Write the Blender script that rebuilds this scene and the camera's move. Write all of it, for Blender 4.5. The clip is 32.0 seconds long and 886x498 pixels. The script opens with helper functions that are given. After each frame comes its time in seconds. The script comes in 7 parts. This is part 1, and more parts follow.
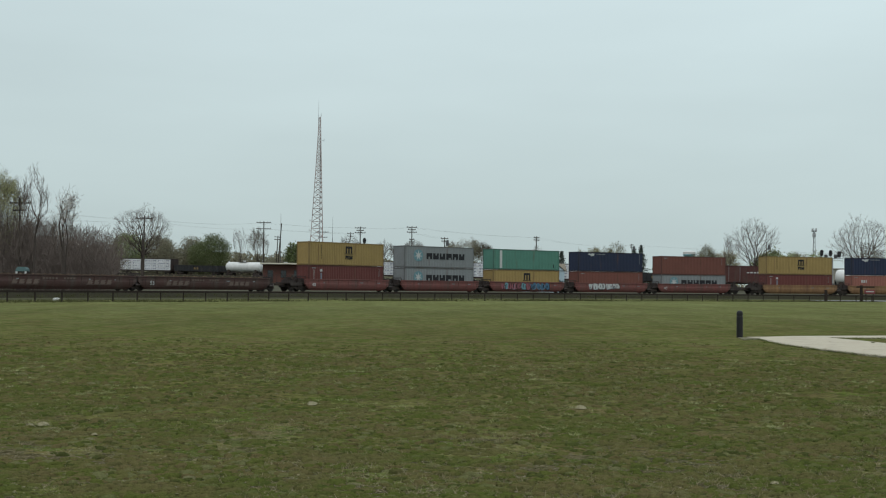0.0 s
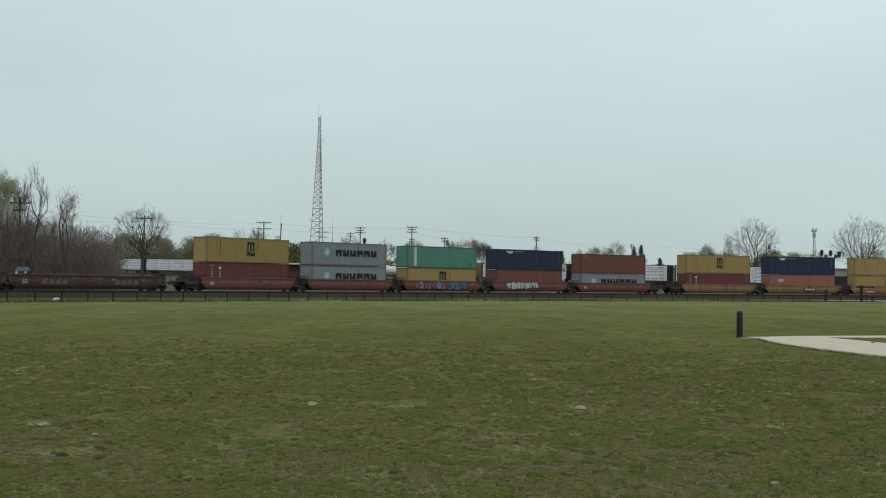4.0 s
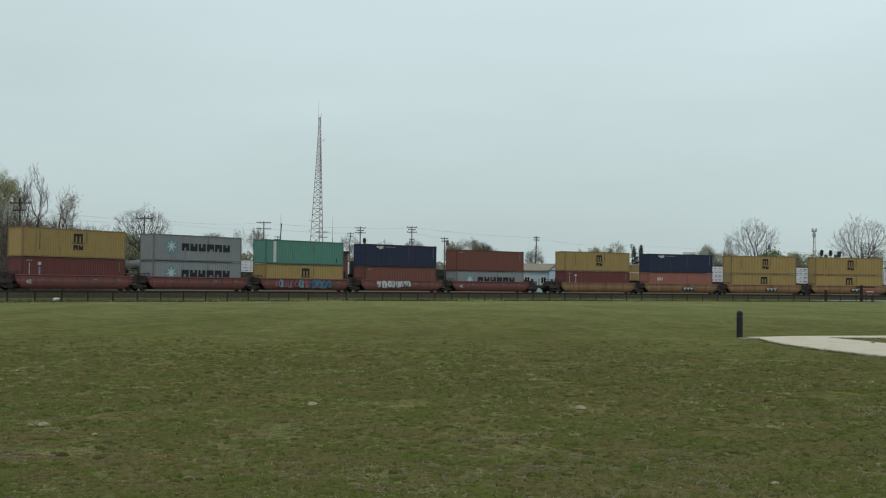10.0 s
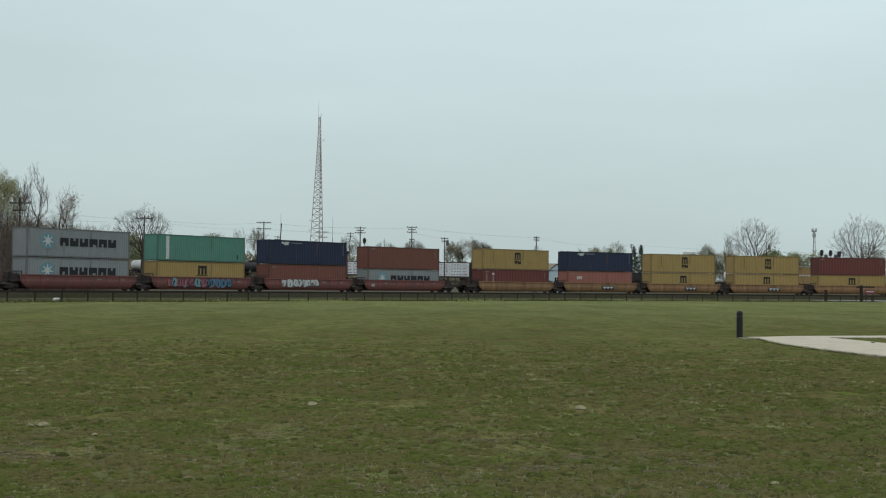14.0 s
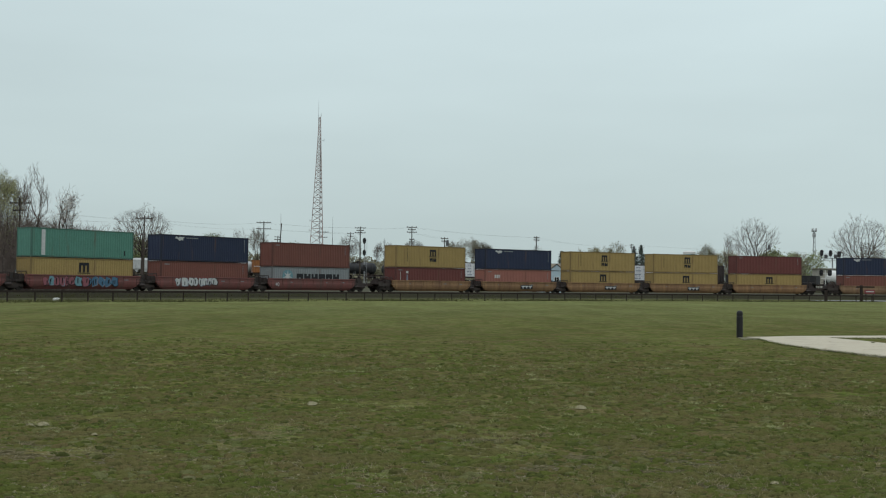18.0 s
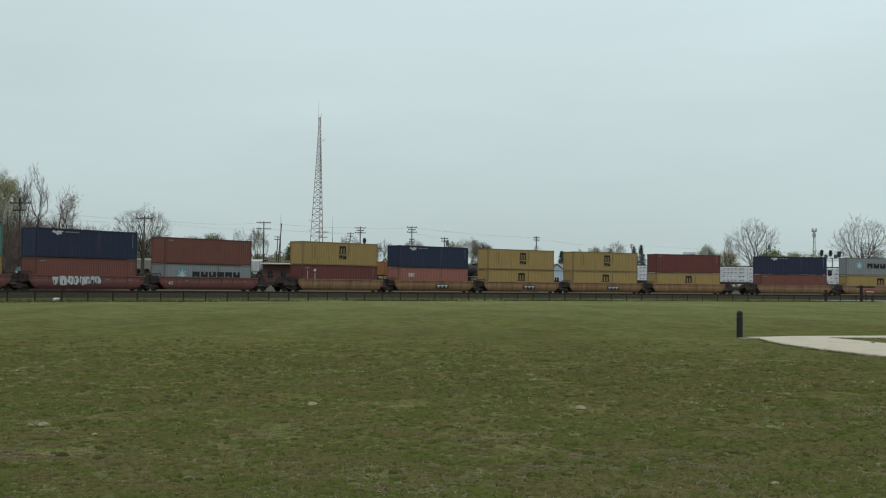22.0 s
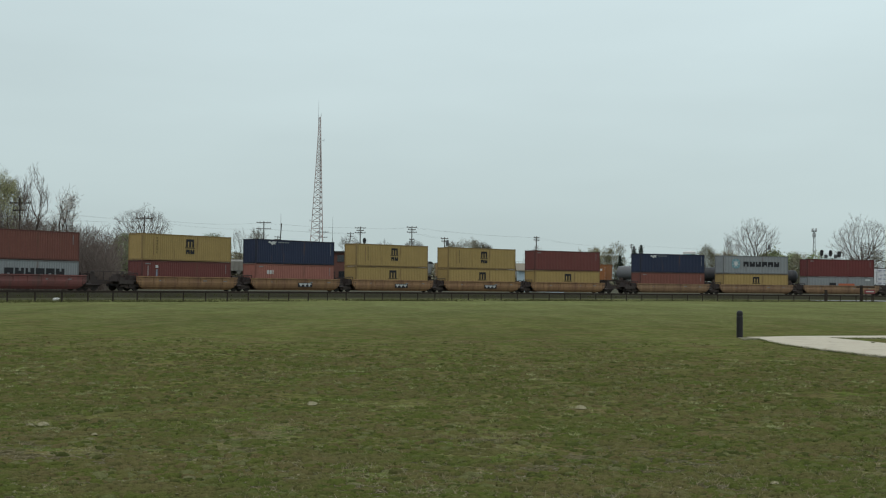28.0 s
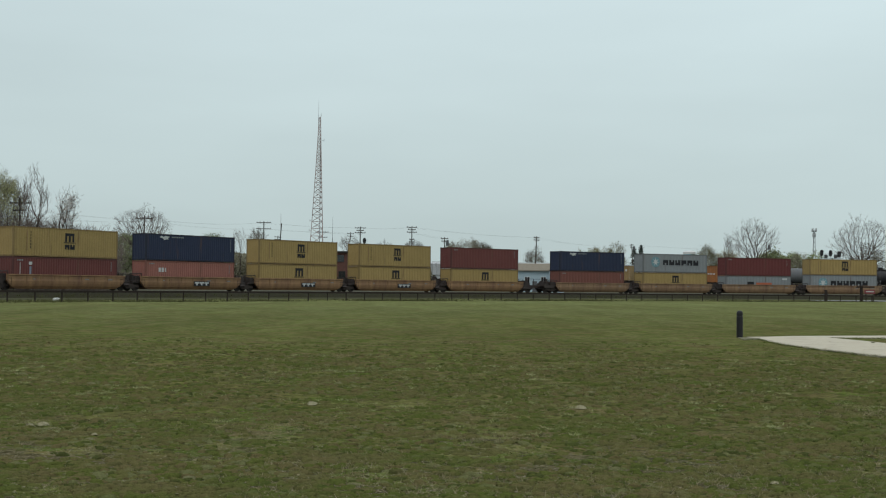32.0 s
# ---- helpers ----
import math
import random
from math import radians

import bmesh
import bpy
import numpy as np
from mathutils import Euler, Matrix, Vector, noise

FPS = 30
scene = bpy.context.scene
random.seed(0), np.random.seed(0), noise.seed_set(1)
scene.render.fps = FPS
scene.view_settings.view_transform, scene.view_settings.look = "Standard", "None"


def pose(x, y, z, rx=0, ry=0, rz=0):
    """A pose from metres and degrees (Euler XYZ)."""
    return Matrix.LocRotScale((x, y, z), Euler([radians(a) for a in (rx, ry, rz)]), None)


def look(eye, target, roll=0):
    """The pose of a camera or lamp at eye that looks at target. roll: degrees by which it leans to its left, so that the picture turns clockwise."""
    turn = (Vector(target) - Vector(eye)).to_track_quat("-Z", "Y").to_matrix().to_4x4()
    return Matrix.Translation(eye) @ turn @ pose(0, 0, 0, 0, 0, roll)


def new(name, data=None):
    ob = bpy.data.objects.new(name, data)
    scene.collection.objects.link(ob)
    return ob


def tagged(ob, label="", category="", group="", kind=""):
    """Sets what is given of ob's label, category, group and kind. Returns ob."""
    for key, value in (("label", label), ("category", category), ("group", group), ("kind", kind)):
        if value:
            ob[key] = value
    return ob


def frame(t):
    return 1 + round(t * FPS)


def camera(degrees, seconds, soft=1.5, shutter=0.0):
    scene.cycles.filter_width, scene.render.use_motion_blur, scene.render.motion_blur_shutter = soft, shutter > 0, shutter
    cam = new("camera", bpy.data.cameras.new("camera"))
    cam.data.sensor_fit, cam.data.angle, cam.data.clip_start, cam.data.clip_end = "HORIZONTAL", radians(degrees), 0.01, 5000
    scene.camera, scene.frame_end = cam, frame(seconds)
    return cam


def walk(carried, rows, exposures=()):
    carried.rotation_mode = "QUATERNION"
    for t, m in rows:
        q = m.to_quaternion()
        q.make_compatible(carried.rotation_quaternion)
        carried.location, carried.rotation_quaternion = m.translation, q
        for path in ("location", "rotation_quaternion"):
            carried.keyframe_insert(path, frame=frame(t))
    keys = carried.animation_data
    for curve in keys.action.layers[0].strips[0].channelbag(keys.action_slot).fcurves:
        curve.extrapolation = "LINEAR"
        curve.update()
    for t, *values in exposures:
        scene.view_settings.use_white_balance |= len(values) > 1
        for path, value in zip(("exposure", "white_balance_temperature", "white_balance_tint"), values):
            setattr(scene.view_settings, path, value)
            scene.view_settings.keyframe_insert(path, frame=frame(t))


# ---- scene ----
import collections

cam = camera(42.4, 32.0, soft=1.15)
PITCH, ROLL = 1.9614, 0.503
EYE = (0.0, 0.0, 1.55)
AIM = (0.0, math.cos(radians(PITCH)), 1.55 + math.sin(radians(PITCH)))
walk(cam, [(0.0, look(EYE, AIM, ROLL)), (32.0, look(EYE, AIM, ROLL))], exposures=[(0.0, 0.0), (32.0, 0.0)])


# ---- sky and sun: a bright overcast spring day ----
def make_world():
    w = bpy.data.worlds.new("overcast_sky")
    scene.world = w
    w.use_nodes = True
    nt = w.node_tree
    nt.nodes.clear()
    out = nt.nodes.new("ShaderNodeOutputWorld")
    sky = nt.nodes.new("ShaderNodeTexSky")
    sky.sky_type = "NISHITA"
    sky.sun_disc = False
    sky.sun_elevation = radians(48)
    sky.sun_rotation = radians(205)
    sky.air_density, sky.dust_density, sky.ozone_density = 1.0, 4.0, 1.0
    clear = nt.nodes.new("ShaderNodeBackground")
    clear.inputs["Strength"].default_value = 0.05
    nt.links.new(sky.outputs[0], clear.inputs["Color"])
    # cloud deck: nearly even, brighter overhead, with soft large folds
    co = nt.nodes.new("ShaderNodeTexCoord")
    sep = nt.nodes.new("ShaderNodeSeparateXYZ")
    nt.links.new(co.outputs["Generated"], sep.inputs[0])
    mp = nt.nodes.new("ShaderNodeMapping")
    mp.inputs["Scale"].default_value = (1.6, 1.6, 7.0)
    nt.links.new(co.outputs["Generated"], mp.inputs[0])
    nz = nt.nodes.new("ShaderNodeTexNoise")
    nz.inputs["Scale"].default_value = 1.3
    nz.inputs["Detail"].default_value = 4.0
    nt.links.new(mp.outputs[0], nz.inputs["Vector"])
    ramp = nt.nodes.new("ShaderNodeValToRGB")
    els = ramp.color_ramp.elements
    els[0].position, els[0].color = 0.0, (0.49, 0.59, 0.588, 1)
    els[1].position, els[1].color = 1.0, (1.25, 1.37, 1.45, 1)
    e = els.new(0.26)
    e.color = (0.642, 0.773, 0.80, 1)
    e = els.new(0.45)
    e.color = (0.79, 0.90, 0.96, 1)
    nt.links.new(sep.outputs["Z"], ramp.inputs[0])
    fold = nt.nodes.new("ShaderNodeMapRange")
    fold.inputs["From Min"].default_value, fold.inputs["From Max"].default_value = 0.3, 0.7
    fold.inputs["To Min"].default_value, fold.inputs["To Max"].default_value = 0.96, 1.07
    nt.links.new(nz.outputs[0], fold.inputs["Value"])
    # the cloud thins a little towards +x
    thin = nt.nodes.new("ShaderNodeMath")
    thin.operation = "MULTIPLY_ADD"
    thin.inputs[1].default_value = 0.08
    nt.links.new(sep.outputs["X"], thin.inputs[0])
    nt.links.new(fold.outputs[0], thin.inputs[2])
    deck = nt.nodes.new("ShaderNodeBackground")
    nt.links.new(ramp.outputs[0], deck.inputs["Color"])
    nt.links.new(thin.outputs[0], deck.inputs["Strength"])
    mix = nt.nodes.new("ShaderNodeMixShader")
    mix.inputs[0].default_value = 0.94
    nt.links.new(clear.outputs[0], mix.inputs[1])
    nt.links.new(deck.outputs[0], mix.inputs[2])
    nt.links.new(mix.outputs[0], out.inputs["Surface"])


make_world()
sun_data = bpy.data.lights.new("sun", "SUN")
sun_data.energy, sun_data.angle, sun_data.color = 0.7, radians(25), (1.0, 0.96, 0.9)
sun = new("sun", sun_data)
sun.matrix_world = look((-40, -90, 120), (0, 0, 0))


# ---- materials ----
def material(name, base, rough=0.7, metal=0.0, second=None, amount=0.5, size=0.4, dirt=None, dirt_amount=0.0,
             bump=0.0, bump_size=0.05, spread=0.0, streaks=False, spec=0.3):
    """Paint, stone, soil and so on: two tones mixed by noise at two scales, dirt or rust in patches or streaks, fine relief."""
    m = bpy.data.materials.new(name)
    m.use_nodes = True
    nt = m.node_tree
    b = nt.nodes["Principled BSDF"]
    b.inputs["Roughness"].default_value = rough
    b.inputs["Metallic"].default_value = metal
    b.inputs["Specular IOR Level"].default_value = spec if rough < 0.85 else 0.04
    co = nt.nodes.new("ShaderNodeTexCoord")
    second = second or tuple(c * 0.72 for c in base)

    def noise_at(scale, detail=4.0, stretch=None):
        n = nt.nodes.new("ShaderNodeTexNoise")
        n.inputs["Scale"].default_value = scale
        n.inputs["Detail"].default_value = detail
        n.inputs["Roughness"].default_value = 0.62
        src = co.outputs["Object"]
        if stretch:
            mp = nt.nodes.new("ShaderNodeMapping")
            mp.inputs["Scale"].default_value = stretch
            nt.links.new(src, mp.inputs[0])
            src = mp.outputs[0]
        nt.links.new(src, n.inputs["Vector"])
        return n.outputs[0]

    def levels(src, lo, hi, top=1.0):
        r = nt.nodes.new("ShaderNodeMapRange")
        r.inputs["From Min"].default_value, r.inputs["From Max"].default_value = lo, hi
        r.inputs["To Max"].default_value = top
        nt.links.new(src, r.inputs["Value"])
        return r.outputs[0]

    def mixed(fac, a, c):
        x = nt.nodes.new("ShaderNodeMix")
        x.data_type = "RGBA"
        nt.links.new(fac, x.inputs[0])
        for sock, v in ((x.inputs[6], a), (x.inputs[7], c)):
            if isinstance(v, tuple):
                sock.default_value = (*v, 1)
            else:
                nt.links.new(v, sock)
        return x.outputs[2]

    col = mixed(levels(noise_at(1.0 / size), 0.5 - 0.28, 0.5 + 0.28, amount), base, second)
    fine = noise_at(9.0 / size, 3.0)
    col = mixed(levels(fine, 0.4, 0.8, amount * 0.6), col, tuple(c * 0.6 for c in second))
    if dirt:
        st = (1.5, 1.5, 0.18) if streaks else None
        col = mixed(levels(noise_at(1.1 / size, 5.0, st), 0.62 - 0.3 * dirt_amount, 0.86 - 0.2 * dirt_amount, 0.85), col, dirt)
    if spread:
        info = nt.nodes.new("ShaderNodeObjectInfo")
        hs = nt.nodes.new("ShaderNodeHueSaturation")
        r = levels(info.outputs["Random"], 0.0, 1.0)
        mr = nt.nodes.new("ShaderNodeMapRange")
        mr.inputs["To Min"].default_value, mr.inputs["To Max"].default_value = 1 - spread, 1 + spread
        nt.links.new(r, mr.inputs["Value"])
        nt.links.new(mr.outputs[0], hs.inputs["Value"])
        nt.links.new(col, hs.inputs["Color"])
        col = hs.outputs[0]
    nt.links.new(col, b.inputs["Base Color"])
    if bump:
        bp = nt.nodes.new("ShaderNodeBump")
        bp.inputs["Strength"].default_value = bump
        bp.inputs["Distance"].default_value = bump_size
        nt.links.new(noise_at(0.6 / bump_size, 5.0), bp.inputs["Height"])
        nt.links.new(bp.outputs[0], b.inputs["Normal"])
    return m


RUST = (0.09, 0.045, 0.03)
GRIME = (0.07, 0.06, 0.05)


def paint(name, base, dirt=RUST, amount=0.16, rough=0.6):
    return material(name, base, rough, 0.0, tuple(c * 0.74 for c in base), 0.8, 1.3, dirt, amount, 0.15, 0.03, 0.06, True)


P_MUSTARD = paint("mustard_paint", (0.318, 0.222, 0.080))
P_MAROON = paint("maroon_paint", (0.125, 0.036, 0.031))
P_OXIDE = paint("oxide_red_paint", (0.16, 0.058, 0.043))
P_GREY = paint("light_grey_paint", (0.215, 0.23, 0.236))
P_TEAL = paint("teal_paint", (0.082, 0.215, 0.165))
P_NAVY = paint("navy_paint", (0.016, 0.024, 0.055))
P_SALMON = paint("salmon_paint", (0.285, 0.112, 0.086))
P_DARKRED = paint("dark_red_paint", (0.125, 0.028, 0.026))
# container frames: wall colours about a third darker, with more rust patches
F_MUSTARD = paint("darker_mustard_frame", (0.215, 0.145, 0.055), RUST, 0.45)
F_MAROON = paint("darker_maroon_frame", (0.080, 0.026, 0.023), RUST, 0.45)
F_OXIDE = paint("darker_oxide_frame", (0.098, 0.036, 0.027), RUST, 0.45)
F_GREY = paint("darker_grey_frame", (0.140, 0.146, 0.146), RUST, 0.45)
F_TEAL = paint("darker_teal_frame", (0.056, 0.135, 0.105), RUST, 0.45)
F_NAVY = paint("darker_navy_frame", (0.013, 0.017, 0.034), RUST, 0.35)
F_SALMON = paint("darker_salmon_frame", (0.19, 0.075, 0.055), RUST, 0.45)
F_DARKRED = paint("darker_red_frame", (0.080, 0.022, 0.020), RUST, 0.45)
P_CARRED = paint("car_red_paint", (0.185, 0.062, 0.054), (0.085, 0.052, 0.044), 0.75)
P_CARBROWN = paint("car_brown_paint", (0.074, 0.037, 0.031), GRIME, 0.5)
P_CARYELLOW = paint("car_yellow_paint", (0.27, 0.155, 0.072), (0.115, 0.058, 0.036), 0.85)
P_CARTAN = paint("car_tan_paint", (0.25, 0.155, 0.085), (0.115, 0.062, 0.04), 0.75)
P_GRIMED = paint("grimed_metal", (0.038, 0.026, 0.023), GRIME, 0.3)
P_WHITE = paint("white_paint", (0.66, 0.66, 0.64), GRIME, 0.15)
P_BLACK = paint("black_paint", (0.020, 0.020, 0.022), GRIME, 0.3)
P_TANKGREY = paint("tank_grey_paint", (0.105, 0.108, 0.112), GRIME, 0.3)
P_SILVER = paint("silver_paint", (0.44, 0.45, 0.45), GRIME, 0.35)
P_DUSTY = paint("dusty_grey_paint", (0.20, 0.19, 0.165), GRIME, 0.45)
P_TAN = paint("tan_paint", (0.3, 0.2, 0.085), RUST, 0.4)
P_ORANGE = paint("orange_paint", (0.28, 0.11, 0.035), RUST, 0.5)
P_BOXBROWN = paint("boxcar_brown_paint", (0.085, 0.032, 0.027), GRIME, 0.4)
P_WRAP = paint("white_wrap", (0.62, 0.63, 0.65), (0.5, 0.5, 0.5), 0.1, 0.4)
P_PRINT = paint("print_grey", (0.20, 0.22, 0.27), None, 0)
P_INK = paint("logo_black", (0.012, 0.012, 0.015), None, 0)
P_FADED = paint("faded_stencil", (0.145, 0.105, 0.085), None, 0)
P_CHORD = paint("rusty_chord", (0.20, 0.135, 0.09), RUST, 0.5)
P_STAR = paint("logo_pale_blue", (0.135, 0.255, 0.290), None, 0)
P_PINK = paint("spray_pink", (0.25, 0.085, 0.10), None, 0)
P_BLUE = paint("spray_blue", (0.06, 0.14, 0.22), None, 0)
P_PALE = paint("spray_white", (0.5, 0.51, 0.5), None, 0)
P_LOGORED = paint("logo_orange", (0.36, 0.1, 0.05), None, 0)
STEEL = material("dark_steel", (0.035, 0.030, 0.028), 0.6, 0.2, (0.06, 0.04, 0.03), 0.7, 0.3, RUST, 0.4, 0.2, 0.02)
RAILSTEEL = material("rail_steel", (0.20, 0.16, 0.13), 0.4, 0.8, (0.09, 0.05, 0.035), 0.5, 0.5)
WHEELSTEEL = material("wheel_steel", (0.030, 0.026, 0.024), 0.55, 0.3, (0.05, 0.035, 0.028), 0.6, 0.3)
GALV = material("galvanised_steel", (0.36, 0.37, 0.38), 0.5, 0.5, (0.24, 0.24, 0.24), 0.5, 0.5)
TOWERPAINT = material("weathered_tower_paint", (0.34, 0.30, 0.29), 0.6, 0.2, (0.30, 0.17, 0.14), 0.7, 3.0)
POLEWOOD = material("weathered_pole_wood", (0.085, 0.070, 0.058), 0.9, 0.0, (0.05, 0.042, 0.036), 0.8, 0.5, None, 0, 0.4, 0.02)
FENCEWOOD = material("dark_fence_timber", (0.045, 0.036, 0.030), 0.9, 0.0, (0.025, 0.02, 0.018), 0.8, 0.3, None, 0, 0.4, 0.02)
BRICK = material("brown_brick", (0.130, 0.064, 0.052), 0.9, 0.0, (0.095, 0.050, 0.042), 0.8, 0.5, GRIME, 0.3, 0.3, 0.03)
ROOFTAR = material("roofing_felt", (0.06, 0.055, 0.05), 0.9, 0.0, None, 0.6, 0.6)
ROOFTAN = material("tan_shingles", (0.170, 0.150, 0.115), 0.9, 0.0, (0.24, 0.21, 0.17), 0.7, 0.5)
SIDING = material("pale_blue_siding", (0.37, 0.46, 0.51), 0.7, 0.0, (0.29, 0.37, 0.41), 0.5, 0.8)
BEIGEWALL = material("beige_render", (0.36, 0.345, 0.30), 0.85, 0.0, (0.28, 0.265, 0.23), 0.6, 1.2, GRIME, 0.15, 0.2, 0.03)
TRIMTAN = material("cream_trim", (0.60, 0.56, 0.45), 0.7)
DARKGLASS = material("dark_window_glass", (0.015, 0.018, 0.02), 0.08, 0.0, None, 0.2, 1.0, spec=0.6)
CONCRETE = material("pale_concrete", (0.45, 0.405, 0.315), 0.9, 0.0, (0.38, 0.34, 0.265), 0.7, 0.8, (0.22, 0.20, 0.16), 0.25, 0.25, 0.02)
BALLAST = material("ballast", (0.046, 0.042, 0.030), 0.95, 0.0, (0.028, 0.027, 0.018), 0.9, 0.35, (0.045, 0.050, 0.024), 0.5, 0.8, 0.06)
YARD = material("yard_gravel", (0.080, 0.074, 0.058), 0.95, 0.0, (0.055, 0.056, 0.034), 0.9, 2.5, (0.07, 0.075, 0.04), 0.4, 0.6, 0.04)
GRAVEL = material("gravel_road", (0.072, 0.068, 0.040), 0.95, 0.0, (0.048, 0.052, 0.025), 0.8, 1.5, (0.06, 0.065, 0.035), 0.5, 0.6, 0.04)
WORNSOIL = material("trodden_soil", (0.21, 0.185, 0.135), 0.95, 0.0, (0.10, 0.10, 0.055), 1.0, 0.25, (0.09, 0.10, 0.045), 0.5, 0.6, 0.02)
ASPHALT = material("grey_asphalt", (0.26, 0.26, 0.26), 0.9, 0.0, (0.20, 0.20, 0.20), 0.7, 1.2)
TIEWOOD = material("creosoted_timber", (0.035, 0.028, 0.023), 0.9, 0.0, None, 0.8, 0.3)
BOLLARD = material("black_bollard_coat", (0.0055, 0.0055, 0.0060), 0.5, 0.0, (0.018, 0.018, 0.018), 0.5, 0.2, None, 0, 0.1, 0.01)
BARK = material("grey_bark", (0.085, 0.070, 0.061), 0.95, 0.0, (0.06, 0.049, 0.043), 0.8, 0.3, None, 0, 0.5, 0.03)
TWIG = material("bare_twigs", (0.138, 0.114, 0.096), 0.95, 0.0, (0.095, 0.078, 0.067), 0.7, 0.8)
BRUSHTWIG = material("brush_twigs", (0.172, 0.138, 0.12), 0.95, 0.0, (0.115, 0.094, 0.083), 0.7, 0.8)
LEAF_SPRING = material("spring_leaves", (0.31, 0.31, 0.15), 0.8, 0.0, (0.25, 0.245, 0.12), 0.8, 1.2)
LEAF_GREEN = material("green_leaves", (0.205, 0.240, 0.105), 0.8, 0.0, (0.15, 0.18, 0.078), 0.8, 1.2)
LEAF_DULL = material("dull_olive_leaves", (0.19, 0.175, 0.11), 0.8, 0.0, (0.14, 0.13, 0.085), 0.8, 1.2)
LEAF_OLIVE = material("olive_buds", (0.25, 0.235, 0.125), 0.8, 0.0, (0.18, 0.165, 0.09), 0.8, 1.2)
NEEDLES = material("dark_needles", (0.034, 0.046, 0.032), 0.8, 0.0, (0.022, 0.032, 0.022), 0.8, 0.8)
BLOSSOM = material("pale_blossom", (0.60, 0.56, 0.50), 0.8, 0.0, None, 0.5, 0.5)
TEALROOF = material("teal_plastic", (0.10, 0.17, 0.17), 0.5)
TANKBLUE = material("water_tower_blue", (0.18, 0.36, 0.42), 0.5)
SIGNRED = material("sign_red", (0.22, 0.055, 0.06), 0.5)


def grass_material():
    """Spring turf: green and straw tones at three scales, thin and worn in places."""
    m = bpy.data.materials.new("turf")
    m.use_nodes = True
    nt = m.node_tree
    b = nt.nodes["Principled BSDF"]
    b.inputs["Roughness"].default_value = 0.95
    b.inputs["Specular IOR Level"].default_value = 0.0
    co = nt.nodes.new("ShaderNodeTexCoord")

    def nz(scale, detail=4.0, stretch=(1, 1, 1), off=0.0):
        mp = nt.nodes.new("ShaderNodeMapping")
        mp.inputs["Scale"].default_value = stretch
        mp.inputs["Location"].default_value = (off, off * 0.7, 0)
        nt.links.new(co.outputs["Object"], mp.inputs[0])
        n = nt.nodes.new("ShaderNodeTexNoise")
        n.inputs["Scale"].default_value, n.inputs["Detail"].default_value, n.inputs["Roughness"].default_value = scale, detail, 0.65
        nt.links.new(mp.outputs[0], n.inputs["Vector"])
        return n.outputs[0]

    def lv(src, lo, hi, top=1.0):
        r = nt.nodes.new("ShaderNodeMapRange")
        r.inputs["From Min"].default_value, r.inputs["From Max"].default_value, r.inputs["To Max"].default_value = lo, hi, top
        nt.links.new(src, r.inputs["Value"])
        return r.outputs[0]

    def mx(fac, a, c):
        x = nt.nodes.new("ShaderNodeMix")
        x.data_type = "RGBA"
        nt.links.new(fac, x.inputs[0])
        for sock, v in ((x.inputs[6], a), (x.inputs[7], c)):
            if isinstance(v, tuple):
                sock.default_value = (*v, 1)
            else:
                nt.links.new(v, sock)
        return x.outputs[2]

    # the far part of the lawn is lusher and paled for sheen, the middle is worn, with ragged edges between
    sep = nt.nodes.new("ShaderNodeSeparateXYZ")
    nt.links.new(co.outputs["Object"], sep.inputs[0])
    edge = nt.nodes.new("ShaderNodeMath")
    edge.operation = "MULTIPLY_ADD"
    nt.links.new(nz(0.05, 4.0, (0.5, 1.0, 1), off=13), edge.inputs[0])
    edge.inputs[1].default_value = 60.0
    nt.links.new(sep.outputs["Y"], edge.inputs[2])
    lush_sheen = lv(edge.outputs[0], 52.0, 100.0)
    rough_edge = nt.nodes.new("ShaderNodeMath")
    rough_edge.operation = "MULTIPLY_ADD"
    nt.links.new(nz(0.35, 4.0, off=17), rough_edge.inputs[0])
    rough_edge.inputs[1].default_value = -9.0
    nt.links.new(sep.outputs["Y"], rough_edge.inputs[2])
    worn = lv(rough_edge.outputs[0], 10.0, 3.5)

    open_lawn = lv(sep.outputs["Y"], 125.0, 28.0)
    beyond = lv(sep.outputs["Y"], 190.0, 215.0)

    def both(a, c):
        x = nt.nodes.new("ShaderNodeMath")
        x.operation = "MULTIPLY"
        nt.links.new(a, x.inputs[0])
        nt.links.new(c, x.inputs[1])
        return x.outputs[0]

    col = mx(lv(nz(0.06, 3.0, (1.0, 0.7, 1)), 0.44, 0.56), (0.108, 0.107, 0.034), (0.108, 0.093, 0.037))
    # far tone: greener grass, with grazing sky sheen lightened into the colour
    col = mx(lush_sheen, col, (0.142, 0.155, 0.066))
    col = mx(lv(nz(0.13, 3.0, (1.0, 0.45, 1), off=41), 0.42, 0.62, 0.5), col, (0.116, 0.116, 0.044))
    col = mx(lv(nz(0.24, 3.0, (1.0, 0.45, 1), off=7), 0.42, 0.64, 0.4), col, (0.090, 0.108, 0.030))
    col = mx(both(open_lawn, lv(nz(0.55, 4.0, off=3), 0.48, 0.58, 0.7)), col, (0.112, 0.084, 0.040))
    col = mx(both(open_lawn, lv(nz(1.25, 5.0, (0.75, 1, 1), off=11), 0.51, 0.57, 0.8)), col, (0.062, 0.094, 0.016))
    col = mx(both(open_lawn, lv(nz(3.1, 5.0, off=27), 0.54, 0.58, 0.70)), col, (0.062, 0.076, 0.018))
    col = mx(both(worn, lv(nz(1.7, 5.0, off=51), 0.48, 0.55)), col, (0.086, 0.072, 0.046))
    col = mx(both(open_lawn, lv(nz(7.0, 5.0, off=21), 0.53, 0.58, 0.85)), col, (0.040, 0.036, 0.017))
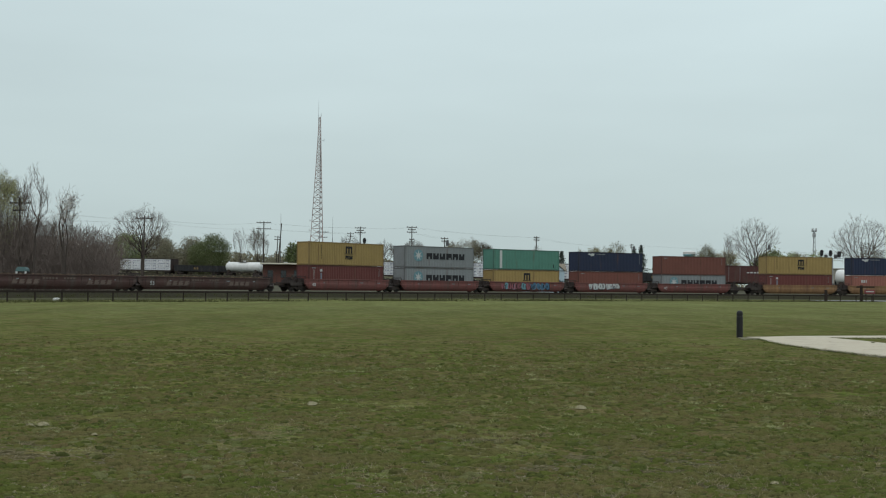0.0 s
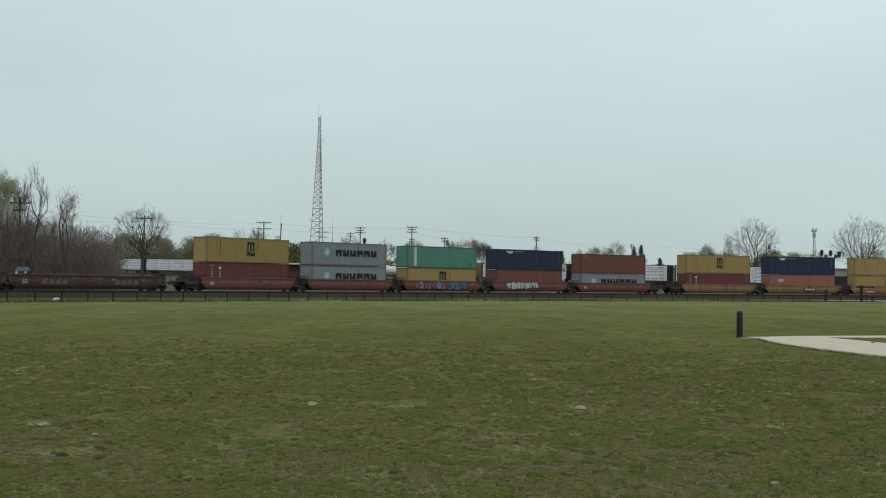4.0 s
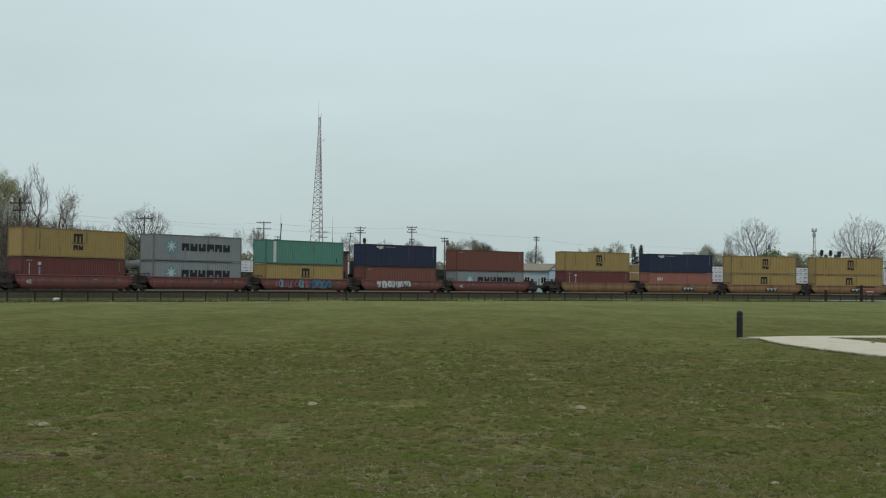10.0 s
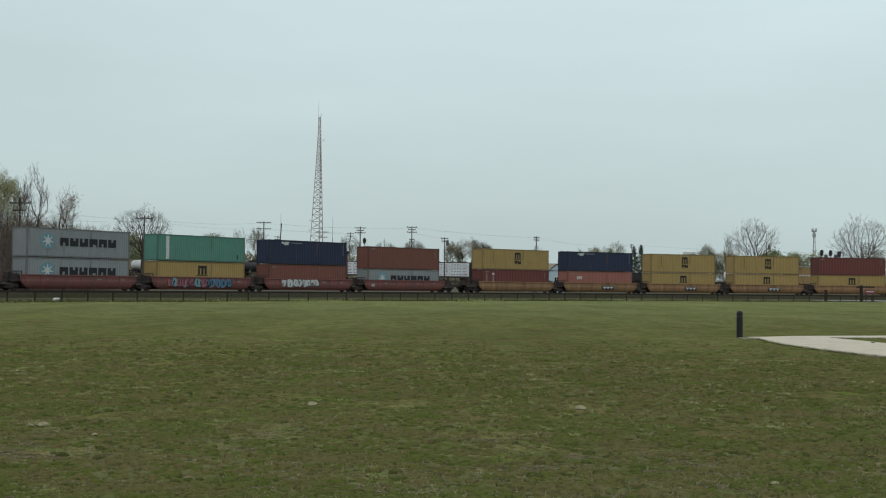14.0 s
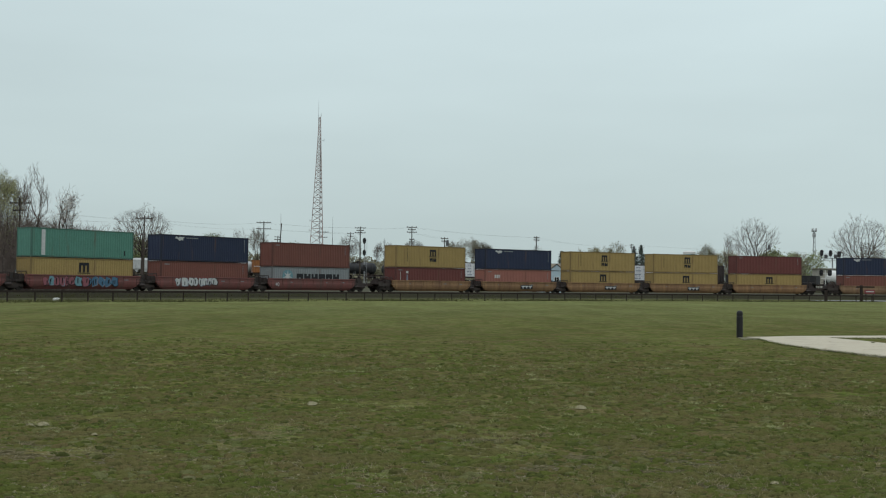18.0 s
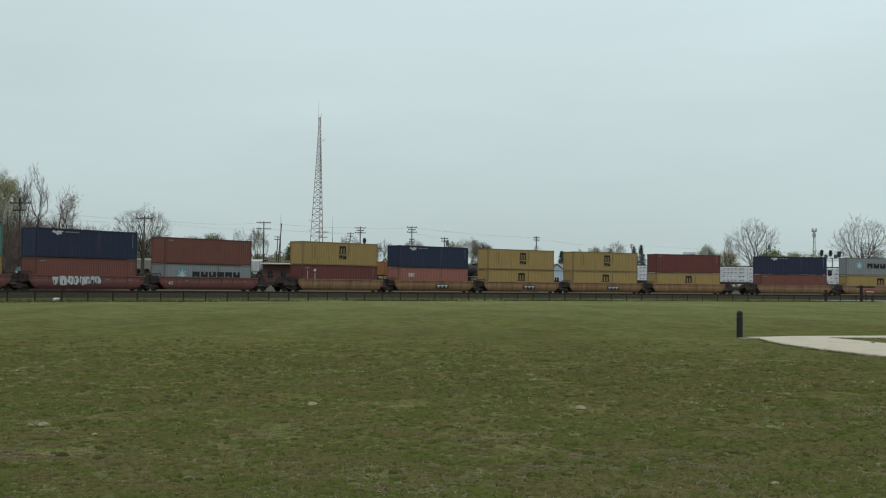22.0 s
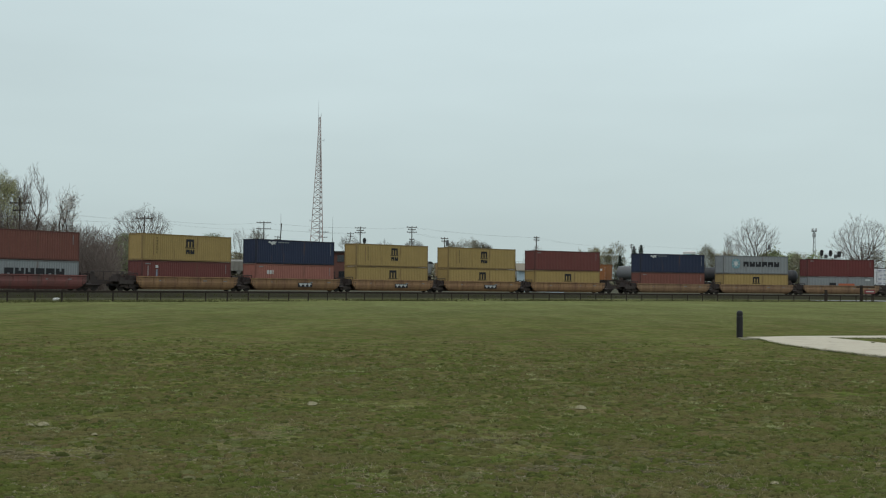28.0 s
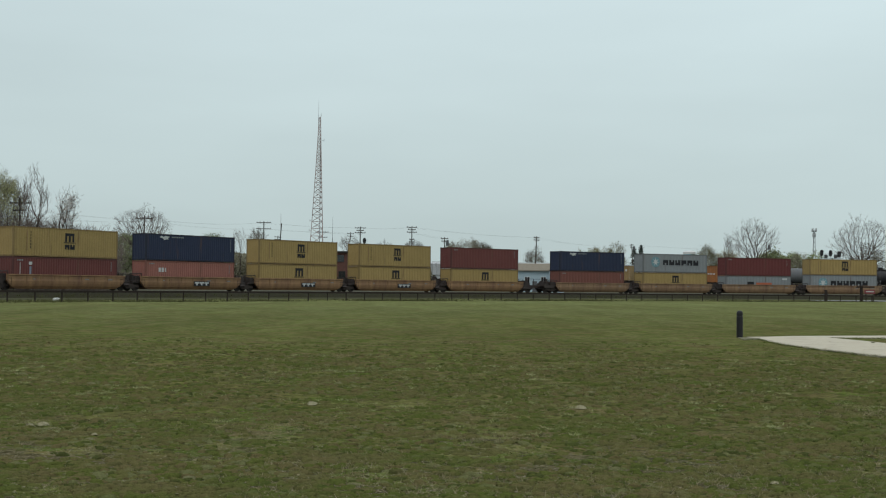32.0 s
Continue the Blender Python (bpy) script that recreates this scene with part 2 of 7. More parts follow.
    col = mx(lv(nz(13.0, 5.0, off=5), 0.56, 0.64, 0.85), col, (0.165, 0.135, 0.080))
    col = mx(lv(nz(30.0, 4.0, off=2), 0.50, 0.62, 0.55), col, (0.034, 0.038, 0.012))
    col = mx(both(worn, lv(nz(34.0, 4.0, off=61), 0.58, 0.63, 0.9)), col, (0.28, 0.25, 0.20))
    col = mx(beyond, col, (0.085, 0.082, 0.045))
    for scale, stretch, off, low, high in ((0.22, (1, 0.22, 1), 71, 0.90, 1.12), (0.7, (1, 0.3, 1), 83, 0.92, 1.08), (2.4, (0.9, 0.8, 1), 91, 0.82, 1.18)):
        hs = nt.nodes.new("ShaderNodeHueSaturation")
        mr = nt.nodes.new("ShaderNodeMapRange")
        mr.inputs["From Min"].default_value, mr.inputs["From Max"].default_value = 0.36, 0.64
        mr.inputs["To Min"].default_value, mr.inputs["To Max"].default_value = low, high
        nt.links.new(nz(scale, 4.0, stretch, off), mr.inputs["Value"])
        nt.links.new(mr.outputs[0], hs.inputs["Value"])
        nt.links.new(col, hs.inputs["Color"])
        col = hs.outputs[0]
    nt.links.new(col, b.inputs["Base Color"])
    bp = nt.nodes.new("ShaderNodeBump")
    bp.inputs["Strength"].default_value, bp.inputs["Distance"].default_value = 0.7, 0.03
    nt.links.new(nz(16.0, 6.0), bp.inputs["Height"])
    nt.links.new(bp.outputs[0], b.inputs["Normal"])
    return m


def tuft_material():
    m = bpy.data.materials.new("turf_tufts")
    m.use_nodes = True
    nt = m.node_tree
    b = nt.nodes["Principled BSDF"]
    b.inputs["Roughness"].default_value = 0.95
    b.inputs["Specular IOR Level"].default_value = 0.0
    geo = nt.nodes.new("ShaderNodeNewGeometry")
    ramp = nt.nodes.new("ShaderNodeValToRGB")
    ramp.color_ramp.interpolation = "CONSTANT"
    els = ramp.color_ramp.elements
    tones = ((0.0, (0.068, 0.077, 0.021)), (0.28, (0.086, 0.083, 0.030)), (0.54, (0.092, 0.078, 0.034)), (0.74, (0.048, 0.055, 0.018)), (0.86, (0.100, 0.102, 0.044)), (0.985, (0.125, 0.118, 0.062)))
    els[0].position, els[0].color = 0.0, (*tones[0][1], 1)
    els[1].position, els[1].color = tones[1][0], (*tones[1][1], 1)
    for p, c in tones[2:]:
        els.new(p).color = (*c, 1)
    nt.links.new(geo.outputs["Random Per Island"], ramp.inputs[0])
    co = nt.nodes.new("ShaderNodeTexCoord")
    nz = nt.nodes.new("ShaderNodeTexNoise")
    nz.inputs["Scale"].default_value, nz.inputs["Detail"].default_value = 60.0, 4.0
    nt.links.new(co.outputs["Object"], nz.inputs["Vector"])
    mul = nt.nodes.new("ShaderNodeMix")
    mul.data_type, mul.blend_type = "RGBA", "OVERLAY"
    mul.inputs[0].default_value = 0.55
    col = ramp.outputs[0]
    for scale, lo, hi, amount, tone in ((0.45, 0.46, 0.56, 0.55, (0.058, 0.074, 0.018)), (1.3, 0.50, 0.58, 0.55, (0.094, 0.079, 0.036))):
        n2 = nt.nodes.new("ShaderNodeTexNoise")
        n2.inputs["Scale"].default_value, n2.inputs["Detail"].default_value = scale, 4.0
        nt.links.new(co.outputs["Object"], n2.inputs["Vector"])
        mr = nt.nodes.new("ShaderNodeMapRange")
        mr.inputs["From Min"].default_value, mr.inputs["From Max"].default_value, mr.inputs["To Max"].default_value = lo, hi, amount
        nt.links.new(n2.outputs[0], mr.inputs["Value"])
        mm = nt.nodes.new("ShaderNodeMix")
        mm.data_type = "RGBA"
        nt.links.new(mr.outputs[0], mm.inputs[0])
        nt.links.new(col, mm.inputs[6])
        mm.inputs[7].default_value = (*tone, 1)
        col = mm.outputs[2]
    nt.links.new(col, mul.inputs[6])
    nt.links.new(nz.outputs[0], mul.inputs[7])
    nt.links.new(mul.outputs[2], b.inputs["Base Color"])
    bp = nt.nodes.new("ShaderNodeBump")
    bp.inputs["Strength"].default_value, bp.inputs["Distance"].default_value = 0.8, 0.012
    nt.links.new(nz.outputs[0], bp.inputs["Height"])
    nt.links.new(bp.outputs[0], b.inputs["Normal"])
    return m


TUFTS = tuft_material()
TURF = grass_material()
BLADE_GREEN = material("grass_blades", (0.092, 0.118, 0.028), 0.9, 0.0, (0.10, 0.102, 0.034), 0.8, 0.6)
CLUMP = material("bleached_clump", (0.31, 0.283, 0.185), 0.95, 0.0, (0.22, 0.20, 0.12), 0.9, 0.02, None, 0, 0.6, 0.01)
BLADE_PALE = material("pale_tussock", (0.31, 0.315, 0.165), 0.9, 0.0, (0.22, 0.25, 0.10), 0.8, 0.6)
BLADE_ROUGH = material("rough_grass_blades", (0.095, 0.090, 0.042), 0.9, 0.0, (0.055, 0.062, 0.024), 0.9, 1.5)
BLADE_STRAW = material("straw_blades", (0.24, 0.205, 0.13), 0.9, 0.0, (0.15, 0.125, 0.065), 0.8, 0.6)


# ---- building helpers ----
def box(bm, x0, x1, y0, y1, z0, z1):
    v = [bm.verts.new(c) for c in ((x0, y0, z0), (x1, y0, z0), (x1, y1, z0), (x0, y1, z0), (x0, y0, z1), (x1, y0, z1), (x1, y1, z1), (x0, y1, z1))]
    for q in ((3, 2, 1, 0), (4, 5, 6, 7), (0, 1, 5, 4), (1, 2, 6, 5), (2, 3, 7, 6), (3, 0, 4, 7)):
        bm.faces.new([v[i] for i in q])


def tube(bm, a, b, r0, r1=None, n=8, caps=True):
    a, b = Vector(a), Vector(b)
    r1 = r0 if r1 is None else r1
    q = (b - a).to_track_quat("Z", "Y").to_matrix()
    ring = []
    for c, r in ((a, r0), (b, r1)):
        ring.append([bm.verts.new(c + q @ Vector((r * math.cos(6.28318 * i / n), r * math.sin(6.28318 * i / n), 0))) for i in range(n)])
    for i in range(n):
        bm.faces.new((ring[0][i], ring[0][(i + 1) % n], ring[1][(i + 1) % n], ring[1][i]))
    if caps:
        bm.faces.new(ring[0][::-1])
        bm.faces.new(ring[1])


def prism(bm, pts, y0, y1):
    """A flat outline in x and z, drawn out from y0 to y1."""
    a = [bm.verts.new((x, y0, z)) for x, z in pts]
    b = [bm.verts.new((x, y1, z)) for x, z in pts]
    n = len(pts)
    for i in range(n):
        bm.faces.new((a[i], a[(i + 1) % n], b[(i + 1) % n], b[i]))
    bm.faces.new(a[::-1])
    bm.faces.new(b)


def lathe(bm, prof, n=20, axis="Z"):
    """A turned form: rows of (radius, height)."""
    rings = []
    for r, h in prof:
        ring = []
        for i in range(n):
            c, s = r * math.cos(6.28318 * i / n), r * math.sin(6.28318 * i / n)
            ring.append(bm.verts.new((c, s, h) if axis == "Z" else (h, c, s)))
        rings.append(ring)
    for k in range(len(rings) - 1):
        for i in range(n):
            bm.faces.new((rings[k][i], rings[k][(i + 1) % n], rings[k + 1][(i + 1) % n], rings[k + 1][i]))
    bm.faces.new(rings[0][::-1])
    bm.faces.new(rings[-1])


def mesh_of(bm, name, mat, smooth=False):
    bmesh.ops.recalc_face_normals(bm, faces=bm.faces)
    me = bpy.data.meshes.new(name)
    bm.to_mesh(me)
    bm.free()
    if mat:
        me.materials.append(mat)
    if smooth:
        me.polygons.foreach_set("use_smooth", [True] * len(me.polygons))
    return me


def part(name, bm, mat, parent=None, label="", at=None, smooth=False, kind=""):
    """Links a bmesh, or a mesh that is made already, as one object under a thing or a part."""
    me = mesh_of(bm, name, mat, smooth) if isinstance(bm, bmesh.types.BMesh) else bm
    ob = new(name, me)
    if not isinstance(bm, bmesh.types.BMesh) and mat and me.materials[0] != mat:
        ob.material_slots[0].link = "OBJECT"
        ob.material_slots[0].material = mat
    if parent:
        ob.parent = parent
    if at is not None:
        ob.matrix_basis = at
    if label:
        ob["label"] = label
    if kind:
        ob["kind"] = kind
    return ob


def thing(name, label, category, group="", kind="", at=None):
    ob = new(name)
    ob.empty_display_size = 0.3
    tagged(ob, label, category, group, kind)
    if at is not None:
        ob.matrix_basis = at
    return ob


def raw_mesh(name, verts, faces, mat):
    me = bpy.data.meshes.new(name)
    me.from_pydata(verts, [], faces)
    me.materials.append(mat)
    me.update()
    return me


def lettering(name, text, height, mat, parent, at):
    """Raised figures as a mesh, standing in the plane x, z and facing -y."""
    cu = bpy.data.curves.new(name, "FONT")
    cu.body, cu.size, cu.align_x, cu.extrude = text, height * 1.4, "CENTER", 0.004
    tmp = bpy.data.objects.new(name, cu)
    scene.collection.objects.link(tmp)
    me = bpy.data.meshes.new_from_object(tmp.evaluated_get(bpy.context.evaluated_depsgraph_get()))
    bpy.data.objects.remove(tmp)
    me.materials.clear()
    me.materials.append(mat)
    ob = new(name, me)
    ob.parent = parent
    ob.matrix_basis = at @ pose(0, 0, 0, 90, 0, 0)
    return ob


# ---- the two tracks ----
RAIL_Z = 0.981


def near_curve(x):
    return 156.2921 + 0.827811 * x - 0.0058453 * x * x + 1.80308e-05 * x ** 3 - 7.21922e-08 * x ** 4


def trace_near():
    """Points of the near track a metre apart, with their distance along it; 0 lies straight ahead of the camera."""
    xs = np.linspace(-58, 85, 1431)
    pts = [np.array((x, near_curve(x))) for x in xs]
    d0 = pts[0] - pts[1]
    d0 /= np.hypot(*d0)
    head = [pts[0] + d0 * k for k in range(240, 0, -1)]
    d1 = pts[-1] - pts[-2]
    ang = math.atan2(d1[1], d1[0])
    tail, q = [], pts[-1]
    for k in range(330):
        if ang > radians(-9):
            ang -= 1.0 / 400
        q = q + np.array((math.cos(ang), math.sin(ang)))
        tail.append(q)
    allp = np.array(head + pts + tail)
    s = np.concatenate([[0], np.cumsum(np.hypot(*np.diff(allp, axis=0).T))])
    s -= np.interp(0.0, allp[240:240 + 1431, 0], s[240:240 + 1431])
    return s, allp


def trace_far():
    ang = math.atan2(-100.0, 143.22)
    q = np.array((-70.85, 330.0)) - 330 * np.array((math.cos(ang), math.sin(ang)))
    pts = []
    for k in range(-330, 560):
        pts.append(q)
        if k > 184 and ang < radians(-9):
            ang += 1.0 / 160
        q = q + np.array((math.cos(ang), math.sin(ang)))
    return np.arange(-330.0, 560.0), np.array(pts)


NEAR_S, NEAR_P = trace_near()
FAR_S, FAR_P = trace_far()


def near_at(s):
    return np.interp(s, NEAR_S, NEAR_P[:, 0]), np.interp(s, NEAR_S, NEAR_P[:, 1]), RAIL_Z


def far_height(s):
    return max(4.8 - 0.01614 * max(s, -80.0), 1.05)


def far_at(s):
    return np.interp(s, FAR_S, FAR_P[:, 0]), np.interp(s, FAR_S, FAR_P[:, 1]), far_height(s)


def on_track(track, s, half, lift=0.0):
    """The pose of a vehicle whose centre is s along a track and which bears on it half a length to either side."""
    a, b = Vector(track(s - half)), Vector(track(s + half))
    d = (b - a).normalized()
    return Matrix.Translation((a + b) / 2) @ Euler((0, -math.asin(d.z), math.atan2(d.y, d.x))).to_matrix().to_4x4() @ Matrix.Translation((0, 0, lift))


def far_line(x):
    return 330.0 - (x + 70.85) * 0.69823


def smooth01(t):
    t = min(max(t, 0.0), 1.0)
    return t * t * (3 - 2 * t)


def ground_z(x, y):
    """Lawn, the strip along the near track, then the rise to the far track."""
    xn = min(max(x, -58.0), 100.0)
    d = y - near_curve(xn) if -58 <= x <= 100 else (y - near_curve(xn) - (x - xn) * (1.4 if x < 0 else 0.0))
    z = 0.16 * smooth01((d + 75) / 55)
    xf = min(max(x, -140.0), 130.0)
    gap = max(far_line(xf) - near_curve(xn), 30.0)
    top = max(4.8 - 0.0197 * (xf + 70.85), 1.05) - 0.75
    z += (top - 0.16) * smooth01((d - 6) / (gap - 10))
    return z

# ---- ground ----
def build_ground():
    def axis(near, lim, first, grow):
        out, v, st = [], 0.0, first
        while v < lim:
            out.append(v)
            st = st if v < near else st * grow
            v += st
        return out + [lim]
    px = axis(120, 4200, 4.0, 1.35)
    xs = sorted(set([-v for v in px] + px))
    ys = [-v for v in axis(20, 900, 6.0, 1.5)][::-1][:-1] + axis(420, 4800, 4.0, 1.3)
    verts, faces = [], []
    for y in ys:
        for x in xs:
            bumpy = 0.05 * noise.noise(Vector((x * 0.07, y * 0.07, 0))) if abs(x) < 150 and y < 160 else 0.0
            verts.append((x, y, ground_z(x, y) + bumpy * smooth01((math.hypot(x, y) - 5) / 12)))
    n = len(xs)
    for j in range(len(ys) - 1):
        for i in range(n - 1):
            a = j * n + i
            faces.append((a, a + 1, a + n + 1, a + n))
    me = raw_mesh("ground", verts, faces, TURF)
    me.polygons.foreach_set("use_smooth", [True] * len(me.polygons))
    tagged(new("ground", me), "spring lawn of thin green and straw-coloured turf", "ground", kind="structure")


def ribbon(name, track, s0, s1, step, cross, mat, label, category="railway"):
    """A strip that follows a track; cross: rows of (offset to the near side, height over the rail)."""
    verts, faces, n, k = [], [], len(cross), 0
    s = s0
    while s <= s1:
        a, b = Vector(track(s - 0.5)), Vector(track(s + 0.5))
        d = (b - a).normalized()
        side = Vector((d.y, -d.x, 0))
        for off, h in cross:
            verts.append(tuple((a + b) / 2 + side * off + Vector((0, 0, h))))
        if k:
            for i in range(n - 1):
                q = (k - 1) * n + i
                faces.append((q, q + 1, q + n + 1, q + n))
        k += 1
        s += step
    ob = new(name, raw_mesh(name, verts, faces, mat))
    return tagged(ob, label, category, kind="structure")


def build_tracks():
    for who, track, s0, s1, drop in (("near", near_at, -170, 230, 0.85), ("far", far_at, -291, 330, 1.1)):
        ribbon("ballast_bed_" + who, track, s0, s1, 3.0, ((3.6, -drop), (1.9, -0.2), (-1.9, -0.2), (-3.6, -drop)), BALLAST, "dark crushed stone bed under the railway")
        for k, off in enumerate((0.7525, -0.7525)):
            ribbon("rail_%s_%d" % (who, k + 1), track, s0, s1, 3.0,
                   ((off + 0.07, -0.16), (off + 0.012, -0.13), (off + 0.012, -0.05), (off + 0.037, -0.04), (off + 0.037, 0.0), (off - 0.037, 0.0),
                    (off - 0.037, -0.04), (off - 0.012, -0.05), (off - 0.012, -0.13), (off - 0.07, -0.16)), RAILSTEEL, "worn steel rail with a bright running top")
        bm = bmesh.new()
        s = s0
        while s < s1:
            m = on_track(track, s, 0.5, -0.16)
            n0 = len(bm.verts)
            box(bm, -0.115, 0.115, -1.3, 1.3, -0.14, 0.0)
            bm.verts.ensure_lookup_table()
            bmesh.ops.transform(bm, matrix=m, verts=bm.verts[n0:])
            s += 0.55 if who == "near" else 0.75
        tagged(part("sleepers_" + who, bm, TIEWOOD), "dark creosoted timber sleepers in the ballast", "sleepers", kind="stuff")
    # gravel track between the fence and the railway
    ribbon("gravel_strip", near_at, -120, 120, 3.0, ((9.5, -0.88), (8.3, -0.78), (6.0, -0.72), (3.5, -0.70)), GRAVEL, "grey gravel service strip beside the railway", "road")
    ribbon("gravel_yard", near_at, -120, 130, 3.0, ((-3.4, -0.66), (-6.0, -0.55), (-13.0, -0.50), (-15.0, -0.62)), BALLAST, "dark cinder ground behind the railway", "ground")


def build_yard():
    """Open stony ground behind the near track."""
    verts, faces, n, k = [], [], 16, 0
    for x in range(-76, 112, 4):
        y0 = near_curve(x) + 10.5
        y1 = max(far_line(x) - 3.5, y0 + 2.0)
        for i in range(n):
            y = y0 + (y1 - y0) * i / (n - 1)
            verts.append((x, y, ground_z(x, y) + 0.05))
        if k:
            for i in range(n - 1):
                q = (k - 1) * n + i
                faces.append((q, q + n, q + n + 1, q + 1))
        k += 1
    tagged(new("yard_ground", raw_mesh("yard_ground", verts, faces, YARD)), "rough stony yard with weeds behind the railway", "ground", kind="structure")


def ground_patch(name, pts, mat, label, lift=0.03):
    bm = bmesh.new()
    top = [bm.verts.new((x, y, ground_z(x, y) + lift)) for x, y in pts]
    low = [bm.verts.new((x, y, ground_z(x, y) - 0.12)) for x, y in pts]
    bm.faces.new(top)
    for i in range(len(pts)):
        j = (i + 1) % len(pts)
        bm.faces.new((top[i], low[i], low[j], top[j]))
    return tagged(part(name, bm, mat), label, "path", kind="structure")


def build_paths():
    ground_patch("pavement_1", [(9.98, 35.9), (9.80, 34.3), (9.72, 32.73), (9.82, 30.73), (10.04, 28.98), (10.42, 26.88), (10.94, 24.16), (12.0, 19.0), (14.3, 19.4), (13.9, 25.0), (13.49, 29.8), (13.13, 33.86), (12.98, 35.66), (12.71, 37.5)],
                 CONCRETE, "pale concrete footpath across the lawn", 0.042)
    ground_patch("pavement_2", [(9.98, 35.98), (12.71, 37.56), (14.67, 37.83), (17.38, 38.38), (30.0, 40.9), (30.0, 42.9), (18.3, 40.4), (15.43, 39.79), (13.28, 39.2), (11.78, 38.65), (10.66, 37.9), (9.98, 37.62), (10.02, 37.2), (10.3, 37.0)],
                 CONCRETE, "pale concrete footpath across the lawn", 0.038)
    ground_patch("worn_verge", [(9.36, 35.5), (9.93, 35.86), (10.62, 37.86), (10.3, 37.86), (9.62, 37.3)],
                 WORNSOIL, "bare trodden soil and grit between bollard and footpath", 0.030)
    ground_patch("pavement_3", [(52.5, 160.0), (58, 162.5), (74, 166), (90, 168), (90, 176), (74, 173), (62, 170.5), (53.5, 167.0)],
                 ASPHALT, "light grey asphalt forecourt beyond the gate", 0.11)


def build_fence():
    post = bmesh.new()
    box(post, -0.05, 0.05, -0.05, 0.05, -0.25, 0.96)
    bmesh.ops.bevel(post, geom=[e for e in post.edges if all(v.co.z > 0.5 for v in e.verts)], offset=0.02, segments=1, affect="EDGES")
    post = mesh_of(post, "post", FENCEWOOD)
    rail = bmesh.new()
    box(rail, -1.225, 1.225, -0.035, 0.035, -0.075, 0.075)
    rail = mesh_of(rail, "rail", FENCEWOOD)
    fence = thing("fence", "long low dark timber post-and-rail fence along the railway", "fence")
    s, prev, acc, xs = -90.0, None, 0.0, []
    while s < 84:
        a, b = Vector(near_at(s - 0.5)), Vector(near_at(s + 0.5))
        d = (b - a).normalized()
        c = (a + b) / 2 + Vector((d.y, -d.x, 0)) * (24 + 0.09 * s)
        if prev is not None:
            acc += (c - prev).length
        xs.append((acc, c.x, c.y))
        prev = c
        s += 0.5
    xs = np.array(xs)
    start = np.interp(-37.3, xs[:, 1], xs[:, 0])
    pos = []
    for k in range(-9, 58):
        q = start + 2.441 * k
        x, y = np.interp(q, xs[:, 0], xs[:, 1]), np.interp(q, xs[:, 0], xs[:, 2])
        pos.append(Vector((x, y, ground_z(x, y))))
    for i, p in enumerate(pos):
        h = random.uniform(-1, 1)
        part("post", post, FENCEWOOD, fence, at=Matrix.Translation(p) @ pose(0, 0, 0, h * 1.2, random.uniform(-1, 1), h * 4))
        if i + 1 < len(pos):
            q = pos[i + 1]
            d = q - p
            m = Matrix.Translation((p + q) / 2 + Vector((0, 0, 0.86))) @ pose(0, -0.02, 0, 0, 0, math.degrees(math.atan2(d.y, d.x)))
            part("top_rail", rail, FENCEWOOD, fence, at=m @ pose(0, -0.09, 0))


# ---- freight containers ----
CL, CW = 12.192, 2.438


def corrugated(length, height, depth=0.024, pitch=0.278):
    """A wall in the plane x, z with trapezoid waves; faces -y."""
    xs, x, k = [], -length / 2, 0
    while x < length / 2 - pitch:
        xs += [(x, 0.0), (x + 0.07, 0.0), (x + 0.139, depth), (x + 0.209, depth)]
        x += pitch
    xs += [(x, 0.0), (length / 2, 0.0)]
    verts = [(a, d, z) for z in (0.0, height) for a, d in xs]
    n = len(xs)
    return raw_mesh("corrugated_wall", verts, [(i, i + 1, n + i + 1, n + i) for i in range(n - 1)], P_GREY)


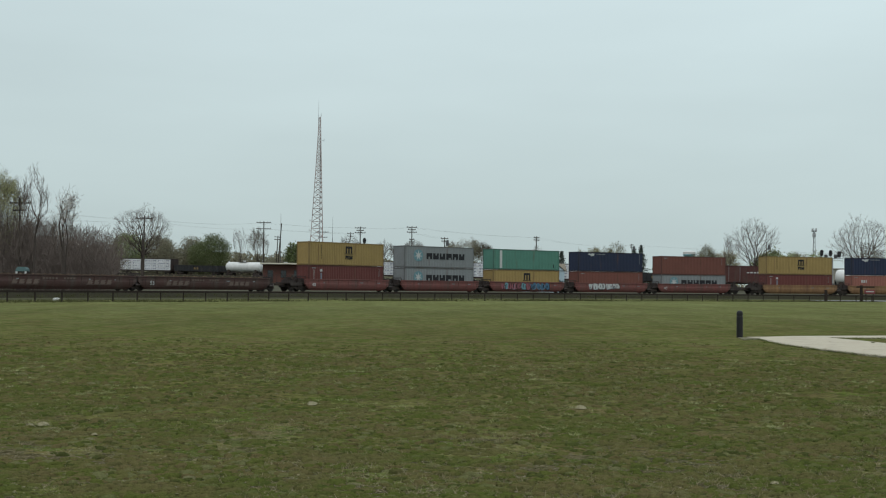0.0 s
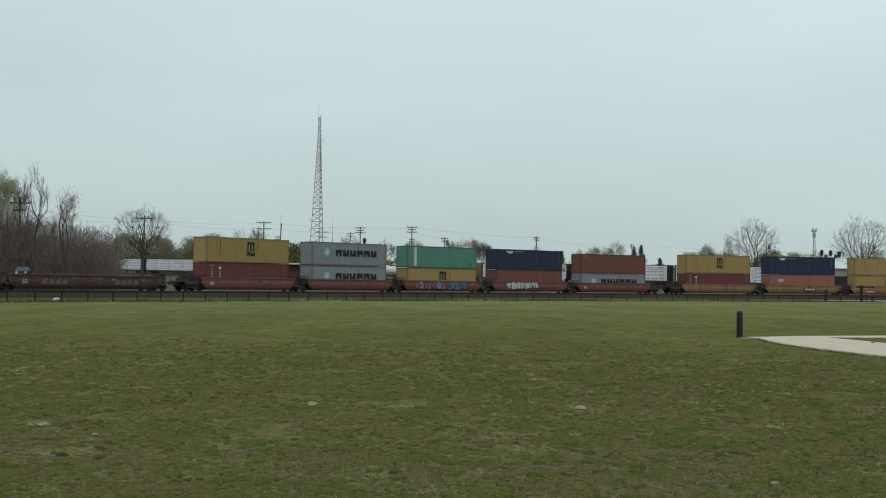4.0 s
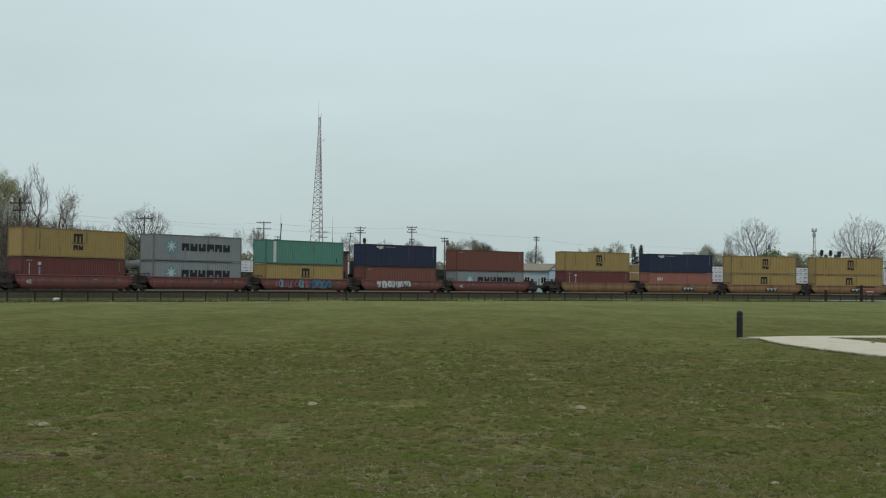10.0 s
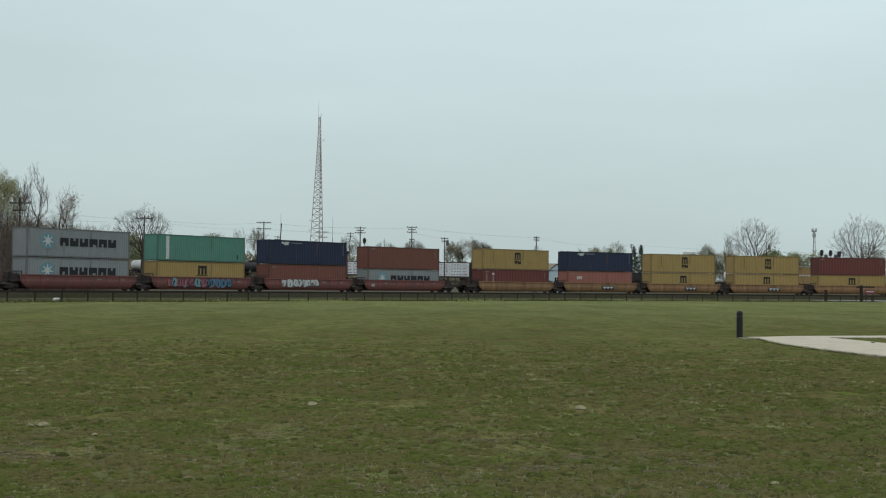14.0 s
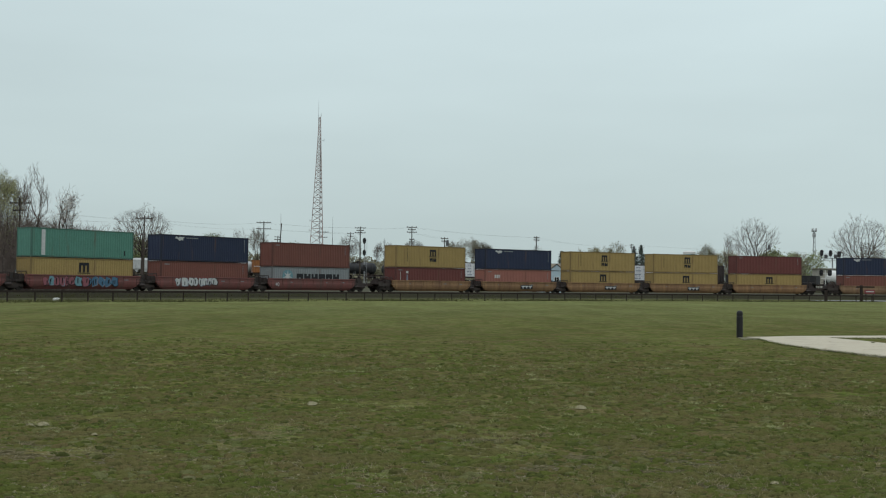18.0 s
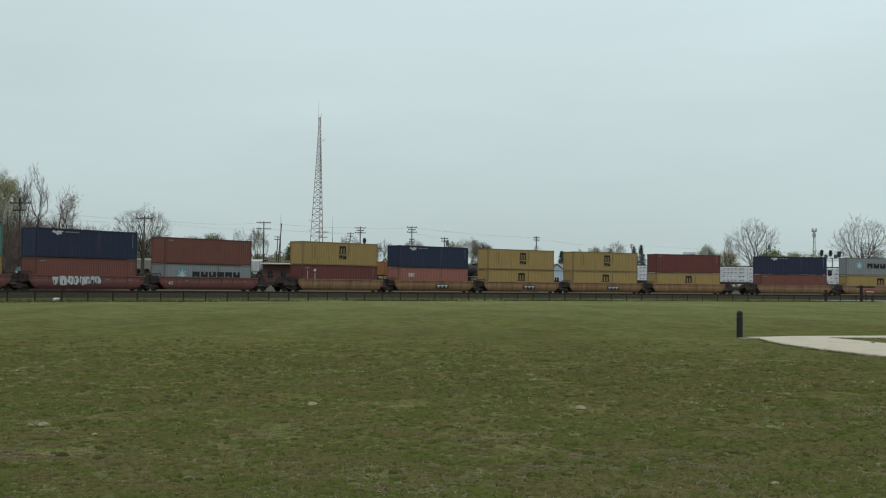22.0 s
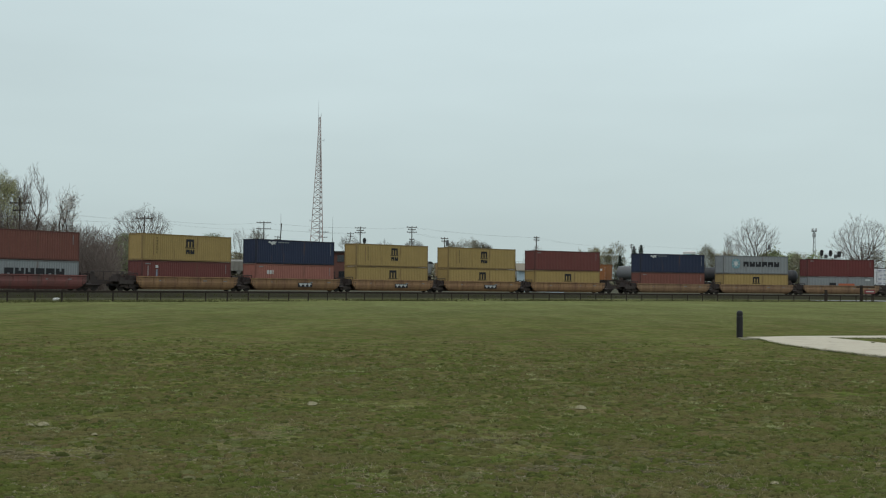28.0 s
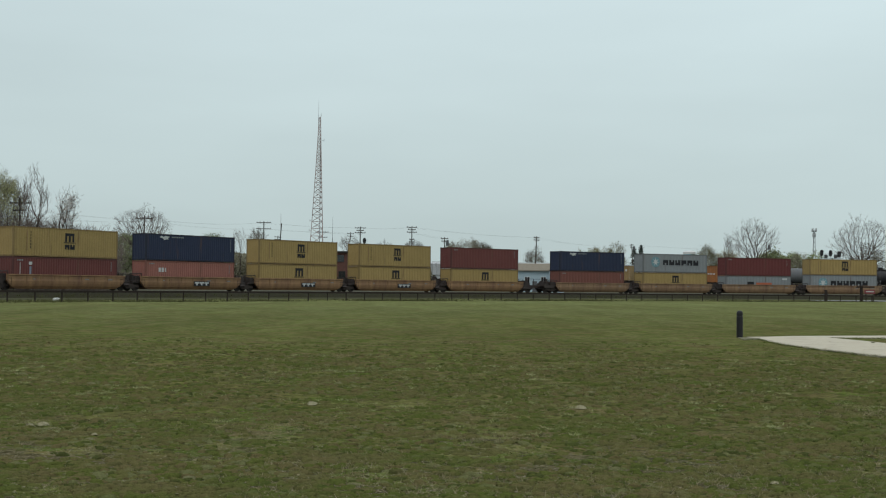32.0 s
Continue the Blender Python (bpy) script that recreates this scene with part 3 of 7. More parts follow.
def container_meshes(h):
    out = {"wall": corrugated(CL - 0.34, h - 0.30)}
    out["end"] = corrugated(CW - 0.30, h - 0.30)
    bm = bmesh.new()
    for sx in (-1, 1):
        for sy in (-1, 1):
            x, y = sx * (CL / 2 - 0.09), sy * (CW / 2 - 0.08)
            box(bm, x - 0.08, x + 0.08, y - 0.075, y + 0.075, 0.12, h - 0.12)
    for sy in (-1, 1):
        y = sy * (CW / 2 - 0.05)
        box(bm, -CL / 2 + 0.17, CL / 2 - 0.17, y - 0.045, y + 0.045, 0.03, 0.17)
        box(bm, -CL / 2 + 0.17, CL / 2 - 0.17, y - 0.04, y + 0.04, h - 0.15, h - 0.03)
    for sx in (-1, 1):
        x = sx * (CL / 2 - 0.06)
        box(bm, x - 0.055, x + 0.055, -CW / 2 + 0.15, CW / 2 - 0.15, 0.03, 0.17)
        box(bm, x - 0.055, x + 0.055, -CW / 2 + 0.15, CW / 2 - 0.15, h - 0.15, h - 0.02)
    out["frame"] = mesh_of(bm, "container_frame", P_GREY)
    bm = bmesh.new()
    box(bm, -0.089, 0.089, -0.081, 0.081, -0.059, 0.059)
    out["casting"] = mesh_of(bm, "corner_casting", STEEL)
    bm = bmesh.new()
    box(bm, -CL / 2 + 0.15, CL / 2 - 0.15, -CW / 2 + 0.06, CW / 2 - 0.06, h - 0.07, h - 0.035)
    for k in range(30):
        x = -CL / 2 + 0.4 + k * 0.39
        box(bm, x, x + 0.17, -CW / 2 + 0.12, CW / 2 - 0.12, h - 0.036, h - 0.012)
    out["roof"] = mesh_of(bm, "roof", P_GREY)
    bm = bmesh.new()
    box(bm, -CL / 2 + 0.15, CL / 2 - 0.15, -CW / 2 + 0.06, CW / 2 - 0.06, 0.06, 0.12)
    out["floor"] = mesh_of(bm, "floor", STEEL)
    bm = bmesh.new()
    box(bm, -0.03, 0.03, -CW / 4 + 0.01, CW / 4 - 0.09, 0.17, h - 0.15)
    for z in (0.5, h * 0.5, h - 0.5):
        box(bm, 0.03, 0.045, -CW / 4 + 0.06, CW / 4 - 0.14, z - 0.09, z + 0.09)
    out["door"] = mesh_of(bm, "door", P_GREY)
    bm = bmesh.new()
    tube(bm, (0, 0, 0.08), (0, 0, h - 0.08), 0.022, n=6)
    box(bm, 0.0, 0.05, -0.03, 0.03, 0.9, 1.25)
    out["bar"] = mesh_of(bm, "locking_bar", GALV)
    return out


TALL, LOW = 2.896, 2.591
BOXES = {TALL: container_meshes(TALL), LOW: container_meshes(LOW)}


def plate(name, parent, x, z, w, h, mat, y=-CW / 2 - 0.006, skew=0.0):
    bm = bmesh.new()
    prism(bm, [(x - w / 2 - skew, z - h / 2), (x + w / 2 - skew, z - h / 2), (x + w / 2 + skew, z + h / 2), (x - w / 2 + skew, z + h / 2)], y, y + 0.02)
    return part(name, bm, mat, parent)


def mark_arch(c, x, z, k=1.0):
    """The mustard boxes' emblem: a dark block with two notches over a small bar."""
    bm = bmesh.new()
    w = 0.26 * k
    y = -CW / 2 - 0.006
    box(bm, x - 2.3 * w, x + 2.3 * w, y, y + 0.02, z + 0.55 * k, z + 0.85 * k)
    for d in (-1.85, 0.0, 1.85):
        box(bm, x + (d - 0.45) * w, x + (d + 0.45) * w, y, y + 0.02, z - 0.15 * k, z + 0.56 * k)
    box(bm, x - 3.0 * w, x + 3.0 * w, y, y + 0.02, z - 0.27 * k, z - 0.19 * k)
    part("emblem", bm, P_INK, c, "plain black emblem shape")


def mark_star(c, x, z, k=1.0):
    y = -CW / 2 - 0.006
    bm = bmesh.new()
    prism(bm, [(x + 0.80 * k * math.cos(i * 0.3927) * (1.05 if i % 4 == 2 else 1.0), z + 0.80 * k * math.sin(i * 0.3927) * (1.05 if i % 4 == 2 else 1.0)) for i in range(16)], y, y + 0.02)
    part("emblem_field", bm, P_STAR, c, "pale blue emblem field")
    bm = bmesh.new()
    pts = []
    for i in range(14):
        r = (0.72 if i % 2 == 0 else 0.24) * k
        a = math.pi / 2 + i * math.pi / 7
        pts.append((x + r * math.cos(a), z + r * math.sin(a)))
    mid0, mid1 = bm.verts.new((x, y - 0.008, z)), None
    ring = [bm.verts.new((px, y - 0.006, pz)) for px, pz in pts]
    for i in range(14):
        bm.faces.new((mid0, ring[i], ring[(i + 1) % 14]))
    part("emblem_star", bm, P_PALE, c, "white seven-pointed star")


def mark_word(c, x, z, n, cell, h, mat):
    """Plain notched slabs where a name is painted."""
    y = -CW / 2 - 0.006
    for i in range(n):
        x0, x1 = x + i * cell, x + (i + 0.84) * cell
        cuts = ((0.32, 0.62, 0.42), (0.40, 0.66, -0.36), (0.30, 0.56, -0.5), (0.42, 0.86, 0.30))[i % 4]
        a, b, deep = x0 + cuts[0] * (x1 - x0), x0 + cuts[1] * (x1 - x0), cuts[2] * h
        bm = bmesh.new()
        box(bm, x0, a, y, y + 0.02, z - h / 2, z + h / 2)
        box(bm, b, x1, y, y + 0.02, z - h / 2, z + h / 2)
        box(bm, a, b, y, y + 0.02, z - h / 2 + max(deep, 0.0), z + h / 2 + min(deep, 0.0))
        part("name_slab", bm, mat, c, "plain dark painted slab")


def mark_code(c, x, z, n, w, h, mat, upright=False):
    bm = bmesh.new()
    y = -CW / 2 - 0.006
    for i in range(n):
        if upright:
            box(bm, x, x + w, y, y + 0.02, z - i * h * 1.5 - h, z - i * h * 1.5)
        else:
            box(bm, x + i * w * 1.4, x + i * w * 1.4 + w, y, y + 0.02, z - h, z)
    part("code_marks", bm, mat, c, "row of small plain code bars", kind="stuff")


STYLES = {
    "mustard": (P_MUSTARD, F_MUSTARD, "mustard corrugated container with plain black emblem"),
    "maroon": (P_MAROON, F_MAROON, "maroon corrugated steel freight container"),
    "oxide": (P_OXIDE, F_OXIDE, "weathered oxide-red corrugated container"),
    "grey": (P_GREY, F_GREY, "light grey corrugated container with star emblem"),
    "teal": (P_TEAL, F_TEAL, "teal corrugated steel container with white band"),
    "navy": (P_NAVY, F_NAVY, "navy corrugated container with small white marks"),
    "salmon": (P_SALMON, F_SALMON, "faded salmon-red corrugated steel freight container"),
    "darkred": (P_DARKRED, F_DARKRED, "dark red corrugated steel freight container"),
    "plaingrey": (P_GREY, F_GREY, "grey corrugated container with orange name bar"),
}


def build_container(style, h, lower):
    mat, edge, label = STYLES[style]
    label += ", seated in a well car" if lower else ", stacked on another"
    c = thing("freight_container", label, "container", "containers on the near train")
    ms = BOXES[h]
    part("frame", ms["frame"], edge, c)
    part("side_wall", ms["wall"], mat, c, at=pose(0, -CW / 2 + 0.02, 0.16))
    part("side_wall", ms["wall"], mat, c, at=pose(0, CW / 2 - 0.02, 0.16, 0, 0, 180))
    part("end_wall", ms["end"], mat, c, at=pose(-CL / 2 + 0.03, 0, 0.16, 0, 0, -90))
    part("roof", ms["roof"], mat, c)
    part("floor", ms["floor"], STEEL, c)
    for sy in (-1, 1):
        d = part("door", ms["door"], mat, c, at=pose(CL / 2 - 0.05, sy * (CW / 4 - 0.04), 0))
        for dy in (-0.25, 0.18):
            part("locking_bar", ms["bar"], GALV, d, at=pose(0.05, dy, 0.12))
    for sx in (-1, 1):
        for sy in (-1, 1):
            for z in (0.059, h - 0.059):
                part("corner_casting", ms["casting"], edge, c, at=pose(sx * (CL / 2 - 0.089), sy * (CW / 2 - 0.081), z))
    if style == "mustard":
        mark_arch(c, 0.25 if not lower else 0.0, h * 0.58 if not lower else h * 0.56, 0.88 if not lower else 0.98)
        if not lower:
            mark_word(c, -0.30, h * 0.36, 2, 0.62, 0.46, P_INK)
            mark_code(c, -4.6, h * 0.86, 1, 0.05, 1.9, P_CARTAN)
            mark_code(c, -4.2, h * 0.86, 6, 0.07, 0.2, P_INK, True)
    elif style == "grey":
        mark_star(c, -3.75, h * 0.56)
        mark_word(c, -2.35, h * 0.54, 6, 1.15, 0.80, P_INK)
    elif style == "plaingrey":
        plate("emblem", c, -1.5, h * 0.5, 1.2, 0.7, P_INK)
        plate("name_bar", c, 1.0, h * 0.47, 2.9, 0.62, P_LOGORED)
        plate("mark", c, 4.9, h * 0.82, 0.9, 0.26, P_PALE)
    elif style == "navy":
        bm = bmesh.new()
        prism(bm, [(-4.3, h * 0.86), (-3.9, h * 0.83), (-3.7, h * 0.76), (-3.45, h * 0.80), (-3.15, h * 0.79), (-3.25, h * 0.85), (-2.95, h * 0.90), (-3.6, h * 0.92), (-3.8, h * 0.88), (-4.1, h * 0.93)], -CW / 2 - 0.006, -CW / 2 + 0.02)
        part("emblem", bm, P_PALE, c, "white emblem shape")
        mark_code(c, -2.75, h * 0.905, 7, 0.17, 0.13, P_GREY)
        mark_code(c, 5.45, h * 0.9, 7, 0.07, 0.14, P_GREY, True)
    elif style == "teal":
        plate("white_band", c, -4.75, h * 0.5, 0.42, h * 0.86, P_PALE)
        mark_code(c, 4.9, h * 0.3, 1, 0.14, 0.5, P_INK)
    else:
        if style == "salmon":
            for x, w in ((-4.25, 0.28), (-3.86, 0.32), (-3.50, 0.12)):
                plate("sprayed_mark", c, x, h * 0.66, w, 0.46, P_PALE)
        mark_code(c, 5.3, h * 0.88, 5, 0.07, 0.13, P_GREY, True)
        mark_code(c, -5.6, h * 0.9, 4, 0.12, 0.12, P_GREY)
        if lower and style == "maroon":
            plate("label_plate", c, -4.15, h * 0.78, 0.34, 0.3, P_PALE)
            plate("label_strip", c, -4.15, h * 0.50, 0.22, 1.0, P_PRINT)
            mark_code(c, -5.3, h * 0.8, 1, 0.05, 1.3, P_PALE)
    return c


# ---- well cars ----
def truck_meshes():
    bm = bmesh.new()
    r = 0.46
    pts = [(-1.25, 0.36), (-1.05, 0.62), (-0.5, 0.66), (-0.3, 0.78), (0.3, 0.78), (0.5, 0.66), (1.05, 0.62), (1.25, 0.36), (0.95, 0.36), (0.75, 0.42), (0.35, 0.24), (-0.35, 0.24), (-0.75, 0.42), (-0.95, 0.36)]
    prism(bm, pts, -0.06, 0.06)
    side = mesh_of(bm, "side_frame", STEEL)
    bm = bmesh.new()
    box(bm, -0.2, 0.2, -1.15, 1.15, 0.42, 0.74)
    tube(bm, (0, 0, 0.7), (0, 0, 0.84), 0.3, n=12)
    bolster = mesh_of(bm, "bolster", STEEL)
    bm = bmesh.new()
    for sy in (-1, 1):
        y = sy * 0.7525
        tube(bm, (0, y - 0.065, 0), (0, y + 0.065, 0), r, n=20)
        tube(bm, (0, y - sy * 0.085, 0), (0, y - sy * 0.065, 0), r + 0.028, n=20)
        for k in range(3):
            a = k * 2.094
            box(bm, 0.22 * math.cos(a) - 0.05, 0.22 * math.cos(a) + 0.05, y + sy * 0.06, y + sy * 0.075, 0.22 * math.sin(a) - 0.05, 0.22 * math.sin(a) + 0.05)
    tube(bm, (0, -1.05, 0), (0, 1.05, 0), 0.085, n=8)
    return side, bolster, mesh_of(bm, "wheelset", WHEELSTEEL)


SIDEFRAME, BOLSTER, WHEELSET = truck_meshes()
WHEEL_R = 0.46
ROLLING = []


def add_truck(car, x, rolling=True):
    t = part("truck", BOLSTER, STEEL, car, "dark steel bogie", at=pose(x, 0, 0))
    for sy in (-1, 1):
        part("side_frame", SIDEFRAME, STEEL, t, at=pose(0, sy * 1.02, 0))
    for dx in (-0.89, 0.89):
        w = part("wheelset", WHEELSET, WHEELSTEEL, t, at=pose(dx, 0, WHEEL_R))
        if rolling:
            ROLLING.append((w, dx))


def well_meshes(length, empty):
    """length: of the well. The side sill is a deep plate with chords and ribs that rises over the bogies."""
    L = length / 2
    out = {}
    bm = bmesh.new()
    prof = [(-0.11, 1.57), (-0.12, 1.46), (-0.05, 1.42), (-0.055, 1.12), (-0.085, 0.92), (-0.06, 0.66), (0.0, 0.42), (0.10, 0.26), (0.16, 0.16), (0.20, 0.17), (0.14, 0.34), (0.06, 0.66), (0.05, 1.57)]
    rings = []
    for f, low in ((-0.60, 0.95), (-0.35, 0.66), (-0.10, 0.40), (0.25, 0.21), (0.6, 0.16)):
        rings.append((-L + f, low))
    rings += [(-x, low) for x, low in reversed(rings)]
    vs = [[bm.verts.new((x, y, max(z, low + 0.02 * (z - low)))) for y, z in prof] for x, low in rings]
    n = len(prof)
    for a, b in zip(vs[:-1], vs[1:]):
        for i in range(n):
            j = (i + 1) % n
            bm.faces.new((a[i], b[i], b[j], a[j]))
    bm.faces.new(vs[0])
    bm.faces.new(list(reversed(vs[-1])))
    k = int(length / 1.55)
    for i in range(1, k):
        x = -L + i * length / k
        box(bm, x - 0.035, x + 0.035, -0.10, -0.03, 0.70, 1.44)
    out["sill"] = mesh_of(bm, "side_sill", P_CARRED)
    bm = bmesh.new()
    for i in range(5):
        x = -L + 0.9 + i * (length - 1.8) / 4
        box(bm, x - 0.25, x + 0.25, -1.3, 1.3, 0.26, 0.36)
    box(bm, -L + 0.7, L - 0.7, -0.25, 0.25, 0.27, 0.35)
    out["floor"] = mesh_of(bm, "well_floor", P_CARRED)
    bm = bmesh.new()
    box(bm, L + 0.05, L + 1.0, -1.35, 1.35, 1.02, 1.14)
    box(bm, L + 0.0, L + 0.1, -1.38, 1.38, 0.40, 1.45)
    box(bm, L + 0.1, L + 1.5, -0.45, 0.45, 0.82, 1.04)
    box(bm, L + 0.15, L + 0.75, -1.40, -1.25, 0.72, 1.40)
    box(bm, L + 0.5, L + 1.45, -1.25, 1.25, 0.86, 1.04)
    box(bm, L + 0.95, L + 1.35, -1.2, -0.5, 0.55, 0.9)
    box(bm, L + 0.12, L + 0.62, -1.15, -0.55, 1.14, 1.72)
    box(bm, L + 0.35, L + 0.85, 0.2, 0.9, 1.14, 1.62)
    tube(bm, (L + 0.55, -1.3, 0.62), (L + 1.25, -1.3, 0.62), 0.16, n=8)
    tube(bm, (L + 0.2, -1.0, 1.86), (L + 0.2, 1.0, 1.86), 0.05, n=6)
    for y in (-1.0, 1.0):
        tube(bm, (L + 0.2, y, 1.1), (L + 0.2, y, 1.86), 0.05, n=6)
    for y in (-1.3, -0.65, 0.65, 1.3):
        tube(bm, (L + 0.9, y, 1.14), (L + 0.9, y, 1.75), 0.022, n=5)
    tube(bm, (L + 0.9, -1.3, 1.75), (L + 0.9, -0.65, 1.75), 0.022, n=5)
    tube(bm, (L + 0.9, 0.65, 1.75), (L + 0.9, 1.3, 1.75), 0.022, n=5)
    out["end"] = mesh_of(bm, "end_platform", P_CARRED)
    bm = bmesh.new()
    box(bm, 0, 1.25, -0.16, 0.16, 0.74, 0.98)
    box(bm, 1.05, 1.5, -0.2, 0.14, 0.70, 1.02)
    out["coupler"] = mesh_of(bm, "coupler", STEEL)
    bm = bmesh.new()
    for z in (0.62, 0.9, 1.18):
        tube(bm, (-0.2, 0, z), (0.2, 0, z), 0.016, n=5)
    for x in (-0.2, 0.2):
        tube(bm, (x, 0, 0.55), (x, 0, 1.25), 0.016, n=5)
    out["ladder"] = mesh_of(bm, "ladder", GALV)
    bm = bmesh.new()
    tube(bm, (0, -0.06, 0), (0, 0.06, 0), 0.26, n=14)
    out["brake"] = mesh_of(bm, "brake_wheel", STEEL)
    return out


WELL40 = well_meshes(12.5, False)
WELL53 = well_meshes(17.1, True)


def build_well_car(paint_mat, label, ms, L, trucks, couplers, marks):
    car = thing("well_car", label, "rail car", "well cars of the near train")
    for sy in (-1, 1):
        part("side_sill", ms["sill"], paint_mat, car, at=pose(0, sy * 1.42, 0, 0, 0, 0 if sy < 0 else 180))
    part("well_floor", ms["floor"], paint_mat, car)
    for a in (0, 180):
        part("end_platform", ms["end"], P_GRIMED, car, at=pose(0, 0, 0, 0, 0, a))
    for sx in (-1, 1):
        part("ladder", ms["ladder"], P_GRIMED, car, at=pose(sx * (L + 0.3), -1.5, 0))
    for x in trucks:
        add_truck(car, x)
    for x, a in couplers:
        part("coupler", ms["coupler"], STEEL, car, at=pose(x, 0, 0, 0, 0, a))
        part("brake_wheel", ms["brake"], STEEL, car, at=pose(x * 0.93, -0.75, 1.75, 0, 0, 90))
    for x, a in couplers:
        bm = bmesh.new()
        reach = abs(x) - 0.15
        box(bm, L + 0.9, reach + 0.55, -1.33, 1.33, 0.98, 1.12)
        for sy in (-1, 1):
            box(bm, L + 0.9, reach + 0.35, sy * 1.30 - 0.05, sy * 1.30 + 0.05, 0.72, 1.06)
            tube(bm, (reach + 0.45, sy * 1.25, 1.1), (reach + 0.45, sy * 1.25, 2.0), 0.03, n=5)
            tube(bm, (L + 1.2, sy * 1.25, 1.1), (L + 1.2, sy * 1.25, 2.0), 0.03, n=5)
            tube(bm, (L + 1.2, sy * 1.25, 2.0), (reach + 0.45, sy * 1.25, 2.0), 0.03, n=5)
        box(bm, L + 0.7, L + 1.3, -0.95, 0.95, 0.5, 1.62)
        box(bm, reach - 0.9, reach + 0.1, -0.8, 0.8, 0.55, 1.42)
        box(bm, L + 1.35, L + 1.9, -1.0, -0.35, 1.12, 1.75)
        box(bm, reach - 0.5, reach, -0.6, 0.5, 1.12, 1.55)
        tube(bm, (L + 1.3, -1.2, 0.62), (reach + 0.1, -1.2, 0.62), 0.15, n=8)
        part("end_deck", bm, P_GRIMED, car, "grimy railed end deck", at=pose(0, 0, 0, 0, 0, 0 if x > 0 else 180))
    y = -1.42 - 0.115
    if "size" in marks:
        lettering("size_figures", marks["size"], 0.42, P_PALE, car, pose(-L + 0.75, -1.515, 0.66))
    if "tag" in marks:
        bm = bmesh.new()
        box(bm, 0.1, 2.3, -1.532, -1.50, 0.56, 1.08)
        t = part("name_board", bm, P_INK, car, "black board with plain white bars")
        bm = bmesh.new()
        for i in range(3):
            box(bm, 0.25 + i * 0.66, 0.83 + i * 0.66, -1.544, -1.528, 0.84, 0.99)
            box(bm, 0.42 + i * 0.66, 0.62 + i * 0.66, -1.544, -1.528, 0.64, 0.86)
        part("bars", bm, P_PALE, t)
    if "spray" in marks:
        rng = random.Random(marks["spray"])
        for x0, x1, z0, z1, mats in marks["blobs"]:
            x = x0
            while x < x1:
                w = rng.uniform(0.55, 0.95)
                lean, mid = rng.uniform(-0.16, 0.22), (z0 + z1) / 2
                pts = []
                for i in range(9):
                    a = i * 6.28318 / 9 + lean
                    rr = rng.uniform(0.68, 1.22) / max(abs(math.cos(a)), abs(math.sin(a))) ** 0.75
                    dz = rr * (z1 - z0) / 2 * math.sin(a)
                    pts.append((x + w / 2 + rr * 0.46 * w * math.cos(a) + lean * dz, mid + dz))
                back = [(x + w / 2 + 1.14 * (px - x - w / 2) + 0.04, mid + 1.08 * (pz - mid) - 0.03) for px, pz in pts]
                bm = bmesh.new()
                prism(bm, back, -1.522 - 0.002 * rng.random(), -1.50)
                b = part("sprayed_shape", bm, rng.choice([P_INK, P_PRINT]), car, "sprayed graffiti shape")
                bm = bmesh.new()
                prism(bm, pts, -1.530 - 0.003 * rng.random(), -1.515)
                part("fill", bm, rng.choice(mats), b)
                for _ in range(rng.randint(1, 2)):
                    bm = bmesh.new()
                    cx, cz, hh = x + w * rng.uniform(0.3, 0.7), mid + rng.uniform(-0.2, 0.2), rng.uniform(0.14, 0.3)
                    prism(bm, [(cx - 0.05, cz - hh), (cx + 0.04, cz - hh), (cx + 0.08 + lean * hh, cz + hh), (cx - 0.03 + lean * hh, cz + hh)], -1.540, -1.525)
                    part("stroke", bm, P_INK, b)
                x += w * rng.uniform(0.86, 1.02)
    bm = bmesh.new()
    rng = random.Random(int(L * 100) + len(trucks))
    for x in (-L * 0.62, L * 0.36, L * 0.78):
        x += rng.uniform(-0.4, 0.4)
        w = rng.uniform(0.15, 0.55)
        box(bm, x, x + w, -1.512, -1.47, 1.08, 1.08 + rng.uniform(0.07, 0.14))
    part("stencil_marks", bm, P_GREY, car, "small plain stencil bars", kind="stuff")
    return car


FLOOR_Z = 0.37
NEAR_V = 3.84
NEAR_RUN = []      # thing, distance along the track at t = 6, half base, lift


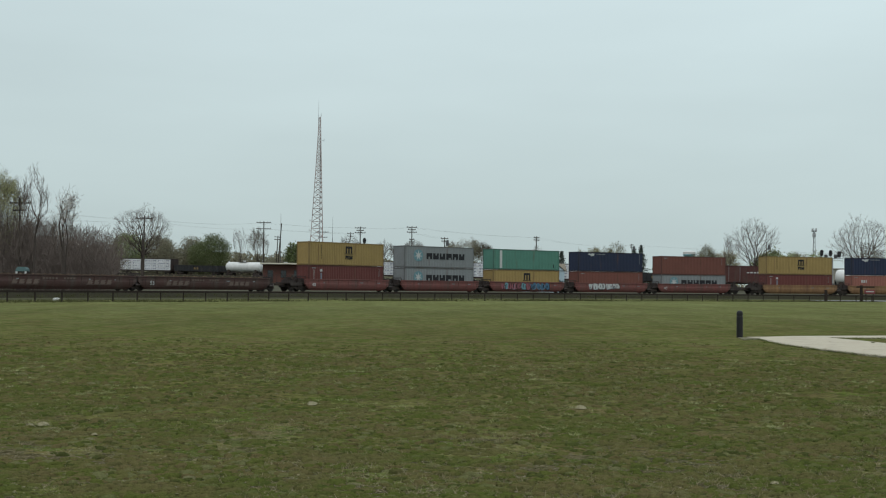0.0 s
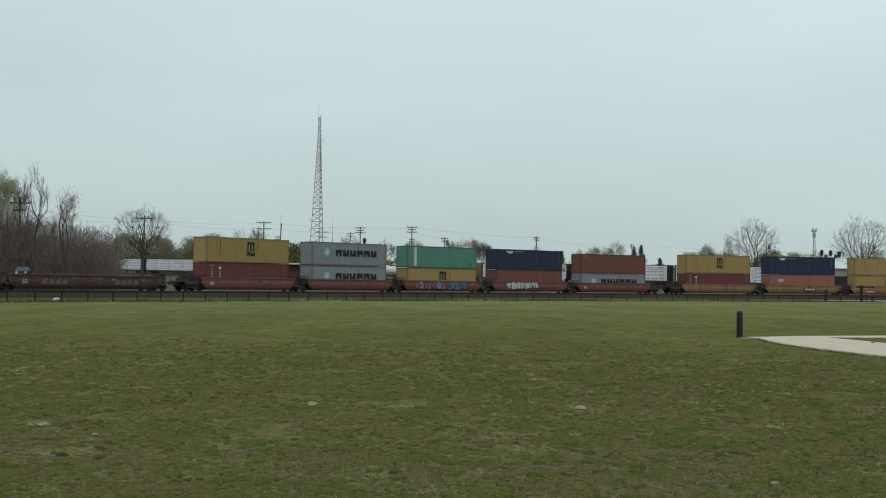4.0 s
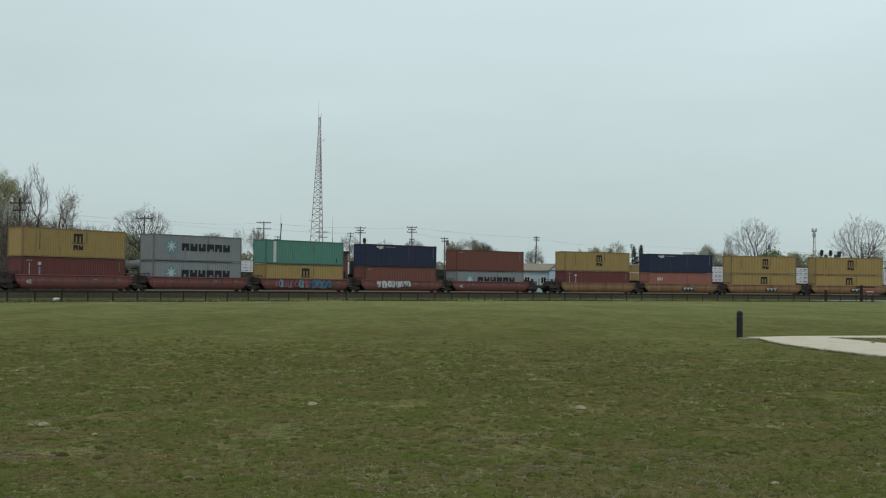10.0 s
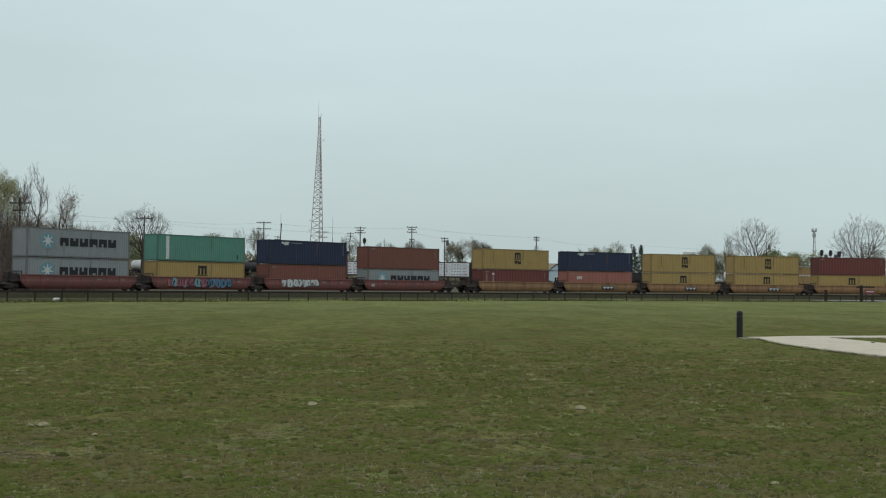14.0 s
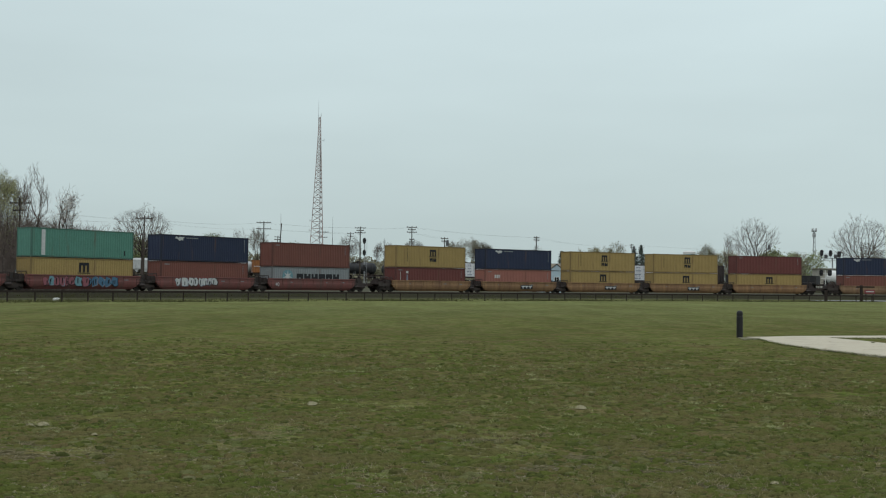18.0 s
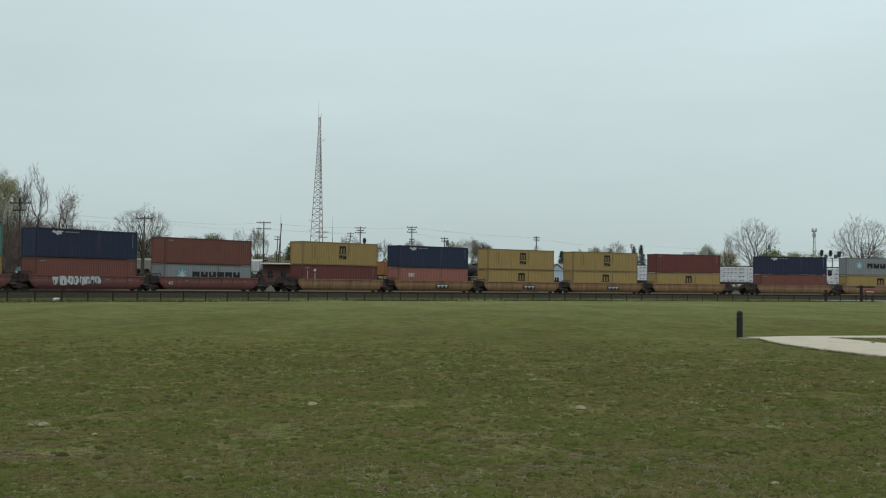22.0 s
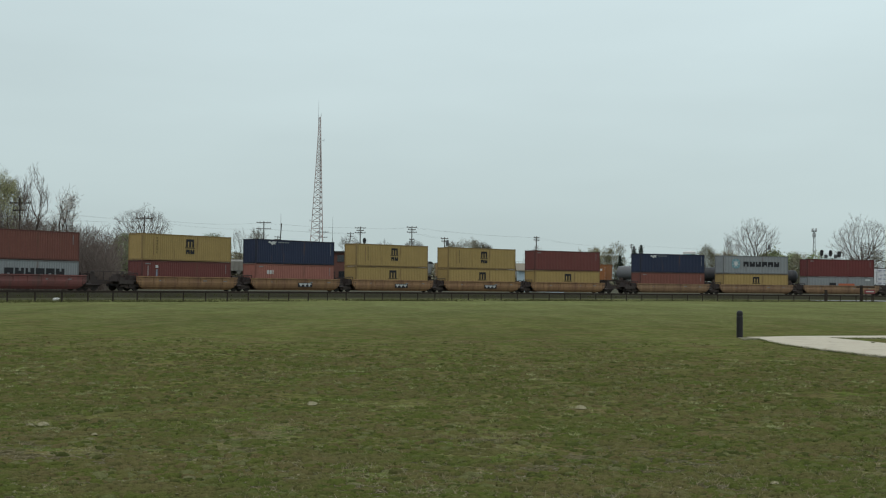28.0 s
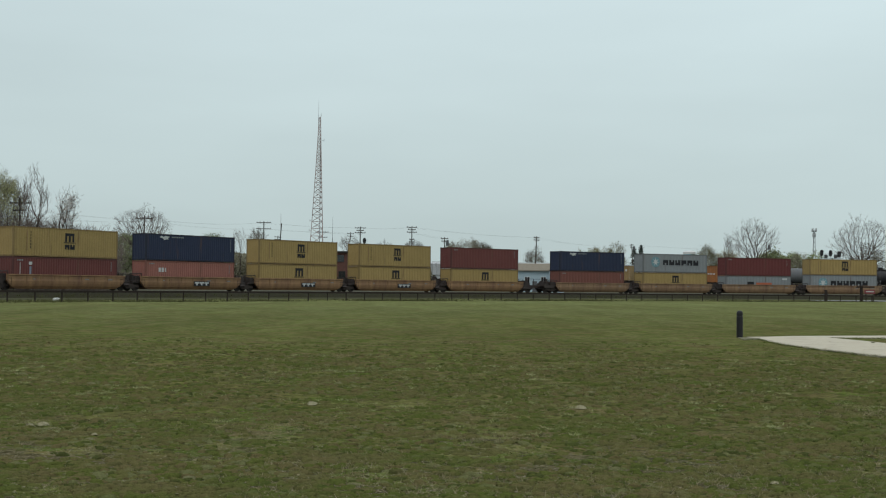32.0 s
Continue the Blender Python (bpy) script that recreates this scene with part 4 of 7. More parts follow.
def build_near_train():
    s_first = -46.63 + CL / 2
    red, tub = P_CARRED, "weathered red articulated well car carrying stacked containers"
    yel, tubY = P_CARYELLOW, "rust-stained yellow articulated well car carrying stacked containers"
    tan, tubT = P_CARTAN, "faded tan-yellow articulated well car carrying stacked containers"
    pink = {"spray": 4, "blobs": [(-4.9, -0.4, 0.5, 1.36, [P_PINK, P_PINK, P_STAR]), (0.0, 3.4, 0.5, 1.4, [P_BLUE])]}
    pale = {"spray": 9, "blobs": [(-4.4, 0.9, 0.62, 1.45, [P_PALE])]}
    tag = {"tag": 1}
    rows = [
        ("mustard", "maroon", TALL, TALL, red, tub, {"size": "40"}),
        ("grey", "grey", TALL, TALL, red, tub, {}),
        ("teal", "mustard", TALL, TALL, red, tub, pink),
        ("navy", "oxide", TALL, TALL, red, tub, pale),
        ("oxide", "grey", TALL, LOW, red, tub, {"size": "40"}),
        ("mustard", "maroon", TALL, TALL, yel, tubY, {}),
        ("navy", "salmon", TALL, TALL, yel, tubY, tag),
        ("mustard", "mustard", TALL, TALL, yel, tubY, tag),
        ("mustard", "mustard", TALL, TALL, yel, tubY, tag),
        ("maroon", "mustard", TALL, TALL, yel, tubY, {}),
        ("navy", "oxide", TALL, TALL, tan, tubT, {}),
        ("grey", "mustard", TALL, TALL, tan, tubT, {}),
        ("darkred", "plaingrey", TALL, LOW, tan, tubT, {}),
        ("mustard", "grey", LOW, TALL, tan, tubT, {}),
        ("grey", "mustard", TALL, TALL, tan, tubT, {}),
    ]
    for i, (top, low, ht, hl, mat, label, marks) in enumerate(rows):
        pack, k = divmod(i, 5)
        s = s_first + pack * (4 * 15.86 + 20.03) + k * 15.86
        first, last = k == 0, k == 4
        trucks = [-7.93 if not first else -7.45] + ([7.45] if last else [])
        coup = ([(-8.75, 180)] if first else []) + ([(8.75, 0)] if last else [])
        car = build_well_car(mat, label, WELL40, 6.25, trucks, coup, marks)
        lower = build_container(low, hl, True)
        upper = build_container(top, ht, False)
        NEAR_RUN.append((car, s, 7.0, 0.0))
        NEAR_RUN.append((lower, s, 7.0, FLOOR_Z))
        NEAR_RUN.append((upper, s, 7.0, FLOOR_Z + hl + 0.012))
    for k in range(3):
        s = -52.2 - 0.95 - 8.9 - k * 18.7
        car = build_well_car(P_CARBROWN, "empty brown-red well car with faded stencils", WELL53, 8.175, [-9.3] + ([9.0] if k == 0 else []),
                             [(9.3 - 0.75, 0)] if k == 0 else [], {"size": "53"})
        for x0 in (-5.6, 3.0):
            bm = bmesh.new()
            for i in range(4):
                x = x0 + i * 0.78
                prism(bm, [(x, 0.66), (x + 0.52, 0.66), (x + 0.66, 0.86), (x + 0.50, 0.92), (x + 0.72, 1.10), (x + 0.16, 1.10)], -1.532, -1.50)
            box(bm, x0 - 0.1, x0 + 2.9, -1.532, -1.50, 0.585, 0.625)
            part("name_blocks", bm, P_FADED, car, "faded row of plain slanted painted blocks")
        for x0, n in ((-2.2, 5), (0.2, 4)):
            bm = bmesh.new()
            for i in range(n):
                box(bm, x0 + i * 0.36, x0 + i * 0.36 + 0.24, -1.532, -1.50, 1.12, 1.30)
            part("number_bars", bm, P_FADED, car, "faded plain number bars")
        for sy in (-1, 1):
            bm = bmesh.new()
            box(bm, -8.0, 8.0, sy * 1.50 - 0.06, sy * 1.50 + 0.06, 1.57, 1.605)
            for i in range(12):
                x = -7.4 + i * 1.34
                box(bm, x, x + 0.16, sy * 1.50 - 0.07, sy * 1.50 + 0.05, 1.60, 1.68)
            part("top_chord", bm, P_CHORD, car, "rust-streaked pale top chord")
        NEAR_RUN.append((car, s, 8.5, 0.0))

# ---- the far freight train ----
FAR_V = 9.3
FAR_RUN = []


def far_base(car, L, mat, deck=True):
    bm = bmesh.new()
    box(bm, -L, L, -0.3, 0.3, 0.75, 1.02)
    for x in (-L + 1.8, L - 1.8):
        box(bm, x - 0.2, x + 0.2, -1.25, 1.25, 0.85, 1.02)
    part("centre_sill", bm, mat, car)
    for sx in (-1, 1):
        add_truck(car, sx * (L - 1.9), False)
        bm = bmesh.new()
        box(bm, 0, 0.75, -0.14, 0.14, 0.72, 0.98)
        part("coupler", bm, STEEL, car, at=pose(sx * L, 0, 0, 0, 0, 0 if sx > 0 else 180))


def tank_car(mat, colour, L, rad):
    car = thing("tank_car", "%s cylindrical tank car with a dome hatch" % colour, "rail car", "cars of the far train")
    far_base(car, L, STEEL)
    zc = 1.15 + rad
    bm = bmesh.new()
    e = L - 0.55
    prof = [(0.05, -e), (rad * 0.45, -e + 0.06), (rad * 0.78, -e + 0.24), (rad * 0.95, -e + 0.5), (rad, -e + 0.85)]
    lathe(bm, prof + [(r, -x) for r, x in prof[::-1]], 28, "X")
    bmesh.ops.translate(bm, verts=bm.verts, vec=(0, 0, zc))
    tank = part("tank", bm, mat, car, smooth=True)
    bm = bmesh.new()
    tube(bm, (0, 0, zc + rad - 0.1), (0, 0, zc + rad + 0.42), 0.5, 0.46, 16)
    part("hatch", bm, mat, tank)
    bm = bmesh.new()
    box(bm, -1.6, 1.6, -0.9, 0.9, zc + rad - 0.02, zc + rad + 0.03)
    for x in (-1.6, 1.6):
        for y in (-0.9, 0.9):
            tube(bm, (x, y, zc + rad), (x, y, zc + rad + 0.75), 0.03, n=5)
    tube(bm, (-1.6, -0.9, zc + rad + 0.75), (1.6, -0.9, zc + rad + 0.75), 0.03, n=5)
    part("walkway", bm, STEEL, car)
    bm = bmesh.new()
    for x in (-0.22, 0.22):
        tube(bm, (x, -rad - 0.1, 0.8), (x, -rad * 0.55, zc + rad * 0.86), 0.03, n=5)
    part("ladder", bm, GALV, car)
    bm = bmesh.new()
    for sx in (-1, 1):
        x = sx * (L - 1.9)
        prism(bm, [(x - 0.5, 1.0), (x + 0.5, 1.0), (x + 0.4, 1.7), (x - 0.4, 1.7)], -1.05, 1.05)
        box(bm, sx * L - 0.5, sx * L + 0.5 - sx * 0.5, -1.4, 1.4, 0.98, 1.06)
    part("saddle", bm, STEEL, car)
    return car


def gondola(mat, label, L, h):
    car = thing("gondola_car", label, "rail car", "cars of the far train")
    far_base(car, L, STEEL)
    for sy in (-1, 1):
        bm = bmesh.new()
        y = sy * 1.42
        box(bm, -L, L, y - 0.04, y + 0.04, 1.0, h)
        box(bm, -L, L, y - 0.09, y + 0.09, h - 0.12, h)
        for k in range(15):
            x = -L + 0.3 + k * (2 * L - 0.6) / 14
            box(bm, x - 0.07, x + 0.07, y + sy * 0.04, y + sy * 0.15, 1.0, h - 0.12)
        part("side_wall", bm, mat, car)
    bm = bmesh.new()
    for sx in (-1, 1):
        box(bm, sx * L - 0.05, sx * L + 0.05, -1.38, 1.38, 1.0, h)
    part("end_panels", bm, mat, car)
    bm = bmesh.new()
    box(bm, -L + 0.05, L - 0.05, -1.38, 1.38, 1.0, 1.1)
    part("floor", bm, STEEL, car)
    bm = bmesh.new()
    for k in range(3):
        box(bm, -0.9 + k * 0.7, -0.6 + k * 0.7, -1.6, -1.57, 1.55, 2.1)
    part("code_bars", bm, P_TAN, car, "plain yellow code bars", kind="stuff")
    return car


def boxcar(mat, label, L, h):
    car = thing("boxcar", label, "rail car", "cars of the far train")
    far_base(car, L, STEEL)
    bm = bmesh.new()
    box(bm, -L, L, -1.42, 1.42, 1.02, h - 0.12)
    for k in range(19):
        x = -L + 0.2 + k * (2 * L - 0.4) / 18
        if abs(x) > 1.9:
            box(bm, x - 0.05, x + 0.05, -1.49, -1.42, 1.02, h - 0.2)
            box(bm, x - 0.05, x + 0.05, 1.42, 1.49, 1.02, h - 0.2)
    part("body", bm, mat, car)
    bm = bmesh.new()
    prism(bm, [(-L - 0.05, h - 0.12), (L + 0.05, h - 0.12), (L + 0.05, h), (-L - 0.05, h)], -1.5, 1.5)
    for k in range(13):
        x = -L + k * 2 * L / 12
        box(bm, x - 0.06, x + 0.06, -1.45, 1.45, h, h + 0.05)
    part("roof", bm, GALV if mat is P_TAN else mat, car)
    for sy in (-1, 1):
        bm = bmesh.new()
        y = sy * 1.52
        box(bm, -1.55, 1.55, y - 0.04, y + 0.04, 1.1, h - 0.25)
        for k in range(6):
            z = 1.3 + k * (h - 1.9) / 5
            box(bm, -1.5, 1.5, y + sy * 0.04 - 0.015, y + sy * 0.04 + 0.015, z, z + 0.08)
        d = part("sliding_door", bm, P_BOXBROWN if mat is P_TAN else mat, car, "ribbed sliding door")
        bm = bmesh.new()
        for x in (-1.2, 1.2):
            tube(bm, (x, y + sy * 0.07, 1.15), (x, y + sy * 0.07, h - 0.3), 0.03, n=5)
        part("lock_rod", bm, GALV, d)
    bm = bmesh.new()
    rng = random.Random(int(L * 37))
    for k in range(5):
        x = -L + 1.0 + k * 0.6
        box(bm, x, x + 0.4, -1.515, -1.49, 2.6, 2.85)
    for k in range(6):
        x = 2.6 + k * 0.75
        if x < L - 0.8:
            box(bm, x, x + 0.5, -1.515, -1.49, 3.0, 3.0 + rng.uniform(0.2, 0.5))
    part("stencil_marks", bm, P_PALE, car, "plain white stencil bars", kind="stuff")
    for sx in (-1, 1):
        bm = bmesh.new()
        for k in range(9):
            tube(bm, (sx * (L - 0.45), -1.53, 1.0 + k * 0.34), (sx * (L - 0.05), -1.53, 1.0 + k * 0.34), 0.02, n=4)
        part("ladder", bm, GALV, car)
    return car


def hopper(mat, label, L, h):
    car = thing("hopper_car", label, "rail car", "cars of the far train")
    far_base(car, L, STEEL)
    n = 14
    for sy in (-1, 1):
        bm = bmesh.new()
        for k in range(n):
            x0, x1 = -L + 1.1 + k * (2 * L - 2.2) / n, -L + 1.1 + (k + 1) * (2 * L - 2.2) / n - 0.02
            box(bm, x0, x1, sy * 1.5 - 0.05, sy * 1.5 + 0.05, 1.38, h - 0.5)
        part("side_wall", bm, mat, car)
    bm = bmesh.new()
    prism(bm, [(-L + 0.3, h - 0.5), (-L + 1.0, 1.75), (L - 1.0, 1.75), (L - 0.3, h - 0.5)], -1.42, 1.42)
    for k in range(4):
        c = -L + 2.9 + k * (2 * L - 5.8) / 3
        prism(bm, [(c - 1.7, 1.76), (c - 0.3, 0.45), (c + 0.3, 0.45), (c + 1.7, 1.76)], -1.3, 1.3)
    part("hoppers", bm, mat, car)
    bm = bmesh.new()
    for sy in (-1, 1):
        a = [bm.verts.new(c) for c in ((-L + 0.25, sy * 1.56, h - 0.5), (L - 0.25, sy * 1.56, h - 0.5), (L - 0.25, sy * 0.5, h), (-L + 0.25, sy * 0.5, h))]
        bm.faces.new(a)
    box(bm, -L + 0.3, L - 0.3, -0.5, 0.5, h - 0.05, h + 0.06)
    part("roof", bm, mat, car)
    bm = bmesh.new()
    for k in range(9):
        tube(bm, (-L + 0.5, -1.5, 1.0 + k * 0.36), (-L + 0.9, -1.5, 1.0 + k * 0.36), 0.02, n=4)
    part("ladder", bm, GALV, car)
    return car


def centerbeam(L):
    car = thing("centerbeam_flatcar", "dark centerbeam flatcar loaded with wrapped timber", "rail car", "cars of the far train")
    far_base(car, L, STEEL)
    bm = bmesh.new()
    box(bm, -L, L, -1.45, 1.45, 0.98, 1.1)
    for sy in (-1, 1):
        box(bm, -L, L, sy * 1.42 - 0.06, sy * 1.42 + 0.06, 0.72, 1.1)
    part("deck", bm, P_GRIMED, car)
    for sx in (-1, 1):
        bm = bmesh.new()
        box(bm, sx * L - 0.18, sx * L + 0.18, -1.4, 1.4, 1.1, 4.5)
        for y in (-1.1, -0.4, 0.4, 1.1):
            box(bm, sx * L + sx * 0.12, sx * L + sx * 0.26, y - 0.08, y + 0.08, 1.1, 4.5)
        part("bulkhead", bm, P_GRIMED, car)
    bm = bmesh.new()
    for k in range(13):
        x = -L + 0.6 + k * (2 * L - 1.2) / 12
        box(bm, x - 0.07, x + 0.07, -0.08, 0.08, 1.1, 4.4)
    box(bm, -L, L, -0.22, 0.22, 4.32, 4.52)
    part("centre_beam", bm, P_GRIMED, car)
    return car


def pack_meshes():
    out = []
    for seed in range(3):
        rng = random.Random(seed)
        bm = bmesh.new()
        box(bm, -2.77, 2.77, -0.56, 0.56, 0.0, 0.74)
        bmesh.ops.bevel(bm, geom=list(bm.edges), offset=0.03, segments=1, affect="EDGES")
        a = mesh_of(bm, "timber_pack", P_WRAP)
        bm = bmesh.new()
        for k in range(6):
            x = -2.5 + k * 0.86 + rng.uniform(-0.12, 0.12)
            w = rng.uniform(0.35, 0.7)
            box(bm, x, x + w, -0.57, -0.55, 0.3, 0.3 + rng.uniform(0.12, 0.24))
            if rng.random() < 0.6:
                box(bm, x + 0.1, x + w * 0.7, -0.57, -0.55, 0.16, 0.23)
        out.append((a, mesh_of(bm, "print", P_PRINT)))
    return out


PACKS = pack_meshes()


def timber_load(rng):
    load = thing("timber_load", "white-wrapped timber packs with grey print, stacked on a flatcar", "timber load", "loads on the far train")
    for sy in (-1, 1):
        for k in range(4):
            for z in range(4):
                if sy > 0 and z < 3 and 0 < k < 3:
                    continue
                me, pr = rng.choice(PACKS)
                p = part("timber_pack", me, P_WRAP, load, at=pose(-8.46 + k * 5.64 + rng.uniform(-0.03, 0.03), sy * 0.82, z * 0.795 + 0.02, 0, 0, 0 if sy < 0 else 180))
                if sy < 0:
                    part("print", pr, P_PRINT, p, kind="stuff")
    return load


def build_far_train():
    rng = random.Random(5)

    def put(car, u0, u1):
        FAR_RUN.append((car, (u0 + u1) / 2, (u1 - u0) / 2 - 2.0, 0.0))

    def timber(u0, u1):
        L = 11.45
        put(centerbeam(L), u0, u1)
        FAR_RUN.append((timber_load(rng), (u0 + u1) / 2, (u1 - u0) / 2 - 2.0, 1.1))

    put(tank_car(P_WHITE, "white", 7.3, 1.45), 196.5, 212.5)
    put(tank_car(P_WHITE, "white", 7.3, 1.45), 180.0, 196.0)
    put(boxcar(P_TAN, "tan ribbed boxcar with a dark door", 4.6, 4.5), 169.7, 179.9)
    put(boxcar(P_BOXBROWN, "brown ribbed boxcar with white stencils", 7.7, 4.5), 152.8, 169.4)
    put(gondola(P_BLACK, "black low-sided gondola car", 8.2, 2.7), 134.6, 152.4)
    timber(109.9, 134.4)
    timber(85.3, 109.8)
    timber(60.8, 85.2)
    put(boxcar(P_TAN, "tan ribbed boxcar with a dark door", 8.5, 4.5), 42.0, 60.4)
    put(tank_car(P_WHITE, "white", 6.7, 1.22), 26.7, 41.8)
    put(tank_car(P_WHITE, "white", 7.15, 1.33), 11.0, 26.5)
    put(gondola(P_BLACK, "black low-sided gondola car", 9.3, 2.7), -8.7, 10.8)
    timber(-33.5, -9.0)
    timber(-58.7, -34.2)
    timber(-83.3, -58.8)
    put(tank_car(P_BLACK, "black", 7.0, 1.32), -101.0, -85.4)
    put(tank_car(P_BLACK, "black", 5.9, 1.5), -114.3, -101.3)
    put(tank_car(P_TANKGREY, "dark grey", 6.1, 1.5), -127.8, -114.5)
    put(boxcar(P_ORANGE, "faded orange ribbed boxcar", 7.9, 4.4), -145.1, -128.2)
    put(tank_car(P_SILVER, "silver", 6.6, 1.45), -159.0, -145.3)
    put(boxcar(P_TAN, "tan ribbed boxcar with a dark door", 7.7, 4.3), -176.2, -159.3)
    put(hopper(P_SILVER, "silver-grey covered hopper car", 8.8, 4.6), -195.9, -176.8)
    put(hopper(P_SILVER, "silver-grey covered hopper car", 8.8, 4.6), -215.2, -196.1)
    for u in (-234.6, -254.0, -273.4):
        put(hopper(P_DUSTY, "dusty grey covered hopper car", 8.8, 4.5), u, u + 19.1)


# ---- trees ----
def skeleton_of(rng, height, width, base, points, stems=1, sag=0.0):
    """A branching skeleton that fills a rounded crown: each point of the crown joins the nearest branch. Returns nodes, parents, radii."""
    zc, hz = (base + height) / 2, (height - base) / 2
    nodes, par, run = [Vector((0, 0, -0.4))], [-1], [0.0]

    def add(p, k):
        nodes.append(p)
        par.append(k)
        run.append(run[k] + (p - nodes[k]).length)
        return len(nodes) - 1

    for s in range(stems):
        k, tilt = 0, Vector((rng.uniform(-1, 1), rng.uniform(-1, 1), 0)) * (0.02 + 0.05 * (stems > 1)) * width
        top = base + (height - base) * (0.35 if stems == 1 else 0.55)
        for i in range(1, 8):
            f = i / 7
            k = add(Vector((tilt.x * f * 1.5 + rng.uniform(-.06, .06), tilt.y * f * 1.5 + rng.uniform(-.06, .06), top * f)), k)
    pts = []
    while len(pts) < points:
        v = Vector((rng.uniform(-1, 1), rng.uniform(-1, 1), rng.uniform(-1, 1)))
        q = v.length
        if q > 1 or q < rng.uniform(0.1, 0.85):
            continue
        lump = 1.0 + 0.38 * noise.noise(v * 1.7 + Vector((points, height, width)))
        pts.append(Vector((v.x * width / 2 * lump, v.y * width / 2 * lump, zc + v.z * hz * lump)))
    root = Vector((0, 0, base))
    pts.sort(key=lambda p: (p - root).length)
    for p in pts:
        arr = np.array(nodes)
        d = np.sqrt(((arr - np.array(p)) ** 2).sum(axis=1)) + 0.72 * np.array(run) + np.where(arr[:, 2] > p.z + 0.4, 1.5, 0.0)
        d[arr[:, 2] < base * 0.75] += 30
        k = int(d.argmin())
        a = nodes[k]
        gap = (p - a).length
        n = max(1, int(gap / 1.1))
        bow = Vector((rng.uniform(-1, 1), rng.uniform(-1, 1), rng.uniform(0.0, 1.0) - sag)) * gap * 0.035
        for i in range(1, n + 1):
            f = i / n
            k = add(a.lerp(p, f) + bow * 4 * f * (1 - f), k)
    r2 = [0.0] * len(nodes)
    kids = [0] * len(nodes)
    for k in range(len(nodes) - 1, 0, -1):
        if kids[k] == 0:
            r2[k] = 0.014 ** 2
        r2[par[k]] += r2[k]
        kids[par[k]] += 1
    return nodes, par, [0.020 * (math.sqrt(v) / 0.014) ** 0.95 for v in r2], kids


def fan_skeleton(rng, height, width, base, depth, stems=1, limit=4000):
    """A trunk that parts into ascending limbs which fork again and again inside a rounded crown. Returns nodes, parents, radii, children."""
    nodes, par = [Vector((0, 0, -0.4))], [-1]
    tall = height - base
    zc = base + tall * 0.56
    lumps = Vector((rng.uniform(0, 50), rng.uniform(0, 50), rng.uniform(0, 50)))

    def add(p, k):
        nodes.append(p)
        par.append(k)
        return len(nodes) - 1

    def outside(p):
        v = Vector((p.x / (width / 2), p.y / (width / 2), (p.z - zc) / (tall * (0.44 if p.z > zc else 1.05))))
        return p.z > base * 1.05 and v.length > 1.0 + 0.16 * noise.noise(v * 1.6 + lumps)

    def turned(d, ang):
        side = d.cross(Vector((rng.uniform(-1, 1), rng.uniform(-1, 1), rng.uniform(-1, 1))))
        return (d * math.cos(ang) + side.normalized() * math.sin(ang)).normalized()

    step = max(0.45, tall / 17)
    queue = collections.deque()

    def lead(k, d, length, left):
        queue.append((k, d, length, left))

    for s in range(stems):
        k = 0
        lean = Vector((rng.uniform(-1, 1), rng.uniform(-1, 1), 0)) * (0.02 + 0.10 * (stems > 1))
        fork = base * rng.uniform(0.9, 1.08)
        for i in range(1, 7):
            k = add(Vector((lean.x * fork * i / 6 + rng.uniform(-.05, .05), lean.y * fork * i / 6 + rng.uniform(-.05, .05), fork * i / 6)), k)
        limbs = rng.randint(6, 8) if stems == 1 else rng.randint(3, 4)
        a0 = rng.uniform(0, 6.28)
        most = min(1.15, math.atan2(width / 2, tall * 0.34))
        for m in range(limbs):
            a = a0 + m * 2.4 + rng.uniform(-0.3, 0.3)
            tilt = 0.1 if m == 0 else most * (0.45, 1.0, 0.7, 0.9, 0.55)[m % 5] * rng.uniform(0.9, 1.1)
            d = Vector((math.cos(a) * math.sin(tilt), math.sin(a) * math.sin(tilt), math.cos(tilt))) + lean
            start = k if m < 4 else max(1, k - rng.randint(0, 1))
            lead(start, d.normalized(), tall * (0.62 if m == 0 else 0.55) * rng.uniform(0.85, 1.15), depth)
    while queue and len(nodes) < limit:
        k, d, length, left = queue.popleft()
        n = max(2, int(length / step))
        for i in range(n):
            d = (d + Vector((rng.uniform(-1, 1), rng.uniform(-1, 1), rng.uniform(-0.95, 1.1))) * 0.115).normalized()
            p = nodes[k] + d * step * rng.uniform(0.85, 1.1)
            if outside(p) and p.z < zc:
                d = (d + Vector((-d.x * 0.5, -d.y * 0.5, 0.6))).normalized()
                p = nodes[k] + d * step
            if outside(p):
                break
            k = add(p, k)
            if left > 0 and i > 0 and rng.random() < (0.58 if p.z > base + 0.3 * tall else 0.22):
                lead(k, turned(d, rng.uniform(0.4, 0.85)), length * rng.uniform(0.42, 0.68) * (1 - 0.35 * i / n), left - 1)
        else:
            if left > 0:
                for _ in range(2):
                    lead(k, turned(d, rng.uniform(0.18, 0.5)), length * rng.uniform(0.5, 0.75), left - 1)
    top = max(p.z for p in nodes)
    reaches = sorted(math.hypot(p.x, p.y) for p in nodes)
    wide = min(width / 2 / reaches[int(len(reaches) * 0.99)], 1.3)
    for p in nodes:
        if p.z > base * 0.8:
            g = smooth01((p.z - base * 0.8) / (0.2 * base + 0.5))
            p.x, p.y = p.x * (1 + (wide - 1) * g), p.y * (1 + (wide - 1) * g)
            p.z = base * 0.8 + (p.z - base * 0.8) * (height - base * 0.8) / (top - base * 0.8)
    load, kids = [0] * len(nodes), [0] * len(nodes)
